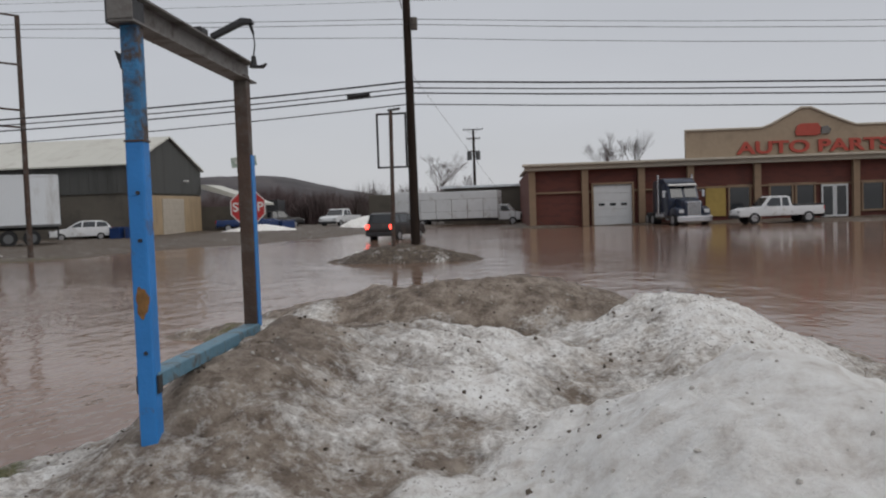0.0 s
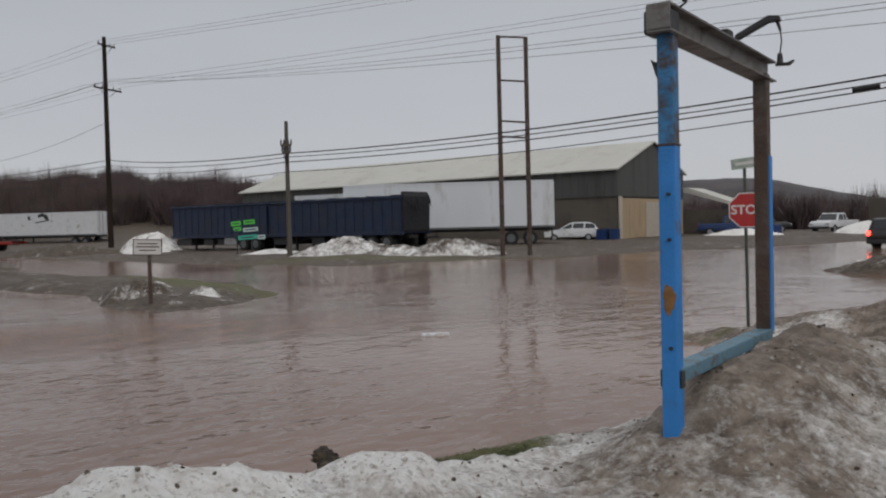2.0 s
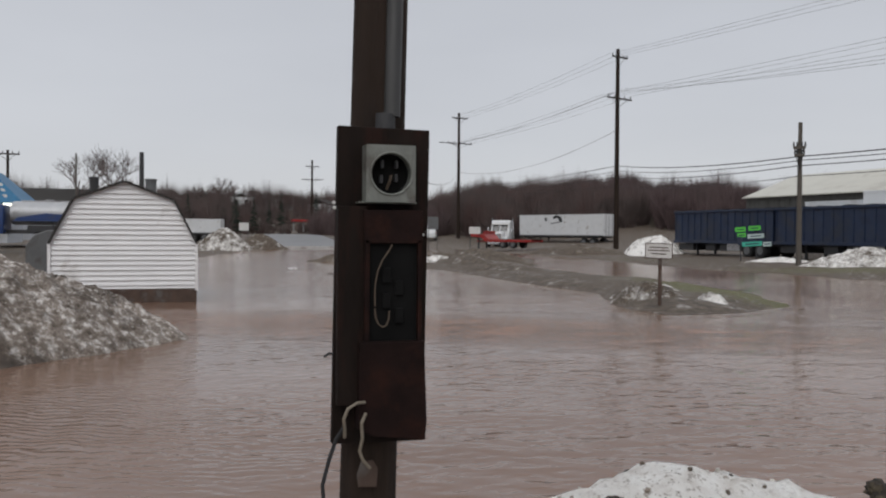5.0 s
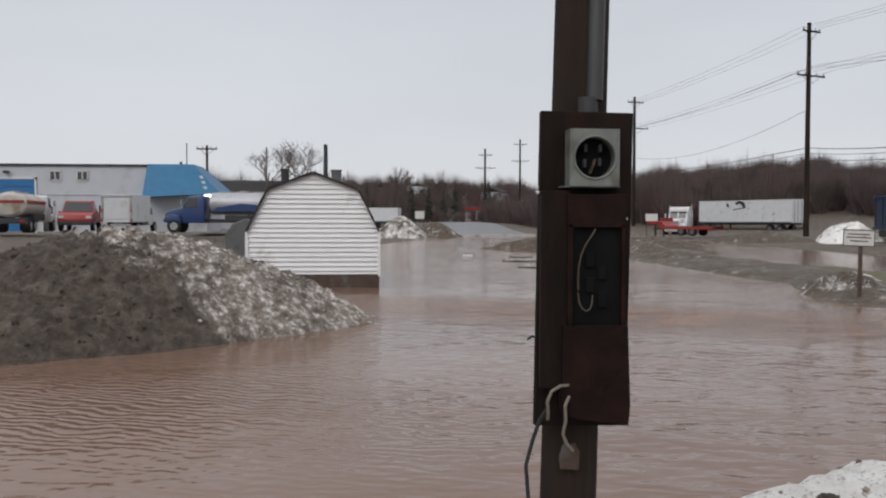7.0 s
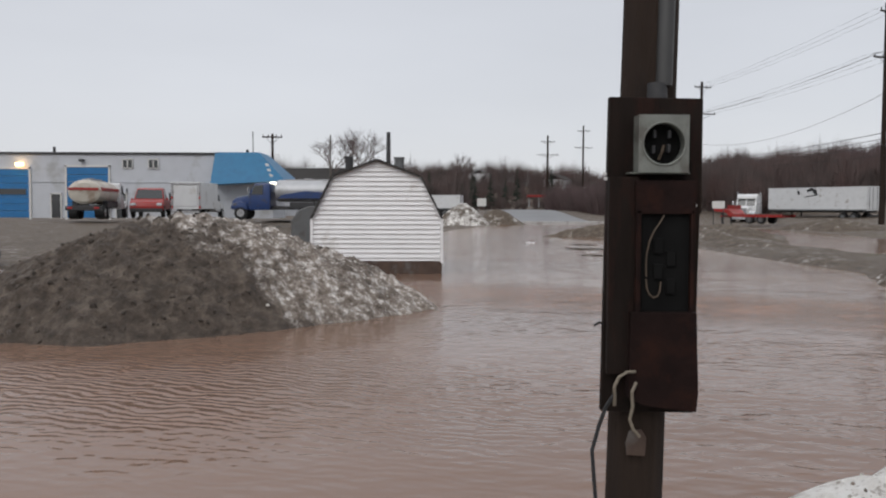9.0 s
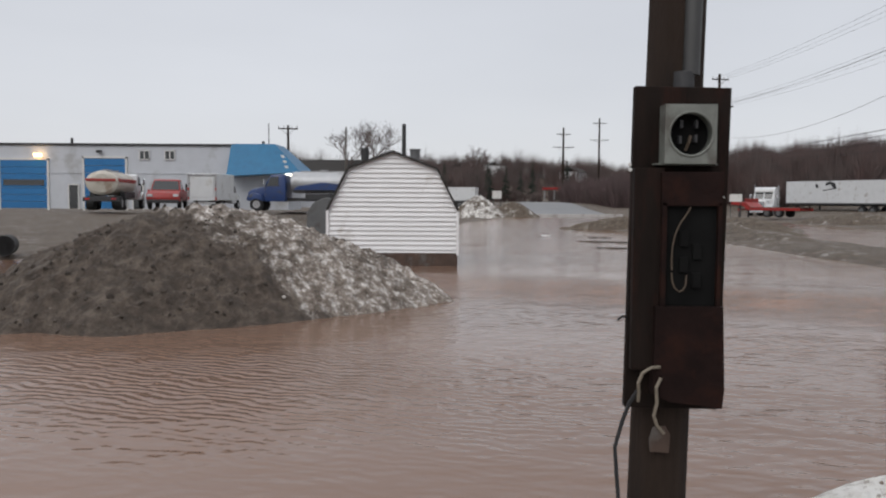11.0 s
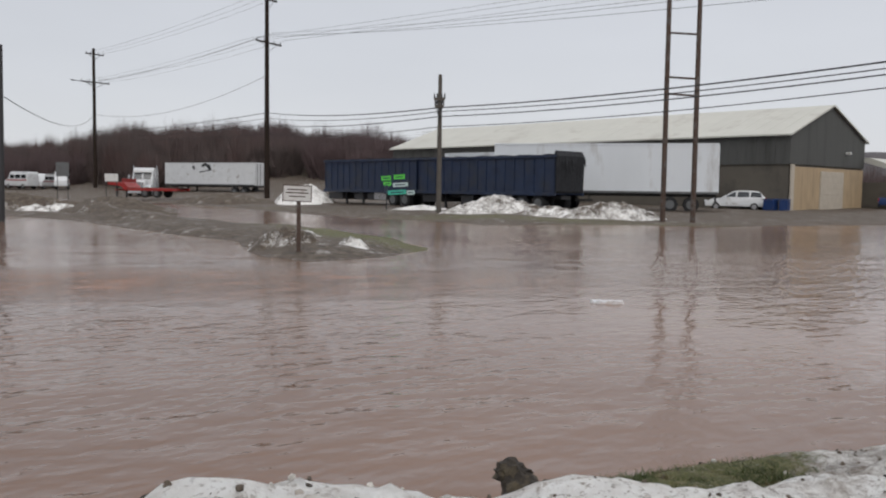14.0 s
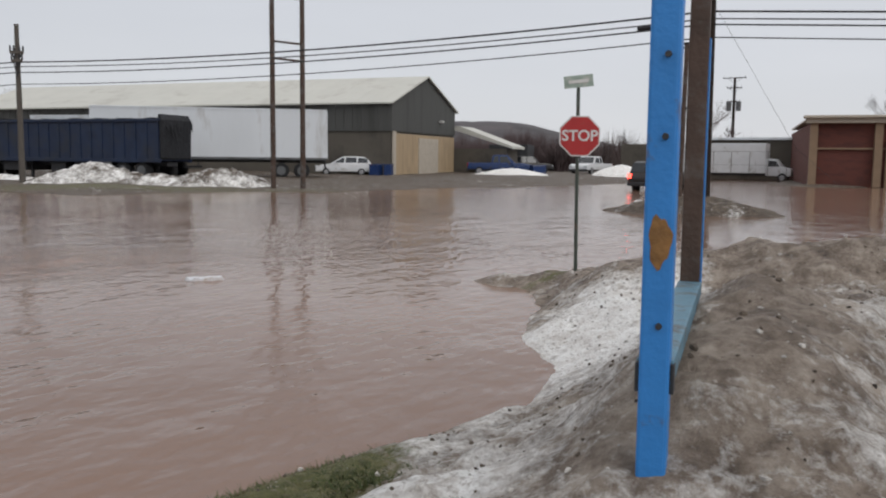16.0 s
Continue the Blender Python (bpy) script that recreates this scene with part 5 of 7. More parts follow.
# ---- white barn-roofed shed in the flood ----
def shed():
    # local x to the viewer's right along the gable, y away
    s = thing("garden_shed", pose(-22.5, -0.4, 0, 0, 0, 91), "white vinyl-sided gambrel shed standing in the flood water", "shed")
    W, D = 3.45, 4.6
    # outline from the right wall over the ridge
    out = [(0, 0.30), (0, 1.48), (-0.55, 2.58), (-W / 2, 3.03), (-W + 0.55, 2.58), (-W, 1.48), (-W, 0.30)]
    b = BM()
    prism(b, out, 0.05, D, bevel=0.0)
    part("body", b, M_vinyl, s)
    b = BM()
    box(b, (-W / 2, D / 2, 0.1), (W + 0.04, D, 0.50))
    part("skirt", b, M_rust, s, "dark brown skirting boards")
    def half(z):
        pts = out[:4]
        for (x0, z0), (x1, z1) in zip(pts, pts[1:]):
            if z0 <= z <= z1:
                return x0 + (x1 - x0) * (z - z0) / (z1 - z0)
        return -W / 2
    n, z = 0, 0.31
    while z < 2.98:
        z1 = min(z + 0.128, 3.02)
        a0, a1 = half(z), half(z1)
        b = BM()
        q = [(a0, 0.0, z), (-W - a0, 0.0, z), (-W - a1, 0.05, z1), (a1, 0.05, z1)]
        fr = [b.verts.new(p) for p in q]
        bk = [b.verts.new((p[0], 0.07, p[2])) for p in q]
        b.faces.new(fr)
        for i in range(4):
            j = (i + 1) % 4
            b.faces.new((fr[j], fr[i], bk[i], bk[j]))
        bmesh.ops.recalc_face_normals(b, faces=b.faces)
        part("siding_board", b, M_vinyl, s)
        z += 0.128
    for (x0, z0), (x1, z1) in zip(out, out[1:]):
        if abs(x0 - x1) < 1e-6:
            b = BM()
            box(b, (x0 + (0.015 if x0 == 0 else -0.015), 0.01, (z0 + z1) / 2), (0.07, 0.09, z1 - z0))
            part("corner_trim", b, M_vinyl, s)
    for (x0, z0), (x1, z1) in zip(out[1:5], out[2:6]):
        b = BM()
        nx, nz = z1 - z0, -(x1 - x0)
        l = math.hypot(nx, nz)
        nx, nz = nx / l * 0.05, nz / l * 0.05
        if nz < 0:
            nx, nz = -nx, -nz
        c = [(x0, z0), (x1, z1), (x1 + nx, z1 + nz), (x0 + nx, z0 + nz)]
        prism(b, c, -0.10, D + 0.1)
        part("roof_slope", b, M_roofdk, s, "dark shingled roof slope")


shed()


# ---- blue and white depot ----
def depot():
    # local x along the front to the right, y away from the viewer
    s = thing("depot_building", pose(-72.05, -19.15, 0.85, 0, 0, 90), "white two-storey depot with blue overhead doors and a blue corner canopy", "depot")
    L, D, H = 46.0, 16.0, 5.38
    b = BM()
    box(b, (-L / 2, D / 2, H / 2), (L, D, H))
    part("wall", b, M_bbwall, s, "white painted block wall")
    b = BM()
    box(b, (-L / 2, D / 2, H + 0.08), (L + 0.3, D + 0.3, 0.18), bevel=0.02)
    part("roof_edge", b, M_dark, s)
    b = BM()
    box(b, (-L / 2, -0.03, 3.05), (L, 0.05, 0.10))
    part("wall_band", b, M_bbwall, s)
    for x, z0, h, w in ((-11.0, 0, 4.28, 3.5), (-17.95, 0, 4.1, 4.0), (-25.0, 0, 4.1, 4.0), (-32.0, 0, 4.1, 4.0)):
        hh = h / 7
        b = BM()
        for sx in (-1, 1):
            box(b, (x + sx * (w / 2 + 0.08), -0.06, z0 + h / 2), (0.16, 0.14, h + 0.3))
        box(b, (x, -0.06, z0 + h + 0.08), (w + 0.32, 0.14, 0.16))
        dr = part("overhead_door", b, M_signwhite, s, "blue sectional overhead door in a white frame")
        for k in range(7):
            b = BM()
            box(b, (x, -0.05, z0 + (k + 0.5) * hh), (w, 0.08, hh - 0.03), bevel=0.01)
            part("door_panel", b, M_bbdoor, dr)
        if x < -15:
            b = BM()
            box(b, (x, -0.1, 2.2), (w - 0.5, 0.03, 0.5))
            part("door_window", b, M_glass, dr)
    for x in (-7.62, -5.45):
        b = BM()
        box(b, (x, -0.03, 4.58), (0.78, 0.06, 0.66))
        win = part("window", b, M_glass, s)
        b = BM()
        for sx in (-0.42, 0.0, 0.42):
            box(b, (x + sx, -0.07, 4.58), (0.08, 0.06, 0.8), bevel=0.005)
        for z in (4.21, 4.95):
            box(b, (x, -0.07, z), (0.92, 0.06, 0.08), bevel=0.005)
        part("window_frame", b, M_signwhite, win)
    for x, w, h in ((-13.7, 0.85, 2.05), (-1.6, 0.9, 2.1), (-8.2, 0.9, 2.1)):
        b = BM()
        box(b, (x, -0.04, h / 2), (w, 0.06, h))
        dr = part("door", b, M_glass, s, "dark glazed door")
        b = BM()
        for sx in (-1, 1):
            box(b, (x + sx * w / 2, -0.08, h / 2), (0.1, 0.08, h + 0.1))
        box(b, (x, -0.08, h), (w + 0.1, 0.08, 0.1))
        part("door_frame", b, M_signwhite, dr)
    for x in (-3.6, -5.2):
        b = BM()
        box(b, (x, -0.04, 1.5), (1.1, 0.05, 1.3))
        part("ground_window", b, M_glass, s)
    # blue sloping canopy round the corner
    b = BM()
    v = [b.verts.new(p) for p in ((-0.2, -0.1, H + 0.2), (3.5, -0.1, H + 0.2), (6.0, -1.9, 3.15), (-0.2, -1.9, 2.8), (-0.2, 4, H + 0.2), (3.5, 4, H + 0.2), (6.0, 6, 3.15))]
    b.faces.new((v[0], v[3], v[2], v[1]))
    b.faces.new((v[1], v[2], v[6], v[5]))
    b.faces.new((v[0], v[1], v[5], v[4]))
    w0 = b.verts.new((-0.2, -0.1, 2.8))
    w1 = b.verts.new((4.6, -0.1, 3.0))
    b.faces.new((v[0], w0, v[3]))
    b.faces.new((v[3], w0, w1, v[2]))
    b.faces.new((v[2], w1, v[6]))
    bmesh.ops.recalc_face_normals(b, faces=b.faces)
    part("canopy", b, M_bbblue, s, "sloping bright blue canopy")
    b = BM()
    for k in range(3):
        prism(b, [(4.15 + 0.22 * k, 4.6 - 0.45 * k), (4.4 + 0.22 * k, 4.6 - 0.45 * k), (4.75 + 0.22 * k, 4.0 - 0.45 * k), (4.5 + 0.22 * k, 4.0 - 0.45 * k)], -1.0 - 0.32 * k, -0.7 - 0.32 * k)
    part("canopy_mark", b, M_signwhite, s, "plain white mark on the canopy")
    b = BM()
    box(b, (2.3, 3.0, 1.5), (4.6, 6.0, 3.0))
    part("corner_wall", b, M_bbwall, s)
    b = BM()
    box(b, (4.9, -1.2, 2.85), (0.6, 0.4, 0.35), bevel=0.05)
    part("canopy_lamp", b, M_lampwhite, s, "lit lamp under the canopy")
    b = BM()
    box(b, (-16.6, -0.35, 4.5), (0.55, 0.4, 0.25), bevel=0.05)
    part("wall_lamp", b, M_lampglow, s, "lit orange wall lamp")
    for x, h in ((-15.6, 0.9), (-4.6, 0.35), (1.6, 0.7), (2.1, 2.3)):
        b = BM()
        rod(b, (x, 4.0, H), (x, 4.0, H + h), 0.12 if h < 1 else 0.04, n=10)
        part("roof_vent", b, M_dark, s)
    b = BM()
    box(b, (-11.4, -0.3, 4.85), (0.4, 0.4, 0.22), bevel=0.05)
    part("flood_lamp", b, M_dark, s)


depot()


# ---- vehicles ----
def wheel(parent, x, y, r, w=0.22, side=1, rim=None):
    b = BM()
    rod(b, (x, y - side * 0, r), (x, y - side * w, r), r, r, 22)
    bmesh.ops.bevel(b, geom=[e for e in b.edges if len(e.link_faces) == 2 and abs(e.calc_face_angle(0)) > 1.2], offset=r * 0.12, segments=2, affect="EDGES")
    t = part("wheel", b, M_rubber, parent, "black tyre", True)
    b = BM()
    rod(b, (x, y + side * 0.012, r), (x, y - side * 0.05, r), r * 0.56, r * 0.60, 16)
    rod(b, (x, y + side * 0.02, r), (x, y - side * 0.02, r), r * 0.2, r * 0.22, 10)
    part("rim", b, rim or M_wheel, t)
    return t


def car(name, m, label, L, W, body, cabin, panes, paint, wheels, r, lit=False, category="car", bed=None):
    """A car: local x forward, the side outlines as (x, z) points."""
    s = thing(name, m, label, category)
    b = BM()
    prism(b, body, -W / 2, W / 2, bevel=0.045, inset=0.03)
    part("body", b, paint, s, smooth=True)
    b = BM()
    prism(b, cabin, -W / 2 + 0.06, W / 2 - 0.06, bevel=0.04, inset=0.16)
    cab = part("cabin", b, paint, s, smooth=True)
    lo, hi = min(z for _, z in cabin), max(z for _, z in cabin)
    for side in (-1, 1):
        for pane in panes:
            b = BM()
            vs = []
            for x, z in pane:
                y = W / 2 - 0.06 - 0.16 * (z - lo) / (hi - lo) + 0.006
                vs.append(b.verts.new((x, side * y, z)))
            back = [b.verts.new((v.co.x, v.co.y - side * 0.02, v.co.z)) for v in vs]
            b.faces.new(vs)
            for i in range(len(vs)):
                j = (i + 1) % len(vs)
                b.faces.new((vs[i], vs[j], back[j], back[i]))
            bmesh.ops.recalc_face_normals(b, faces=b.faces)
            part("side_window", b, M_glass, cab)
    top = sorted(cabin, key=lambda p: -p[1])
    xs = [x for x, z in cabin if z > hi - 0.12]
    xb = [x for x, z in cabin if z < lo + 0.05]
    for x0, x1, nm in ((max(xb), max(xs), "windscreen"), (min(xb), min(xs), "rear_window")):
        b = BM()
        d = 0.012 if nm == "windscreen" else -0.012
        f = lambda q: (x0 + (x1 - x0) * q + d, lo + (hi - lo) * q)
        (xa, za), (xc, zc) = f(0.15), f(0.88)
        ya, yc = W / 2 - 0.16, W / 2 - 0.26
        v = [b.verts.new(p) for p in ((xa, -ya, za), (xa, ya, za), (xc, yc, zc), (xc, -yc, zc))]
        w2 = [b.verts.new((q.co.x - d, q.co.y, q.co.z)) for q in v]
        b.faces.new(v)
        for i in range(4):
            j = (i + 1) % 4
            b.faces.new((v[i], v[j], w2[j], w2[i]))
        bmesh.ops.recalc_face_normals(b, faces=b.faces)
        part(nm, b, M_glass, cab)
    xf, xr = max(x for x, _ in body), min(x for x, _ in body)
    zb = max(z for x, z in body)
    for side in (-1, 1):
        b = BM()
        box(b, (xf - 0.05, side * (W / 2 - 0.22), zb * 0.74), (0.14, 0.32, 0.15), bevel=0.03)
        part("headlight", b, M_lamp, s)
        b = BM()
        box(b, (xr + 0.03, side * (W / 2 - 0.12), zb * 0.84), (0.12, 0.20, 0.26), bevel=0.03)
        part("tail_light", b, M_tailglow if lit else M_redlens, s, "lit red brake lamp" if lit else "")
        b = BM()
        box(b, (max(xb) - 0.35, side * (W / 2 + 0.06), lo + 0.08), (0.10, 0.14, 0.12), bevel=0.02)
        part("mirror", b, paint, s)
    for x, nm in ((xf + 0.01, "front_bumper"), (xr - 0.01, "rear_bumper")):
        b = BM()
        box(b, (x, 0, 0.48), (0.14, W - 0.06, 0.22), bevel=0.04)
        part(nm, b, M_dark, s)
    for x in wheels:
        for side in (-1, 1):
            wheel(s, x, side * (W / 2 + 0.01), r, 0.22, side)
    return s


WAGON = dict(L=4.3, W=1.72, body=[(-2.1, 0.32), (-2.14, 0.72), (-2.05, 0.98), (0.75, 0.95), (1.6, 0.86), (2.08, 0.68), (2.12, 0.34)],
             cabin=[(-2.08, 0.94), (-1.72, 1.36), (-1.4, 1.47), (-0.2, 1.49), (0.15, 1.42), (1.0, 0.93)],
             panes=[[(-1.85, 1.0), (-1.72, 1.34), (-1.1, 1.38), (-1.05, 1.0)], [(-0.95, 1.0), (-0.98, 1.39), (-0.2, 1.39), (-0.12, 1.0)], [(-0.02, 1.0), (-0.08, 1.38), (0.12, 1.34), (0.72, 1.0)]],
             wheels=(-1.32, 1.32), r=0.31)
car("station_wagon", pose(-36.5, 57.1, 0.28, 0, 0, 212), "white station wagon parked on wet gravel", paint=M_white, **WAGON)
SUV = dict(L=4.6, W=1.82, body=[(-2.2, 0.42), (-2.24, 0.80), (-2.15, 1.10), (0.95, 1.08), (1.9, 1.0), (2.2, 0.82), (2.22, 0.42)],
           cabin=[(-2.15, 1.06), (-2.0, 1.66), (-1.7, 1.74), (0.05, 1.74), (0.3, 1.68), (1.05, 1.06)],
           panes=[[(-1.95, 1.14), (-1.86, 1.60), (-1.15, 1.63), (-1.1, 1.14)], [(-1.0, 1.14), (-1.03, 1.63), (-0.1, 1.63), (-0.05, 1.14)], [(0.05, 1.14), (0.02, 1.62), (0.25, 1.58), (0.8, 1.14)]],
           wheels=(-1.38, 1.4), r=0.37)
car("dark_suv", pose(-11.3, 50.8, -0.14, 0, 0, 76), "dark grey sport utility car braking in shallow water", paint=M_suvdark, lit=True, **SUV)
PICK = dict(L=5.6, W=1.95, body=[(-2.75, 0.55), (-2.8, 0.80), (-2.78, 1.12), (1.0, 1.10), (2.2, 1.08), (2.65, 0.95), (2.75, 0.70), (2.72, 0.50)],
            cabin=[(-0.75, 1.06), (-0.62, 1.72), (-0.4, 1.80), (0.55, 1.80), (0.75, 1.74), (1.35, 1.06)],
            panes=[[(-0.55, 1.14), (-0.48, 1.68), (-0.1, 1.69), (-0.08, 1.14)], [(0.02, 1.14), (0.02, 1.69), (0.62, 1.68), (1.02, 1.14)]],
            wheels=(-1.75, 1.75), r=0.40)
pk = car("pickup_truck", pose(12.4, 59.3, 0.0, 0, 0, 190), "white crew pickup truck parked at the store", paint=M_white, category="pickup", **PICK)
b = BM()
for side in (-1, 1):
    box(b, (-1.78, side * 0.88, 1.18), (1.95, 0.08, 0.12), bevel=0.02)
box(b, (-2.74, 0, 1.18), (0.08, 1.8, 0.12), bevel=0.02)
part("bed_rail", b, M_dark, pk)
for k, (x, y, rz, p, lab) in enumerate(((-24.3, 82.0, -100, M_white, "white pickup far along the flooded street"), (-31.5, 83.0, 40, M_suvdark, "dark parked car beside the warehouse yard"), (-29.5, 71.5, 20, M_truckblue, "blue pickup parked at the lean-to"))):
    car("pickup_truck", pose(x, y, 0.25, 0, 0, rz), lab, paint=p, category="pickup", **PICK)


def semi_tractor(m, label, paint):
    s = thing("semi_tractor", m, label, "truck")
    b = BM()
    for y in (-0.42, 0.42):
        box(b, (-0.6, y, 0.85), (7.0, 0.12, 0.28), bevel=0.02)
    part("chassis", b, M_dark, s)
    b = BM()
    prism(b, [(1.0, 0.9), (1.0, 1.95), (2.75, 1.80), (2.95, 1.65), (2.95, 0.75), (1.6, 0.75)], -0.62, 0.62, bevel=0.09)
    part("hood", b, paint, s, smooth=True)
    b = BM()
    prism(b, [(-0.75, 0.8), (-0.75, 3.05), (0.3, 3.1), (0.62, 2.85), (1.05, 1.95), (1.05, 0.8)], -1.12, 1.12, bevel=0.08, inset=0.05)
    cab = part("cab", b, paint, s, smooth=True)
    b = BM()
    prism(b, [(-2.4, 0.95), (-2.4, 3.25), (-0.8, 3.45), (-0.1, 3.40), (0.45, 3.08), (-0.7, 3.0), (-0.7, 0.95)], -1.15, 1.15, bevel=0.10, inset=0.05)
    part("sleeper", b, paint, s, "blue sleeper box with a rounded roof", True)
    for y in (-0.50, 0.50):
        b = BM()
        v = [b.verts.new(p) for p in ((1.06, y - 0.42, 2.05), (1.06, y + 0.42, 2.05), (0.72, y + 0.40, 2.78), (0.72, y - 0.40, 2.78))]
        w = [b.verts.new((q.co.x - 0.06, q.co.y, q.co.z - 0.02)) for q in v]
        b.faces.new(v)
        for i in range(4):
            b.faces.new((v[i], v[(i + 1) % 4], w[(i + 1) % 4], w[i]))
        bmesh.ops.recalc_face_normals(b, faces=b.faces)
        part("windscreen", b, M_glass, cab)
    b = BM()
    box(b, (0.78, 0, 2.93), (0.35, 2.0, 0.10), 0, 0, 15, bevel=0.03)
    part("sun_visor", b, M_signwhite, cab, "pale sun visor")
    b = BM()
    box(b, (2.98, 0, 1.25), (0.06, 0.92, 0.95), bevel=0.02)
    gr = part("grille", b, M_chrome, s, "chrome grille")
    for k in range(7):
        b = BM()
        box(b, (3.015, -0.36 + 0.12 * k, 1.25), (0.03, 0.04, 0.85))
        part("grille_bar", b, M_dark, gr)
    b = BM()
    box(b, (3.05, 0, 0.55), (0.22, 2.4, 0.42), bevel=0.06)
    part("bumper", b, M_chrome, s, "bright steel bumper")
    for side in (-1, 1):
        b = BM()
        prism(b, [(1.3, 0.75), (1.45, 1.25), (2.1, 1.40), (2.8, 1.25), (2.95, 0.80)], side * 0.62, side * 1.18, bevel=0.05)
        bmesh.ops.recalc_face_normals(b, faces=b.faces)
        part("fender", b, paint, s, smooth=True)
        b = BM()
        box(b, (2.96, side * 0.88, 1.08), (0.10, 0.36, 0.24), bevel=0.04)
        part("headlight", b, M_lamp, s)
        b = BM()
        rod(b, (-0.75, side * 1.25, 0.9), (-0.75, side * 1.25, 3.7), 0.08, n=12)
        part("exhaust_stack", b, M_chrome, s)
        b = BM()
        box(b, (0.95, side * 1.42, 2.3), (0.08, 0.2, 0.5), bevel=0.03)
        rod(b, (0.9, side * 1.12, 2.5), (0.95, side * 1.4, 2.5), 0.02, n=6)
        part("mirror", b, M_chrome, s)
        b = BM()
        rod(b, (-1.6, side * 0.95, 0.75), (0.4, side * 0.95, 0.75), 0.3, n=16)
        part("fuel_tank", b, M_chrome, s, smooth=True)
        wheel(s, 2.1, side * 1.22, 0.5, 0.3, side)
        for x in (-2.3, -3.6):
            wheel(s, x, side * 1.22, 0.5, 0.55, side)
    b = BM()
    for y in (-0.6, -0.3, 0, 0.3, 0.6):
        box(b, (0.2, y, 3.13), (0.12, 0.10, 0.07), bevel=0.02)
    part("roof_marker", b, M_amber, s)
    return s


semi_tractor(pose(6.6, 63.2, -0.12, 0, 0, -76), "dark blue highway tractor parked beside the brick store", M_semi)


def box_trailer(name, m, label, L, H, material, paint=None, z0=1.2, W=2.6, door=True, wheels=True, group="", mark=None):
    """A closed trailer: local x runs from the tail to the nose."""
    s = thing(name, m, label, "trailer", group)
    b = BM()
    box(b, (L / 2, 0, (z0 + H) / 2), (L, W, H - z0), bevel=0.03)
    part("box", b, material, s)
    for sy in (-1, 1):
        for z, h in ((H - 0.06, 0.10), (z0 + 0.06, 0.14)):
            b = BM()
            box(b, (L / 2, sy * (W / 2 + 0.01), z), (L, 0.03, h))
            part("side_rail", b, M_greypaint if z < 2 else material, s)
    b = BM()
    box(b, (L / 2, 0, z0 - 0.1), (L - 0.2, 1.0, 0.2))
    part("floor_frame", b, M_dark, s)
    if door:
        b = BM()
        for sy in (-1, 1):
            box(b, (-0.025, sy * W / 4, (z0 + H) / 2), (0.05, W / 2 - 0.06, H - z0 - 0.16), bevel=0.015)
            d = part("rear_door", b, material, s)
            b = BM()
            for q in (0.35, 0.9):
                rod(b, (-0.07, sy * q, z0 + 0.1), (-0.07, sy * q, H - 0.1), 0.02, n=6)
            part("lock_rod", b, M_dark, d)
            b = BM()
        b.free()
    if wheels:
        for x in (1.6, 2.9):
            for sy in (-1, 1):
                wheel(s, x, sy * (W / 2 - 0.05), 0.5, 0.5, sy, M_greypaint)
        for sy in (-1, 1):
            b = BM()
            box(b, (L - 3.0, sy * 0.8, 0.6), (0.14, 0.14, 1.2), bevel=0.01)
            part("landing_leg", b, M_dark, s)
        b = BM()
        box(b, (0.05, 0, 0.65), (0.12, 2.2, 0.14), bevel=0.01)
        for sy in (-1, 1):
            box(b, (0.08, sy * 0.8, 0.9), (0.06, 0.06, 0.5))
        part("underride_bar", b, M_dark, s)
    if mark:
        b = BM()
        x, sy = mark
        prism(b, [(x - 0.9, 2.9), (x - 0.7, 3.5), (x, 3.75), (x + 0.6, 3.5), (x + 0.5, 3.25), (x - 0.1, 3.4), (x - 0.5, 2.95), (x + 0.9, 2.75), (x + 0.9, 2.65)], sy * (W / 2 + 0.01), sy * (W / 2 + 0.03))
        prism(b, [(x + 1.5, 3.0), (x + 1.6, 3.45), (x + 1.9, 3.4), (x + 1.8, 3.0)], sy * (W / 2 + 0.01), sy * (W / 2 + 0.03))
        bmesh.ops.recalc_face_normals(b, faces=b.faces)
        part("side_mark", b, M_dark, s, "plain dark mark on the side")
    return s


box_trailer("box_trailer", pose(-32.8, 49.1, 0.28, 0, 0, 216), "long white box trailer parked in front of the warehouse", 14.4, 4.40, M_trailer)
box_trailer("box_trailer", pose(-41.8, 46.5, 0.28, 0, 0, 190), "second white box trailer parked behind a blue one", 12.0, 4.1, M_trailer)
box_trailer("box_trailer", pose(-89.3, 45.5, 0.45, 0, 0, 207), "white box trailer with a plain dark mark", 12.9, 3.78, M_white, mark=(6.9, 1))


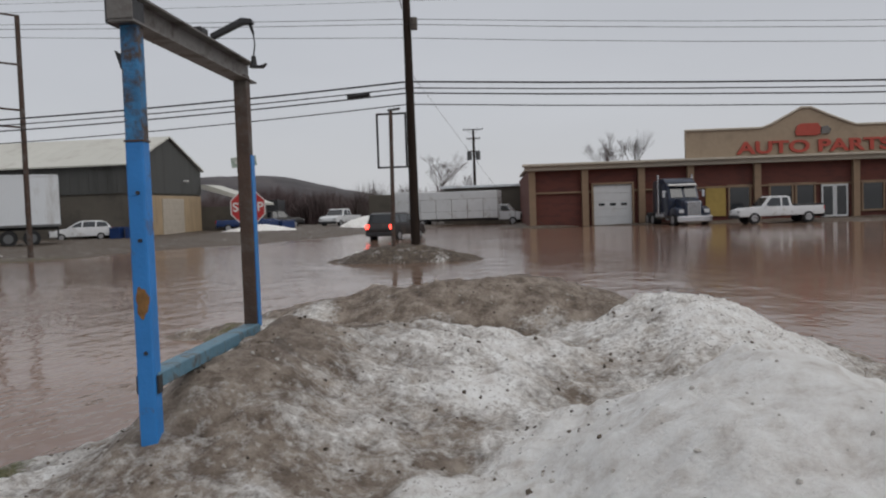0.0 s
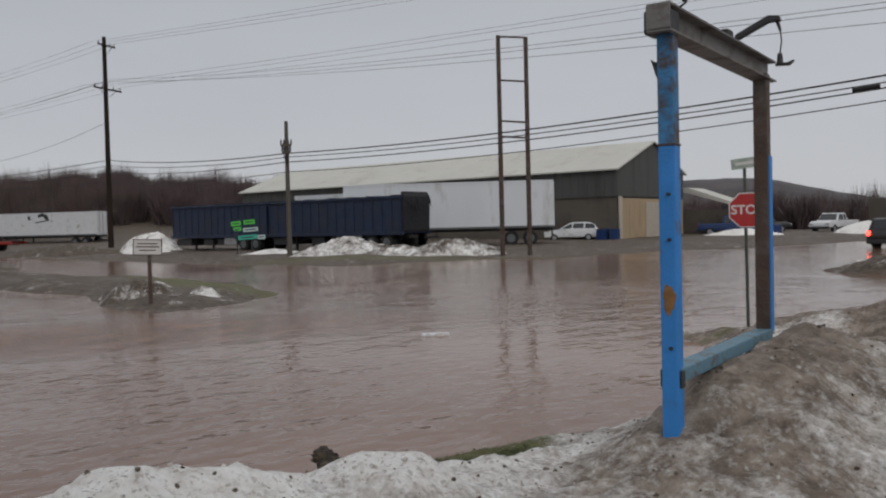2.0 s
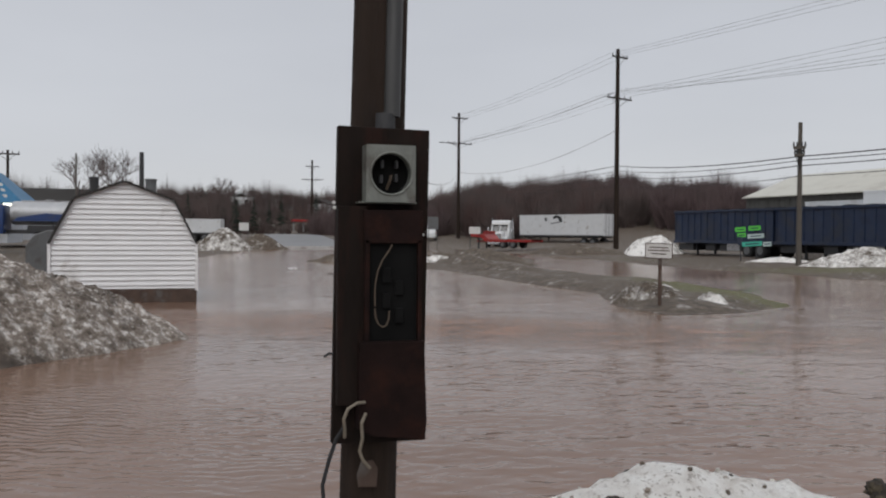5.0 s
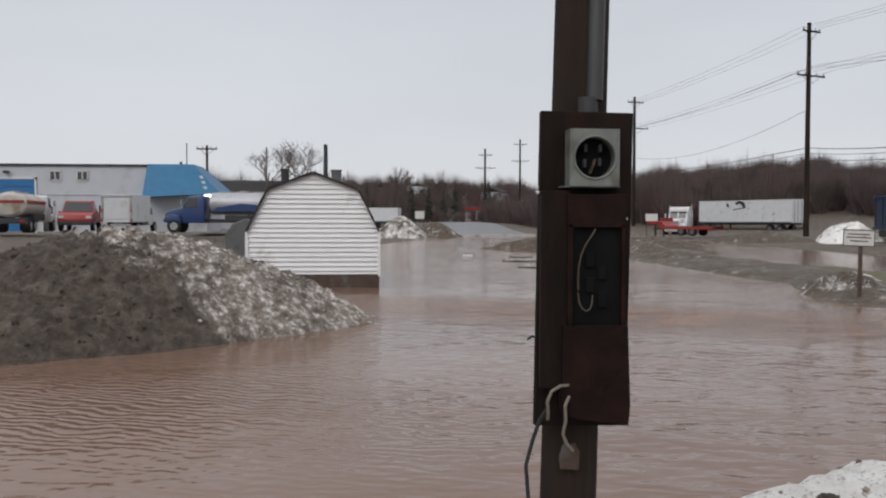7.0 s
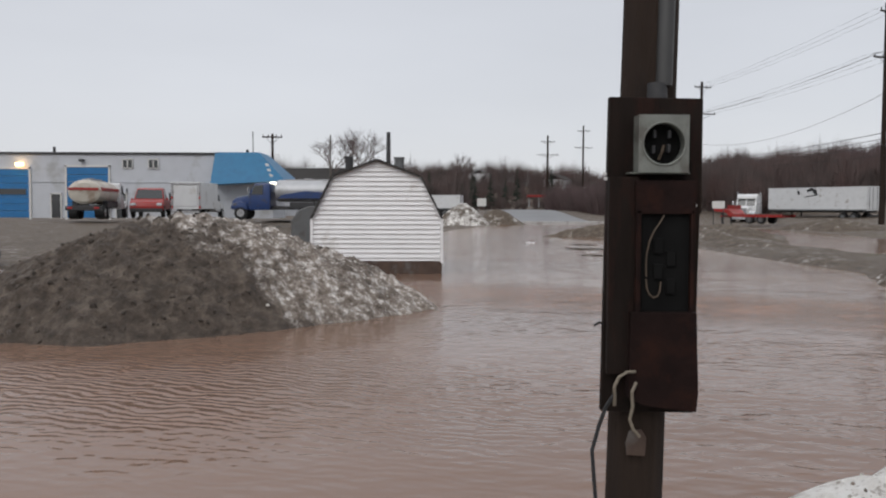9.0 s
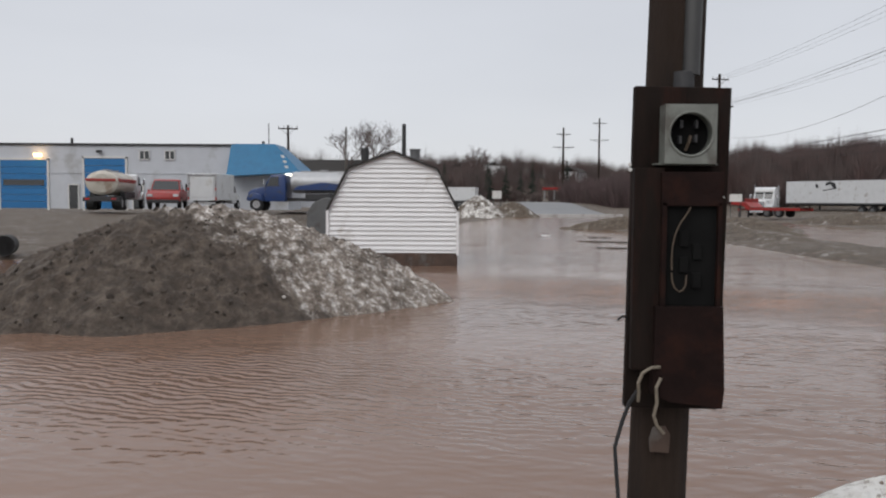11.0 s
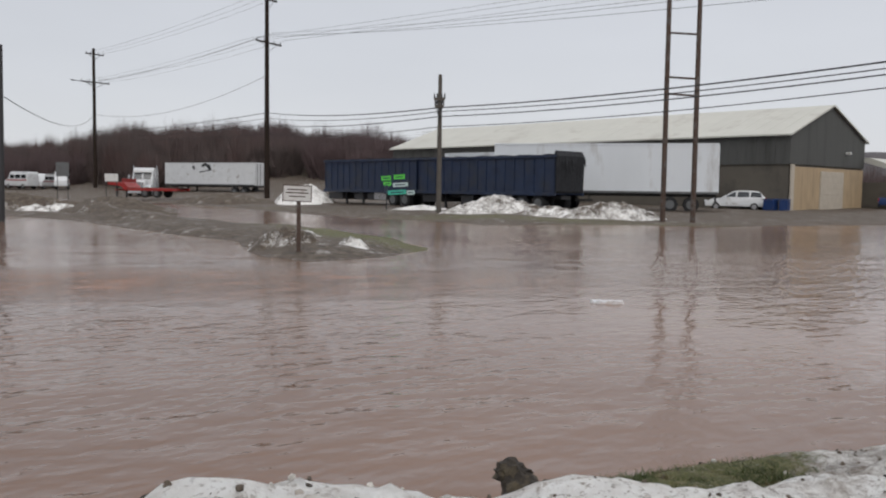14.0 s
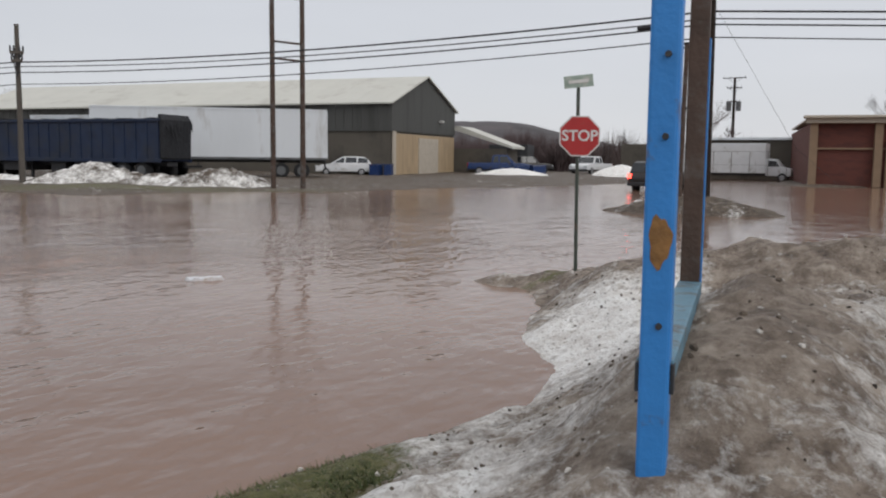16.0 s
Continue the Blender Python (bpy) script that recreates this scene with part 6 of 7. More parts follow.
def open_trailer(m, label, L, tarp):
    """A high-sided dump trailer, nose along local x."""
    s = thing("dump_trailer", m, label, "trailer", "blue dump trailers")
    W, z0, H = 2.6, 1.05, 3.25
    b = BM()
    for sy in (-1, 1):
        box(b, (L / 2, sy * (W / 2 - 0.04), (z0 + H) / 2), (L, 0.08, H - z0), bevel=0.01)
    box(b, (0.04, 0, (z0 + H) / 2), (0.08, W, H - z0), bevel=0.01)
    box(b, (L - 0.04, 0, (z0 + H) / 2), (0.08, W, H - z0), bevel=0.01)
    box(b, (L / 2, 0, z0 + 0.06), (L, W, 0.12))
    part("body", b, M_navy, s, "navy blue ribbed steel sides")
    for sy in (-1, 1):
        b = BM()
        for k in range(int(L / 0.75) + 1):
            box(b, (0.1 + k * (L - 0.2) / int(L / 0.75), sy * (W / 2 + 0.02), (z0 + H) / 2), (0.10, 0.05, H - z0), bevel=0.01)
        box(b, (L / 2, sy * (W / 2 + 0.04), H + 0.03), (L + 0.1, 0.16, 0.16), bevel=0.02)
        box(b, (L / 2, sy * (W / 2 + 0.04), z0), (L + 0.1, 0.14, 0.2), bevel=0.02)
        part("side_ribs", b, M_navy, s)
    b = BM()
    n = 24
    for k in range(n):
        x = (k + 0.5) * L / n
        box(b, (x, 0, H + 0.06 + 0.05 * math.sin(k * 1.7)), (L / n, W - 0.1, 0.12), 0, 0, 4 * math.sin(k * 2.3))
    part("load_cover", b, M_black, s, "dark sagging tarpaulin")
    if tarp:
        b = BM()
        prism(b, [(-0.12, 2.4), (-0.15, 3.3), (0.05, 3.62), (0.15, 3.3), (0.0, 1.1), (-0.08, 1.2)], -W / 2, W / 2, bevel=0.03)
        part("tail_gate", b, M_black, s, "ragged black tailgate and tarp roll")
        for k in range(9):
            b = BM()
            rod(b, (-0.1, -W / 2 + 0.3 * k, 3.2 - 0.2 * (k % 2)), (-0.3 + 0.2 * math.sin(k * 0.9), -W / 2 + 0.3 * k + 0.1, 2.2 + 0.5 * math.cos(k * 1.8)), 0.08, 0.02, 6)
            part("tarp_strip", b, M_black, s)
    b = BM()
    box(b, (L / 2, 0, 0.85), (L - 0.4, 0.9, 0.22))
    for x, w in ((L * 0.45, 1.6), (L * 0.62, 1.1), (L - 1.2, 1.8)):
        box(b, (x, 0, 0.66), (w, 2.3, 0.5), bevel=0.03)
    part("chassis", b, M_dark, s)
    for x in (1.3, 2.6):
        for sy in (-1, 1):
            wheel(s, x, sy * (W / 2), 0.5, 0.5, sy, M_greypaint)
    b = BM()
    box(b, (4.0, W / 2, 0.75), (1.3, 0.05, 0.6), bevel=0.01)
    part("mud_flap", b, M_wheel, s, "pale mud guard")
    for sy in (-1, 1):
        b = BM()
        box(b, (L - 2.2, sy * 0.8, 0.5), (0.14, 0.14, 1.1))
        part("landing_leg", b, M_dark, s)
    return s


open_trailer(pose(-35.9, 38.55, 0.3, 0, 0, 185), "long navy blue dump trailer parked beside the road", 11.9, True)
open_trailer(pose(-47.9, 37.5, 0.3, 0, 0, 184.5), "navy blue dump trailer coupled in line with another", 10.8, False)

# sign boards in front of the trailers
sb = thing("roadside_sign_boards", pose(-43.6, 31.6, 0.25, 0, 0, 52) @ Matrix.Diagonal((0.8, 0.8, 0.86, 1)), "cluster of bright green and pale roadside sign boards", "sign boards")
for x, z, w, h, mt in ((-0.95, 2.25, 0.75, 0.32, M_green), (0.05, 2.35, 0.85, 0.32, M_green), (-0.85, 1.85, 0.6, 0.3, M_green), (0.15, 1.80, 1.15, 0.30, M_greenw), (-0.1, 1.25, 1.4, 0.32, M_teal), (-0.95, 1.45, 0.35, 0.6, M_navy), (0.95, 1.25, 0.6, 0.3, M_greenw)):
    b = BM()
    box(b, (x, 0.02 * z, z), (w, 0.04, h), 0, 0, -4, bevel=0.006)
    bd = part("sign_board", b, mt, sb)
    b = BM()
    box(b, (x, 0.02 * z - 0.024, z), (w * 0.7, 0.004, h * 0.25), 0, 0, -4)
    part("text_bar", b, M_navy, bd)
for x in (-0.9, 0.2):
    b = BM()
    box(b, (x, 0.08, 1.2), (0.09, 0.06, 2.5))
    part("post", b, M_dark, sb)


def cube_van(m, label, L, H, W=2.3, cabcol=None, name="box_truck"):
    """A box truck: local x forward, the box behind the cab."""
    s = thing(name, m, label, "truck")
    b = BM()
    box(b, (-L / 2, 0, (0.75 + H) / 2), (L, W, H - 0.75), bevel=0.05)
    part("cargo_box", b, M_white, s, "white cargo box")
    b = BM()
    box(b, (-L - 0.02, 0, (0.95 + H - 0.25) / 2), (0.05, W - 0.55, H - 1.2), bevel=0.02)
    d = part("rear_door", b, M_door, s)
    for k in range(6):
        b = BM()
        box(b, (-L - 0.055, 0, 1.05 + k * (H - 1.4) / 6 + 0.12), (0.02, W - 0.6, (H - 1.4) / 6 - 0.03))
        part("door_panel", b, M_door, d)
    b = BM()
    for sy in (-1, 1):
        box(b, (-L - 0.03, sy * (W / 2 - 0.12), (0.8 + H) / 2), (0.06, 0.16, H - 0.85), bevel=0.015)
    box(b, (-L - 0.03, 0, H - 0.12), (0.06, W - 0.1, 0.18), bevel=0.015)
    box(b, (-L - 0.15, 0, 0.55), (0.3, W - 0.2, 0.16), bevel=0.02)
    part("rear_frame", b, M_wheel, s)
    for sy in (-1, 1):
        for z in (0.9, 1.6):
            b = BM()
            box(b, (-L - 0.07, sy * (W / 2 - 0.12), z), (0.03, 0.12, 0.2), bevel=0.01)
            part("tail_light", b, M_redlens, s)
    b = BM()
    prism(b, [(0.0, 0.55), (0.0, 2.05), (0.85, 2.05), (1.35, 1.35), (2.05, 1.2), (2.2, 1.0), (2.2, 0.5)], -0.98, 0.98, bevel=0.07, inset=0.06)
    cab = part("cab", b, cabcol or M_white, s, smooth=True)
    for sy in (-1, 1):
        b = BM()
        y = sy * 0.955
        prism(b, [(0.25, 1.38), (0.25, 1.9), (0.85, 1.9), (1.2, 1.38)], y - 0.012, y + 0.012)
        part("side_window", b, M_glass, cab)
        for x in (1.45, -L + 1.3):
            wheel(s, x, sy * (W / 2 - 0.06), 0.40, 0.3, sy)
    b = BM()
    box(b, (-L / 2, 0, 0.62), (L, 0.9, 0.2))
    part("chassis", b, M_dark, s)
    return s


cube_van(pose(-8.6, 84.6, -0.1, 0, 0, -4), "white box truck parked behind a wire fence", 9.0, 3.45, cabcol=M_white)
cube_van(pose(-67.0, -19.0, 0.88, 0, 0, 178), "white delivery box truck seen from behind at the depot", 4.2, 2.75)


def tank_truck(m, label, paint, tankmat, L, stripe, tz=2.15, r=1.1):
    s = thing("tank_truck", m, label, "truck")
    b = BM()
    n = 26
    rings = []
    for x, f in ((-L, 0.0), (-L - 0.05, 0.75), (-L + 0.12, 0.98), (-L + 0.3, 1.0), (-0.3, 1.0), (-0.1, 0.95), (0.0, 0.6)):
        rings.append([b.verts.new((x, r * 1.1 * f * math.cos(2 * math.pi * k / n), tz + r * 0.85 * f * math.sin(2 * math.pi * k / n))) for k in range(n)] if f else None)
    for A, B in zip(rings[1:], rings[2:]):
        for k in range(n):
            b.faces.new((A[k], A[(k + 1) % n], B[(k + 1) % n], B[k]))
    b.faces.new(rings[1][::-1])
    b.faces.new(rings[-1])
    bmesh.ops.recalc_face_normals(b, faces=b.faces)
    tk = part("tank", b, tankmat, s, smooth=True)
    b = BM()
    if stripe:
        for k in range(n):
            a0, a1 = 2 * math.pi * k / n, 2 * math.pi * (k + 1) / n
            if abs(math.sin((a0 + a1) / 2)) < 0.30:
                y0, z0_ = r * 1.115 * math.cos(a0), tz + 0.2 + r * 0.5 * math.sin(a0)
                y1, z1_ = r * 1.115 * math.cos(a1), tz + 0.2 + r * 0.5 * math.sin(a1)
                rod(b, (-L + 0.35, y0, (z0_ + z1_) / 2), (-0.4, y1, (z0_ + z1_) / 2), 0.07, n=5)
        box(b, (-L - 0.07, 0, tz + 0.2), (0.05, 1.9, 0.18), bevel=0.01)
        part("stripe", b, M_truckred, tk, "red stripe")
    else:
        for sy in (-1, 1):
            prism(b, [(-L + 0.3, tz - 0.55), (-L + 0.3, tz - 0.05), (-L * 0.6, tz - 0.15), (-L * 0.35, tz - 0.02), (-0.6, tz - 0.3), (-0.3, tz - 0.55)], sy * r * 1.05, sy * r * 1.14)
        bmesh.ops.recalc_face_normals(b, faces=b.faces)
        part("wave_band", b, M_truckblue, tk, "blue wave-shaped band")
    b = BM()
    box(b, (-L / 2, 0, tz + r * 0.86), (L * 0.8, 0.5, 0.08), bevel=0.01)
    for x in (-L * 0.7, -L * 0.35):
        rod(b, (x, 0, tz + r * 0.8), (x, 0, tz + r * 0.98), 0.3, n=14)
    part("hatch_walkway", b, M_wheel, s)
    b = BM()
    box(b, (-L / 2 + 0.6, 0, 0.85), (L + 1.5, 0.9, 0.25))
    for sy in (-1, 1):
        box(b, (-L / 2 + 0.3, sy * 1.0, 1.05), (L * 0.55, 0.35, 0.45), bevel=0.03)
    box(b, (-L - 0.15, 0, 0.75), (0.25, 2.3, 0.3), bevel=0.03)
    part("chassis", b, M_dark, s)
    b = BM()
    prism(b, [(0.25, 0.7), (0.25, 2.55), (0.55, 2.65), (1.35, 2.6), (1.75, 1.85), (1.75, 0.7)], -1.1, 1.1, bevel=0.08, inset=0.06)
    cab = part("cab", b, paint, s, smooth=True)
    b = BM()
    prism(b, [(1.7, 0.75), (1.7, 1.8), (2.7, 1.6), (3.05, 1.35), (3.1, 0.7)], -0.85, 0.85, bevel=0.12)
    part("hood", b, paint, s, smooth=True)
    for sy in (-1, 1):
        b = BM()
        prism(b, [(0.75, 1.8), (0.75, 2.45), (1.35, 2.45), (1.6, 1.8)], sy * 1.08 - 0.02, sy * 1.08 + 0.02)
        part("side_window", b, M_glass, cab)
        b = BM()
        prism(b, [(1.8, 0.75), (2.0, 1.2), (2.5, 1.3), (2.95, 1.15), (3.1, 0.8)], sy * 0.85, sy * 1.15, bevel=0.04)
        bmesh.ops.recalc_face_normals(b, faces=b.faces)
        part("fender", b, paint, s, smooth=True)
        b = BM()
        box(b, (3.08, sy * 0.75, 1.0), (0.08, 0.3, 0.2), bevel=0.03)
        part("headlight", b, M_lamp, s)
        b = BM()
        box(b, (1.75, sy * 1.3, 2.1), (0.06, 0.16, 0.4), bevel=0.02)
        part("mirror", b, M_chrome, s)
        b = BM()
        box(b, (-L - 0.29, sy * 0.85, 0.78), (0.03, 0.3, 0.12), bevel=0.01)
        part("tail_light", b, M_redlens, s)
        wheel(s, 2.35, sy * 1.15, 0.48, 0.3, sy)
        for x in (-L + 1.0, -L + 2.25):
            wheel(s, x, sy * 1.15, 0.48, 0.55, sy)
    b = BM()
    v = [b.verts.new(p) for p in ((1.72, -0.9, 1.9), (1.72, 0.9, 1.9), (1.44, 0.85, 2.5), (1.44, -0.85, 2.5))]
    w = [b.verts.new((q.co.x - 0.05, q.co.y, q.co.z)) for q in v]
    b.faces.new(v)
    for i in range(4):
        b.faces.new((v[i], v[(i + 1) % 4], w[(i + 1) % 4], w[i]))
    bmesh.ops.recalc_face_normals(b, faces=b.faces)
    part("windscreen", b, M_glass, cab)
    return s


tank_truck(pose(-63.4, -25.4, 0.93, 0, 0, 190), "cream tank truck with a red stripe, seen from behind", M_white, M_tank, 6.5, True, 1.85, 0.98)
tank_truck(pose(-61.5, -12.2, 0.90, 0, 0, 268), "blue tank truck with a bright steel tank", M_truckblue, M_steeltank, 6.6, False, 2.08, 0.92)
car("pickup_truck", pose(-64.6, -22.3, 0.95, 0, 0, 12) @ Matrix.Diagonal((1.2, 1.2, 1.25, 1)), "red pickup truck parked at the depot", paint=M_truckred, category="pickup", **PICK)


def red_lowboy():
    """A low flatbed trailer; local x runs from the tail to the raised neck."""
    s = thing("flatbed_trailer", pose(-80.2, 32.7, 0.36, 0, 0, 219), "low red flatbed trailer with a raised gooseneck", "trailer")
    L = 7.3
    b = BM()
    for sy in (-1, 1):
        box(b, (L * 0.36, sy * 1.15, 0.78), (L * 0.72, 0.16, 0.26), bevel=0.02)
    for k in range(9):
        box(b, (0.3 + k * 0.78, 0, 0.72), (0.12, 2.2, 0.16))
    part("frame", b, M_truckred, s, "red painted steel side beams")
    b = BM()
    for k in range(6):
        box(b, (L * 0.36, -0.98 + k * 0.39, 0.93), (L * 0.72, 0.36, 0.05), bevel=0.006)
    part("deck", b, M_rust, s, "worn plank deck")
    b = BM()
    prism(b, [(L * 0.70, 0.66), (L * 0.70, 0.92), (L * 0.78, 1.42), (L, 1.46), (L + 0.1, 1.2), (L * 0.82, 1.08), (L * 0.75, 0.66)], -1.15, 1.15, bevel=0.03)
    part("gooseneck", b, M_truckred, s, "raised red neck")
    b = BM()
    box(b, (L * 0.79, 0, 1.62), (0.12, 2.3, 0.36), bevel=0.02)
    part("headboard", b, M_truckred, s)
    for x in (2.2, 3.4):
        for sy in (-1, 1):
            wheel(s, x, sy * 1.2, 0.42, 0.4, sy, M_greypaint)
    for sy in (-1, 1):
        b = BM()
        box(b, (L * 0.90, sy * 0.8, 0.55), (0.14, 0.14, 1.2), bevel=0.01)
        part("landing_leg", b, M_dark, s)
        b = BM()
        box(b, (-0.03, sy * 0.9, 0.78), (0.06, 0.25, 0.12), bevel=0.01)
        part("tail_light", b, M_redlens, s)


red_lowboy()
semi_tractor(pose(-96.2, 34.6, 0.30, 0, 0, 330) @ Matrix.Diagonal((1, 1, 0.93, 1)), "white highway tractor with red trim behind the flatbed", M_white)


def van(m, label, paint=None):
    s = thing("panel_van", m, label, "van")
    b = BM()
    prism(b, [(-2.6, 0.4), (-2.65, 2.1), (-2.5, 2.35), (0.9, 2.4), (1.3, 2.2), (1.75, 1.45), (2.55, 1.2), (2.65, 0.45)], -1.0, 1.0, bevel=0.07, inset=0.08)
    part("body", b, paint or M_white, s, smooth=True)
    for sy in (-1, 1):
        for x0, x1 in ((-2.3, -1.2), (-1.0, 0.1), (0.3, 1.3)):
            b = BM()
            y = sy * 0.95
            prism(b, [(x0, 1.45), (x0, 1.95), (x1 - 0.1, 1.95), (x1, 1.45)], y - 0.03, y + 0.03)
            part("side_window", b, M_glass, s)
        b = BM()
        box(b, (-0.2, sy * 1.0, 1.2), (4.6, 0.03, 0.16))
        part("stripe", b, M_truckred, s)
        for x in (-1.6, 1.75):
            wheel(s, x, sy * 1.0, 0.36, 0.25, sy)
    return s


van(pose(-124.0, 28.2, 0.85, 0, 0, 205) @ Matrix.Diagonal((0.85, 0.9, 0.95, 1)), "white van with a red stripe parked far off")
van(pose(-124.5, 31.0, 0.85, 0, 0, 320) @ Matrix.Diagonal((0.8, 0.85, 0.85, 1)), "white van parked near the roadside signs")
van(pose(-120.0, 32.2, 0.85, 0, 0, 342) @ Matrix.Diagonal((0.8, 0.85, 0.95, 1)), "white van with red stripe beyond the snow")


# ---- heaps of snow and gravel, islands ----
for a in ((-35.2, 32.3, 3.3, 1.5, 42, 0.98, 0.46, 0.18, 11.0), (-32.4, 33.4, 2.4, 1.2, 42, 0.60, 0.40, 0.15, 12.0), (-29.6, 34.8, 2.9, 1.4, 48, 0.90, 0.42, 0.12, 13.0), (-41.5, 32.0, 2.4, 0.8, 30, 0.35, 0.7, 0.2, 14.0)):
    heap("snow_mound", *a[:7], "ploughed heap of grey-white snow on the verge", a[7], a[8], "snow mound", 0.22, 0.7)
heap("snow_mound", -60.5, 34.6, 2.8, 1.8, 20, 1.5, 0.6, "pale rounded snow heap behind the tall pole", 0.25, 15.0, "snow mound", 0.12, 0.9)
heap("snow_mound", -57.0, 32.3, 2.0, 1.2, 20, 0.8, 0.78, "small ragged snow heap behind the tall pole", 0.2, 16.0, "snow mound", 0.16, 0.9)
heap("snow_mound", -26.5, 66.5, 3.6, 1.4, 10, 0.75, 0.95, "low drift of clean white snow", 0.15, 17.0, "snow mound", 0.05, 0.8)
heap("snow_mound", -19.5, 74.5, 3.0, 1.5, 10, 1.1, 0.9, "white snow heap beside the flooded street", 0.1, 18.0, "snow mound", 0.07, 0.8)
heap("snow_mound", -88.0, 2.0, 2.5, 1.9, 90, 1.9, 0.4, "large grey snow heap at the roadside", 0.3, 19.0, "snow mound", 0.10, 0.75)
heap("gravel_mound", -93.0, 6.0, 2.4, 1.6, 90, 1.3, 0.1, "brown earth mound at the roadside", 0.3, 20.0, "mound", 0.08, 0.8)
for a in ((-52.5, 11.6, 5.0, 1.6, 78, 0.95, 0.06, 21.0), (-50.0, 16.5, 4.6, 1.6, 20, 0.85, 0.06, 22.0), (-43.0, 13.4, 4.4, 1.2, 5, 0.65, 0.05, 23.0), (-36.0, 13.0, 5.0, 1.0, 8, 0.45, 0.06, 24.0), (-67.0, 31.0, 7.0, 1.6, 15, 0.9, 0.1, 25.0), (-28.0, 12.2, 5.0, 1.0, 0, 0.25, 0.08, 35.0)):
    heap("gravel_mound", *a[:7], "long dark berm of ploughed gravel between the roads", 0.0, a[7], "mound", 0.10, 0.8)
for a in ((-18.2, 11.9, 0.55, 0.35, 10, 0.28, 0.5, 26.0), (-21.6, 12.6, 0.7, 0.4, 20, 0.26, 0.5, 27.0), (-19.4, 10.9, 1.0, 0.7, 40, 0.5, 0.2, 28.0), (-49.0, 13.5, 1.4, 0.6, 60, 0.4, 0.5, 29.0), (-46.5, 11.6, 1.6, 0.6, 30, 0.4, 0.5, 30.0), (-20.8, 11.3, 0.9, 0.5, 10, 0.32, 0.3, 31.0)):
    heap("snow_lump", *a[:7], "small dirty lump of snow on the verge", 0.08, a[7], "snow lump", 0.22, 0.8, None, 40)


def clod(x, y, z, r, seed, mt, label, name="dirt_clod"):
    b = BM()
    bmesh.ops.create_icosphere(b, subdivisions=3, radius=r)
    for v in b.verts:
        f = noise.fractal(v.co * (3.0 / r) + Vector((seed, 0, 0)), 0.9, 2.0, 4)
        v.co *= 1 + 0.42 * f
        v.co.z *= 0.8
    return solid(name, b, mt, label, "clod", "", "", pose(x, y, z), True)


M_clod = mat("dark_frozen_soil", (0.04, 0.032, 0.025), 0.95, var=0.5, scale=12, dirt=(0.10, 0.08, 0.05), dirt_amt=0.4, dirt_scale=10, bump=0.6, bump_scale=30)


def bank_z(x, y):
    return float(bank_height(np.array([[x]]), np.array([[y]]))[0, 0])


# ---- debris afloat ----
def floater(name, x, y, L, W, rz, mt, label, seed):
    b = BM()
    n = 18
    rim = [(L * (1 + 0.25 * noise.noise((math.cos(6.28 * k / n) + seed, math.sin(6.28 * k / n), seed))) * math.cos(6.28 * k / n) / 2, W * (1 + 0.5 * noise.noise((seed, math.cos(6.28 * k / n), math.sin(6.28 * k / n)))) * math.sin(6.28 * k / n) / 2) for k in range(n)]
    lo = [b.verts.new((x_, y_, -0.03)) for x_, y_ in rim]
    hi = [b.verts.new((x_ * 0.9, y_ * 0.9, 0.03 + 0.02 * math.sin(k * 2.2))) for k, (x_, y_) in enumerate(rim)]
    b.faces.new(hi)
    for k in range(n):
        b.faces.new((lo[k], lo[(k + 1) % n], hi[(k + 1) % n], hi[k]))
    bmesh.ops.recalc_face_normals(b, faces=b.faces)
    return solid(name, b, mt, label, "debris", "", "", pose(x, y, 0, 0, 0, rz))


M_ice = mat("floating_ice", (0.72, 0.73, 0.75), 0.5, var=0.2, scale=6, dirt=(0.4, 0.33, 0.28), dirt_amt=0.3, dirt_scale=4, bump=0.3)
M_wood = mat("wet_driftwood", (0.05, 0.04, 0.032), 0.8, var=0.4, scale=8, bump=0.4)
floater("ice_floe", -8.75, 10.05, 0.50, 0.22, 40, M_ice, "thin white floe of ice drifting on the flood", 1.0)
floater("ice_floe", -43.0, 4.2, 0.5, 0.3, 80, M_ice, "small white floe of ice on the water", 4.0)
floater("drift_board", -41.0, 6.6, 1.3, 0.35, 60, M_wood, "dark waterlogged board afloat", 5.0)
floater("drift_board", -36.5, 6.2, 2.6, 0.5, 70, M_wood, "long dark plank awash in the flood", 6.0)
floater("drift_board", -31.5, 5.9, 2.2, 0.3, 75, M_wood, "thin dark board awash in the flood", 8.0)

# black culvert pipe on the depot yard
cp = thing("culvert_pipe", pose(-23.9, -13.3, 0.1, 0, 0, 20) @ Matrix.Diagonal((0.7, 0.7, 0.7, 1)), "short black plastic culvert pipe lying on wet asphalt", "pipe")
b = BM()
n = 24
for r0, r1, flip in ((0.42, 0.42, False), (0.36, 0.36, True)):
    rod(b, (-0.6, 0, 0.42), (0.6, 0, 0.42), r0, r1, n, caps=False)
ed = [e for e in b.edges if len(e.link_faces) == 1]
bmesh.ops.bridge_loops(b, edges=[e for e in ed if e.verts[0].co.x < 0])
bmesh.ops.bridge_loops(b, edges=[e for e in b.edges if len(e.link_faces) == 1])
bmesh.ops.recalc_face_normals(b, faces=b.faces)
part("pipe_wall", b, M_rubber, cp, smooth=True)

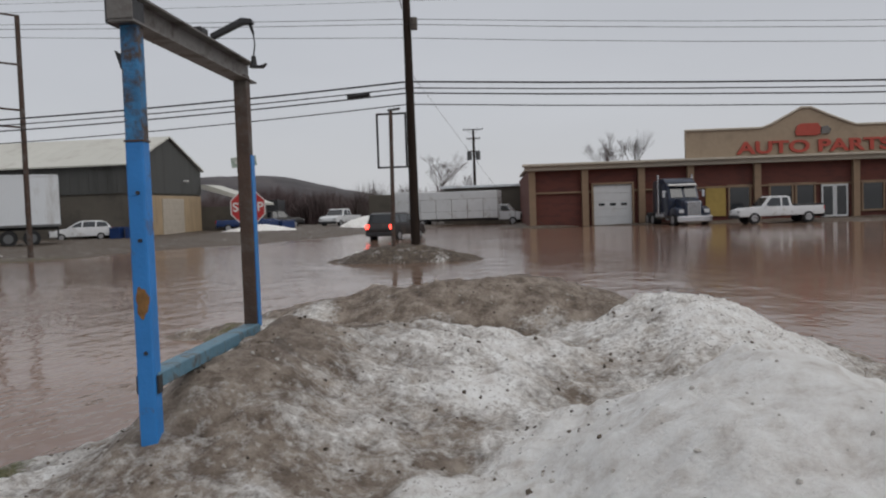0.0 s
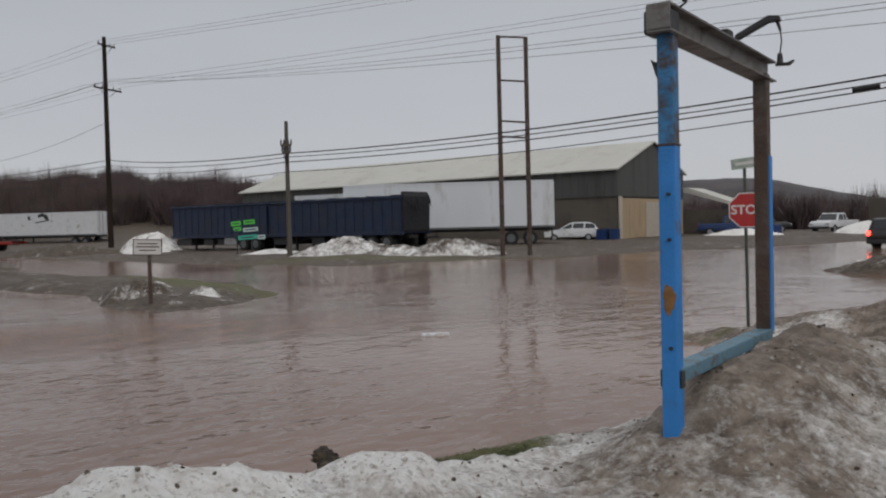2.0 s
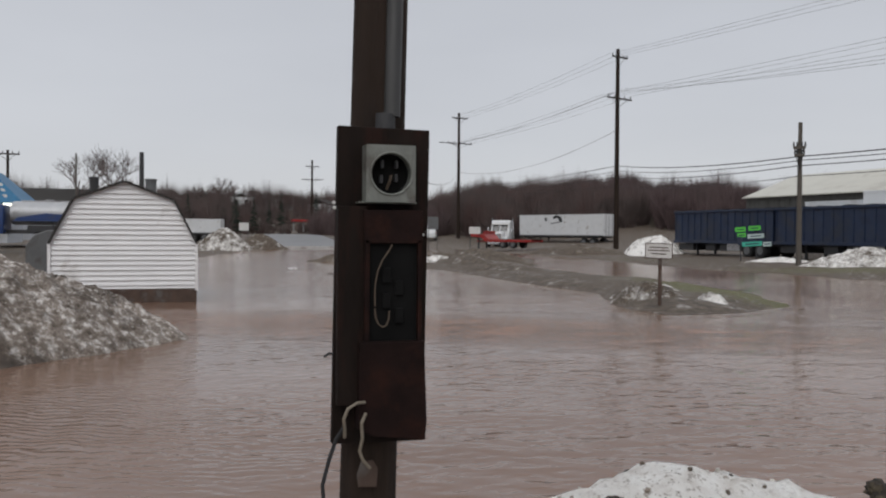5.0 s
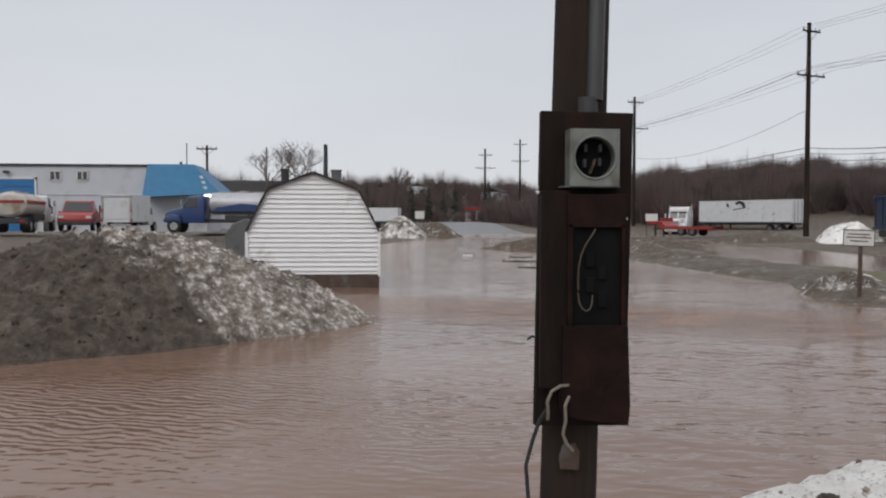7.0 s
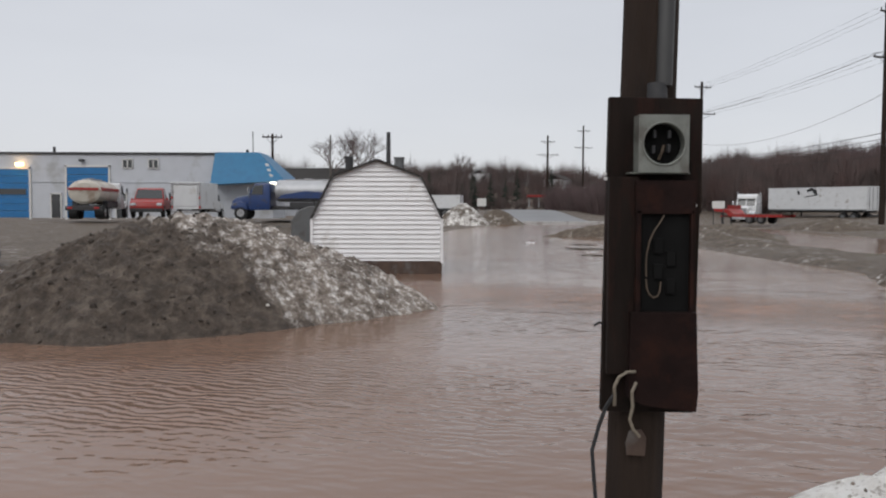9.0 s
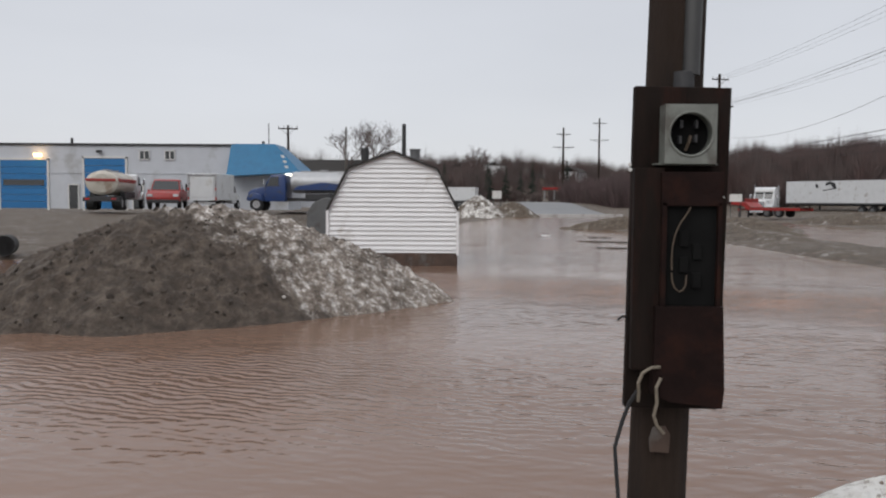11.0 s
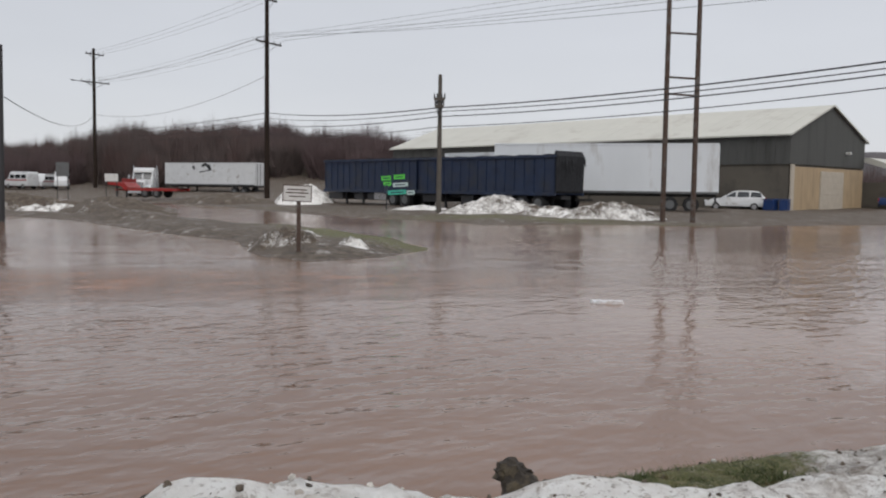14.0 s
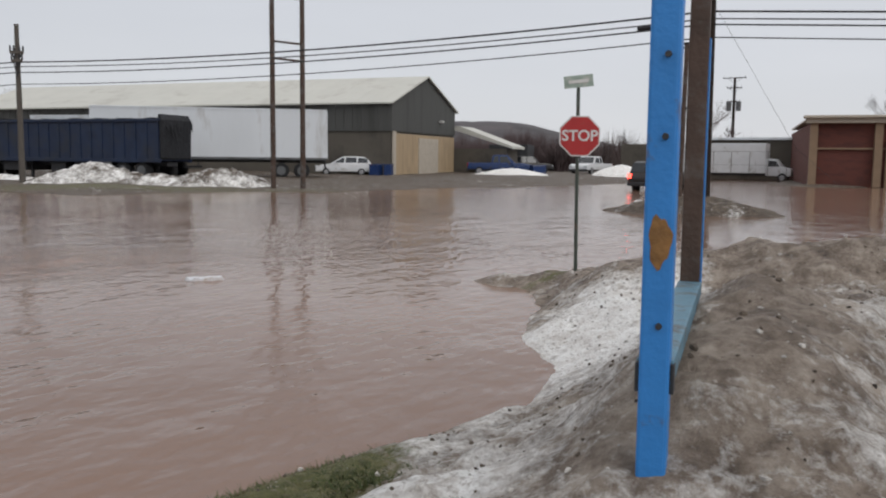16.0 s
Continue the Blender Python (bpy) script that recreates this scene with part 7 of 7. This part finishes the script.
# heating oil tank beside the shed
ot = thing("oil_tank", pose(-27.0, -4.45, 0.0, 0, 0, 95), "grey upright heating oil tank beside the shed", "oil tank")
b = BM()
prism(b, [(-0.62, 0.35), (-0.72, 0.7), (-0.72, 1.35), (-0.5, 1.68), (-0.15, 1.82), (0.15, 1.82), (0.5, 1.68), (0.72, 1.35), (0.72, 0.7), (0.62, 0.35)], -0.35, 0.35, bevel=0.04)
part("shell", b, M_greypaint, ot)
for x in (-0.5, 0.5):
    b = BM()
    rod(b, (x, 0, -0.3), (x, 0, 0.45), 0.03, n=8)
    part("leg", b, M_dark, ot)
b = BM()
rod(b, (0.0, 0, 1.8), (0.0, 0, 2.0), 0.04, n=8)
part("filler_pipe", b, M_dark, ot)

# stove pipes and a vent box beyond the shed roof
for x, y, z, h, r, lab in ((-27.6, -3.4, 2.3, 0.95, 0.13, "black stove pipe with a cap"), (-28.0, -1.78, 2.3, 0.95, 0.16, "grey vent stack with a round cap")):
    st = thing("vent_stack", pose(x, y, 0.0), lab, "vent stack")
    b = BM()
    rod(b, (0, 0, -0.3), (0, 0, z + h), r * 0.6, n=12)
    part("pipe", b, M_dark, st)
    b = BM()
    rod(b, (0, 0, z + h - 0.22), (0, 0, z + h + 0.16), r * 1.0, r * 1.05, 16)
    rod(b, (0, 0, z + h + 0.16), (0, 0, z + h + 0.20), r * 1.25, r * 1.15, 16)
    part("cap", b, M_dark if r < 0.15 else M_greypaint, st)

# bins and drums by the warehouse, a fence behind the mound
for k, (x, y, w) in enumerate(((-33.6, 57.0, 0.8), (-32.7, 57.3, 0.6), (-27.2, 70.5, 1.4), (-25.8, 71.0, 1.2))):
    s = thing("blue_bin", pose(x, y, 0.28, 0, 0, 15 * k), "blue plastic storage bin beside the warehouse", "bin", "blue bins")
    b = BM()
    box(b, (0, 0, 0.42), (w, 0.7, 0.84), bevel=0.05)
    part("tub", b, M_truckblue, s)
    b = BM()
    box(b, (0, 0, 0.88), (w + 0.08, 0.78, 0.08), bevel=0.03)
    part("lid", b, M_truckblue, s)
fence = thing("wire_fence", pose(-15.6, 79.5, 0.0, 0, 0, 0), "wire mesh fence on thin grey posts", "fence")
for k in range(8):
    b = BM()
    rod(b, (k * 1.5, 0, -0.3), (k * 1.5, 0, 2.6), 0.022, n=8)
    part("post", b, M_polegrey, fence)
for z in (0.3, 1.4, 2.55):
    b = BM()
    rod(b, (0, 0, z), (10.5, 0, z), 0.010, n=6)
    part("rail", b, M_polegrey, fence)
kb = thing("low_building", pose(-14.0, 92.0, 0.0), "long low brown building with a pale roof edge", "building")
b = BM()
box(b, (9.0, 0, 1.9), (20.0, 6.0, 3.8))
part("wall", b, M_greylow, kb)
b = BM()
box(b, (9.0, 0, 3.9), (20.6, 6.6, 0.25), bevel=0.03)
part("roof", b, M_trailer, kb)

lh = thing("low_building", pose(-92.0, -11.5, 0.9, 0, 0, 90), "low building with a dark shingled roof behind the depot", "building")
b = BM()
box(b, (-4.0, 3.0, 1.7), (9.0, 6.0, 3.4))
part("wall", b, M_bbwall, lh)
b = BM()
prism(b, [(-0.6, 3.3), (3.0, 5.3), (6.6, 3.3)], -8.9, 0.9)
for v in b.verts:
    v.co = Vector((v.co.y, v.co.x, v.co.z))
bmesh.ops.recalc_face_normals(b, faces=b.faces)
part("roof", b, M_roofdk, lh, "dark shingled roof")

box_trailer("box_trailer", pose(-97.0, -2.4, 0.75, 0, 0, 80), "short white box trailer parked beyond the shed", 4.6, 2.5, M_white, z0=0.9)

# container blocks and yard clutter at the end of the street
for x, y, w, h, mt, lab in ((-34.0, 86.0, 4.0, 3.0, M_dark, "dark yard shed beyond the flooded street"), (-22.5, 92.0, 2.6, 3.2, M_greylow, "brown storage container standing upright"), (-20.0, 93.0, 2.4, 3.4, M_white, "white storage container beyond the street")):
    s = thing("storage_container", pose(x, y, 0.2, 0, 0, 12), lab, "container")
    b = BM()
    box(b, (0, 0, h / 2), (w, 5.0, h), bevel=0.04)
    part("shell", b, mt, s)
    b = BM()
    for k in range(int(w / 0.3)):
        box(b, (-w / 2 + 0.15 + k * 0.3, -2.53, h / 2), (0.12, 0.06, h - 0.3), bevel=0.01)
    part("corrugation", b, mt, s)

# small roadside signs and a sign board by the far road
for x, y, z, w, h, lab in ((-87.5, 23.7, 2.75, 1.15, 1.35, "plain grey roadside sign board"), (-74.5, 24.15, 1.95, 1.05, 0.65, "small white roadside sign"), (-110.0, 5.1, 2.35, 1.2, 1.0, "small white sign panel beside the far road")):
    s = thing("roadside_sign", pose(x, y, 0.2, 0, 0, 75), lab, "sign")
    b = BM()
    box(b, (0, 0, z), (w, 0.06, h), bevel=0.01)
    part("panel", b, M_greypaint if "grey" in lab else M_signwhite, s)
    for sx in (-0.4, 0.4):
        b = BM()
        box(b, (sx * w, 0.05, z / 2), (0.07, 0.07, z + h * 0.8))
        part("post", b, M_dark, s)


# ---- far road, hills, houses and trees ----
rb = BM()
n = 22
rows = []
for k in range(n + 1):
    f = k / n
    x = -97 - 93 * f
    y = 12.9 + 3.7 * f
    w = 4.8
    z = max(float(ground_height(np.array([[x]]), np.array([[y + q]]))[0, 0]) for q in (-5, 0, 5)) + 0.12
    rows.append([rb.verts.new((x, y - w, z)), rb.verts.new((x, y, z + 0.06)), rb.verts.new((x, y + w, z))])
for A, B in zip(rows, rows[1:]):
    rb.faces.new((A[0], A[1], B[1], B[0]))
    rb.faces.new((A[1], A[2], B[2], B[1]))
bmesh.ops.recalc_face_normals(rb, faces=rb.faces)
solid("road", rb, M_road, "wet grey asphalt road rising out of the flood", "road", "", "structure")

kerb_bm = BM()
for k in range(9):
    box(kerb_bm, (-96.0 - 0.15 * k, 5.2 + 1.6 * k, 0.06), (0.5, 1.57, 0.52), 0, 0, 0, bevel=0.03)
solid("kerb", kerb_bm, M_kerb, "pale kerb with old snow at the edge of the far road", "kerb", "", "structure")

hx, hd = np.meshgrid(np.linspace(-900, 500, 150), np.linspace(0, 1, 14))
prof = 13 + 17 * np.exp(-(np.abs((hx + 262) / 78) ** 2.6)) + 2.0 * np.sin(hx / 60.0) + 5 * np.exp(-((hx - 150) / 120) ** 2)
hz = prof * np.sin(np.clip(hd * 1.25, 0, 1) * math.pi / 2) + rough_field(hx, hd * 60, 0.05, 4, 9.0) * 1.3 * hd - 1.0
hy = 470 + hd * 160
hob = sheet("distant_hill", hx, hy, hz, np.zeros(hx.shape + (3,)), M_hill, "distant hill covered in bare grey woods", "hill", "structure")


def spikes(name, spots, material, label, kind="stuff", seed=3, per=45):
    """Bare brush and trees as many thin upright twigs; spots: x, y, z, height, radius."""
    rng = np.random.default_rng(seed)
    V, Fc = [], []
    for x, y, z, h, r in spots:
        a = rng.random(per) * 6.283
        q = np.sqrt(rng.random(per)) * r
        x0, y0 = x + 0.25 * q * np.cos(a), y + 0.25 * q * np.sin(a)
        x1, y1 = x + q * np.cos(a), y + q * np.sin(a)
        lo = z + h * 0.55 * rng.random(per) * (rng.random(per) < 0.8)
        hi = z + h * (0.55 + 0.45 * np.sqrt(1 - (q / r) ** 2 * 0.96)) * (0.82 + 0.18 * rng.random(per))
        wd = 0.025 + 0.05 * rng.random(per)
        ta = rng.random(per) * 3.14
        for k in range(per):
            i = len(V)
            dx, dy = wd[k] * math.cos(ta[k]), wd[k] * math.sin(ta[k])
            V += [(x0[k] - dx, y0[k] - dy, lo[k]), (x0[k] + dx, y0[k] + dy, lo[k]), (x1[k], y1[k], hi[k])]
            Fc.append((i, i + 1, i + 2))
    me = bpy.data.meshes.new(name)
    me.from_pydata(V, [], Fc)
    me.materials.append(material)
    return tagged(new(name, me), label, "woods", "", kind)


rng = np.random.default_rng(11)


def scatter(count, x0, x1, y0, y1, h0, h1, r0, r1):
    xs, ys = rng.uniform(x0, x1, count), rng.uniform(y0, y1, count)
    zs = ground_height(xs[None, :], ys[None, :])[0]
    grove = np.array([0.92 + 0.42 * noise.noise((x * 0.09, y * 0.09, 2.0)) + 0.22 * noise.noise((x * 0.35, y * 0.35, 5.0)) for x, y in zip(xs, ys)])
    return list(zip(xs, ys, zs - 0.2, rng.uniform(h0, h1, count) * grove, rng.uniform(r0, r1, count)))


spikes("bare_woods", scatter(1300, -185, -88, 58, 92, 5.0, 7.6, 1.8, 3.2), M_twigred, "reddish-brown bare woods on the hillside", seed=4, per=110)
spikes("bare_brush", scatter(800, -215, -104, 38, 60, 4.0, 8.4, 1.5, 2.8), M_twig, "grey-brown bare brush along the road", seed=5, per=90)
spikes("bare_brush", scatter(420, -262, -165, 40, 62, 4.0, 8.0, 1.5, 3.2), M_twig, "bare trees and brush beyond the far road", seed=6, per=60)
spikes("bare_brush", scatter(560, -250, -125, -55, 4, 4.5, 9.0, 1.5, 3.0), M_twig, "bare trees behind the depot and shed", seed=7, per=80)
spikes("bare_brush", scatter(420, -195, -128, 24, 38, 3.0, 7.0, 1.0, 2.4), M_twigred, "reddish-brown brush beside the road", seed=8, per=80)
spikes("bare_brush", scatter(240, -290, -251, -5, 42, 4.0, 8.0, 1.8, 3.2), M_twig, "bare trees where the far road ends", seed=13, per=60)
spikes("bare_brush", scatter(200, -250, -200, -4, 34, 2.0, 4.5, 1.2, 2.4), M_twig, "bare trees round the far houses", seed=14, per=60)
spikes("bare_brush", scatter(260, -275, -225, -30, 48, 5.0, 10.0, 2.0, 3.6), M_twig, "bare trees along the far horizon", seed=15, per=70)
spikes("bare_woods", scatter(420, -75, 20, 108, 150, 3.5, 6.5, 1.6, 3.2), M_twig, "bare woods behind the flooded street", seed=9, per=60)
spikes("bare_brush", scatter(160, -48, -30, 92, 104, 3.0, 5.0, 1.2, 2.2), M_twigred, "dark bare brush at the end of the street", seed=12, per=60)


def bare_tree(x, y, z, h, seed, label, spread=0.62, depth=5, name="bare_tree", thick=0.02):
    s = thing(name, pose(x, y, z), label, "tree")
    r = random.Random(seed)
    tb, cb = BM(), BM()
    def grow(p, d, l, rad, k):
        q = p + d * l
        rod(tb if k > depth - 2 else cb, p, q, rad, rad * 0.68, 5 if k > depth - 2 else 3, caps=False)
        if k == 0:
            return
        for _ in range(3 if k > 1 else 4):
            u = Vector((r.uniform(-1, 1), r.uniform(-1, 1), r.uniform(-0.25, 0.7)))
            grow(p.lerp(q, r.uniform(0.55, 1.0)), (d + u * spread).normalized(), l * r.uniform(0.58, 0.82), rad * 0.6, k - 1)
    grow(Vector((0, 0, -0.3)), Vector((r.uniform(-0.08, 0.08), r.uniform(-0.08, 0.08), 1)).normalized(), h * 0.34, h * thick, depth)
    part("trunk", tb, M_twig, s)
    part("crown", cb, M_twig, s, "many thin bare branches")
    return s


bare_tree(-16.6, 94.0, 0.0, 10.5, 5, "broad bare tree behind the mound", 0.85, 6, thick=0.012)
bare_tree(-14.5, 99.0, 0.0, 6.0, 6, "small bare tree beside the fence")
bare_tree(3.8, 122.0, 0.0, 13.0, 7, "dense bare tree rising behind the store", 0.45, 6, thick=0.011)
bare_tree(6.4, 123.0, 0.0, 12.6, 8, "second bare tree rising behind the store", 0.45, 6, thick=0.011)
bare_tree(-93.5, -12.4, 1.0, 12.5, 9, "wide bare tree behind the depot", 0.85, 6, thick=0.013)
bare_tree(-99.0, -8.9, 1.0, 11.5, 10, "bare tree behind the depot roof", 0.8, 6, thick=0.013)
bare_tree(-139.0, 2.5, 1.2, 11.5, 11, "round bare tree beyond the shed", 0.7, 6)
for k in range(22):
    tx, ty = -100 - 6.2 * k + (k * 29 % 7), 44 + (k * 17 % 5) * 4.2
    tz = float(ground_height(np.array([[tx]]), np.array([[ty]]))[0, 0])
    bare_tree(tx, ty + 6, tz, 5.8 + (k * 37 % 5) * 0.6, 20 + k, "tall bare tree on the wooded hillside", 0.55, 5, thick=0.012)
for k in range(12):
    tx, ty = -130 - 8.5 * k, -9 + (k * 23 % 7) * 1.8
    tz = float(ground_height(np.array([[tx]]), np.array([[ty]]))[0, 0])
    bare_tree(tx, ty, tz, 7.5 + (k * 31 % 5) * 0.7, 50 + k, "bare grey tree beyond the shed", 0.65, 5, thick=0.013)


def conifer(x, y, z, h, seed):
    s = thing("conifer", pose(x, y, z), "dark evergreen tree among bare trees", "tree", "evergreens")
    r = random.Random(seed)
    b = BM()
    rod(b, (0, 0, 0), (0, 0, h * 0.95), h * 0.02, 0.02, 6)
    part("trunk", b, M_twig, s)
    b = BM()
    for k in range(150):
        f = r.random() ** 0.8
        a, zz = r.random() * 6.28, h * (0.08 + 0.9 * f)
        l = (1 - f) * h * 0.24 * r.uniform(0.6, 1.1) + 0.1
        rod(b, (0, 0, zz), (l * math.cos(a), l * math.sin(a), zz - l * 0.25), 0.16 * (1 - f) * h * 0.1 + 0.04, 0.01, 4, caps=False)
    part("crown", b, M_conifer, s)


for k, (x, y, h) in enumerate(((-133, -2, 6.6), (-150, 3.5, 7.0), (-152, 6.0, 6.0), (-205, 12, 9.0), (-128, -6, 6.0), (-214, 8, 10.0), (-222, 20, 9.5), (-210, 16, 8.0), (-230, 30, 9.0))):
    conifer(x, y, float(ground_height(np.array([[x]]), np.array([[y]]))[0, 0]), h, 40 + k)


def house(x, y, rz, w, d, h, wallm, roofm, label):
    z = float(ground_height(np.array([[x]]), np.array([[y]]))[0, 0])
    s = thing("house", pose(x, y, z, 0, 0, rz), label, "house", "far houses")
    b = BM()
    box(b, (0, 0, h / 2), (w, d, h))
    part("wall", b, wallm, s)
    b = BM()
    prism(b, [(-w / 2 - 0.4, h), (0, h + w * 0.24), (w / 2 + 0.4, h), (w / 2 + 0.2, h - 0.15), (0, h + w * 0.24 - 0.3), (-w / 2 - 0.2, h - 0.15)], -d / 2 - 0.4, d / 2 + 0.4)
    part("roof", b, roofm, s)
    for sx in (-0.25, 0.25):
        b = BM()
        box(b, (sx * w, -d / 2 - 0.03, h * 0.55), (1.0, 0.08, 1.3), bevel=0.02)
        part("window", b, M_glass, s)


for k, (x, y, rz, wm, rm) in enumerate(((-232, 12, 80, M_white, M_wheel), (-238, 24, 95, M_white, M_polegrey), (-228, 2, 85, M_greylow, M_roofdk), (-236, -8, 100, M_white, M_roofdk), (-205, 42, 70, M_white, M_polegrey), (-222, 34, 60, M_white, M_roofdk))):
    house(x - 25, y, rz, 6.0, 7.0, 3.2, wm, rm, "small white house among trees on the far hill" if wm == M_white else "small brown house among trees on the far hill")
rs = thing("red_canopy", pose(-200, 24.3, 2.3, 0, 0, 90), "long low red roofline beside the far road", "canopy")
b = BM()
box(b, (0, 0, 2.4), (8, 3, 0.55), bevel=0.05)
part("roof_band", b, M_truckred, rs)
for x in (-3.5, -1.2, 1.2, 3.5):
    b = BM()
    box(b, (x, 0, 1.0), (0.3, 0.3, 2.4))
    part("post", b, M_wheel, rs)


# ---- clods, stones and grass on the near bank ----
for x, y, r, dz, k in ((-3.34, 3.09, 0.065, 0.13, 1), (-3.28, 3.09, 0.08, 0.06, 2), (-3.17, 3.11, 0.08, 0.02, 3), (-3.04, 3.13, 0.065, 0.01, 4), (-2.92, 3.16, 0.05, 0.0, 8), (-3.15, 1.47, 0.06, 0.03, 5), (-3.02, 1.60, 0.062, 0.03, 6), (-2.62, 3.0, 0.045, -0.02, 7), (-3.55, 1.77, 0.055, 0.02, 9)):
    clod(x, y, bank_z(x, y) + dz, r, 3.0 * k, M_clod, "dark clump of soil and roots in the snow")
r = random.Random(5)
blades = BM()
for k in range(7500):
    f = r.random() * 0.84
    x, y = -3.80 + 0.46 * f + r.gauss(0, 0.16), 3.85 + 1.75 * f + r.gauss(0, 0.13)
    z = bank_z(x, y)
    if z < -0.02 or z > 0.32:
        continue
    h, a = r.uniform(0.02, 0.055), r.uniform(0, 6.28)
    w = 0.006
    dx, dy = w * math.cos(a), w * math.sin(a)
    t = (x + r.gauss(0, 0.04), y + r.gauss(0, 0.04), z + h)
    blades.faces.new([blades.verts.new(p) for p in ((x - dx, y - dy, z), (x + dx, y + dy, z), t)])
solid("grass", blades, M_grass, "short wet green grass at the water's edge", "grass", "", "stuff")
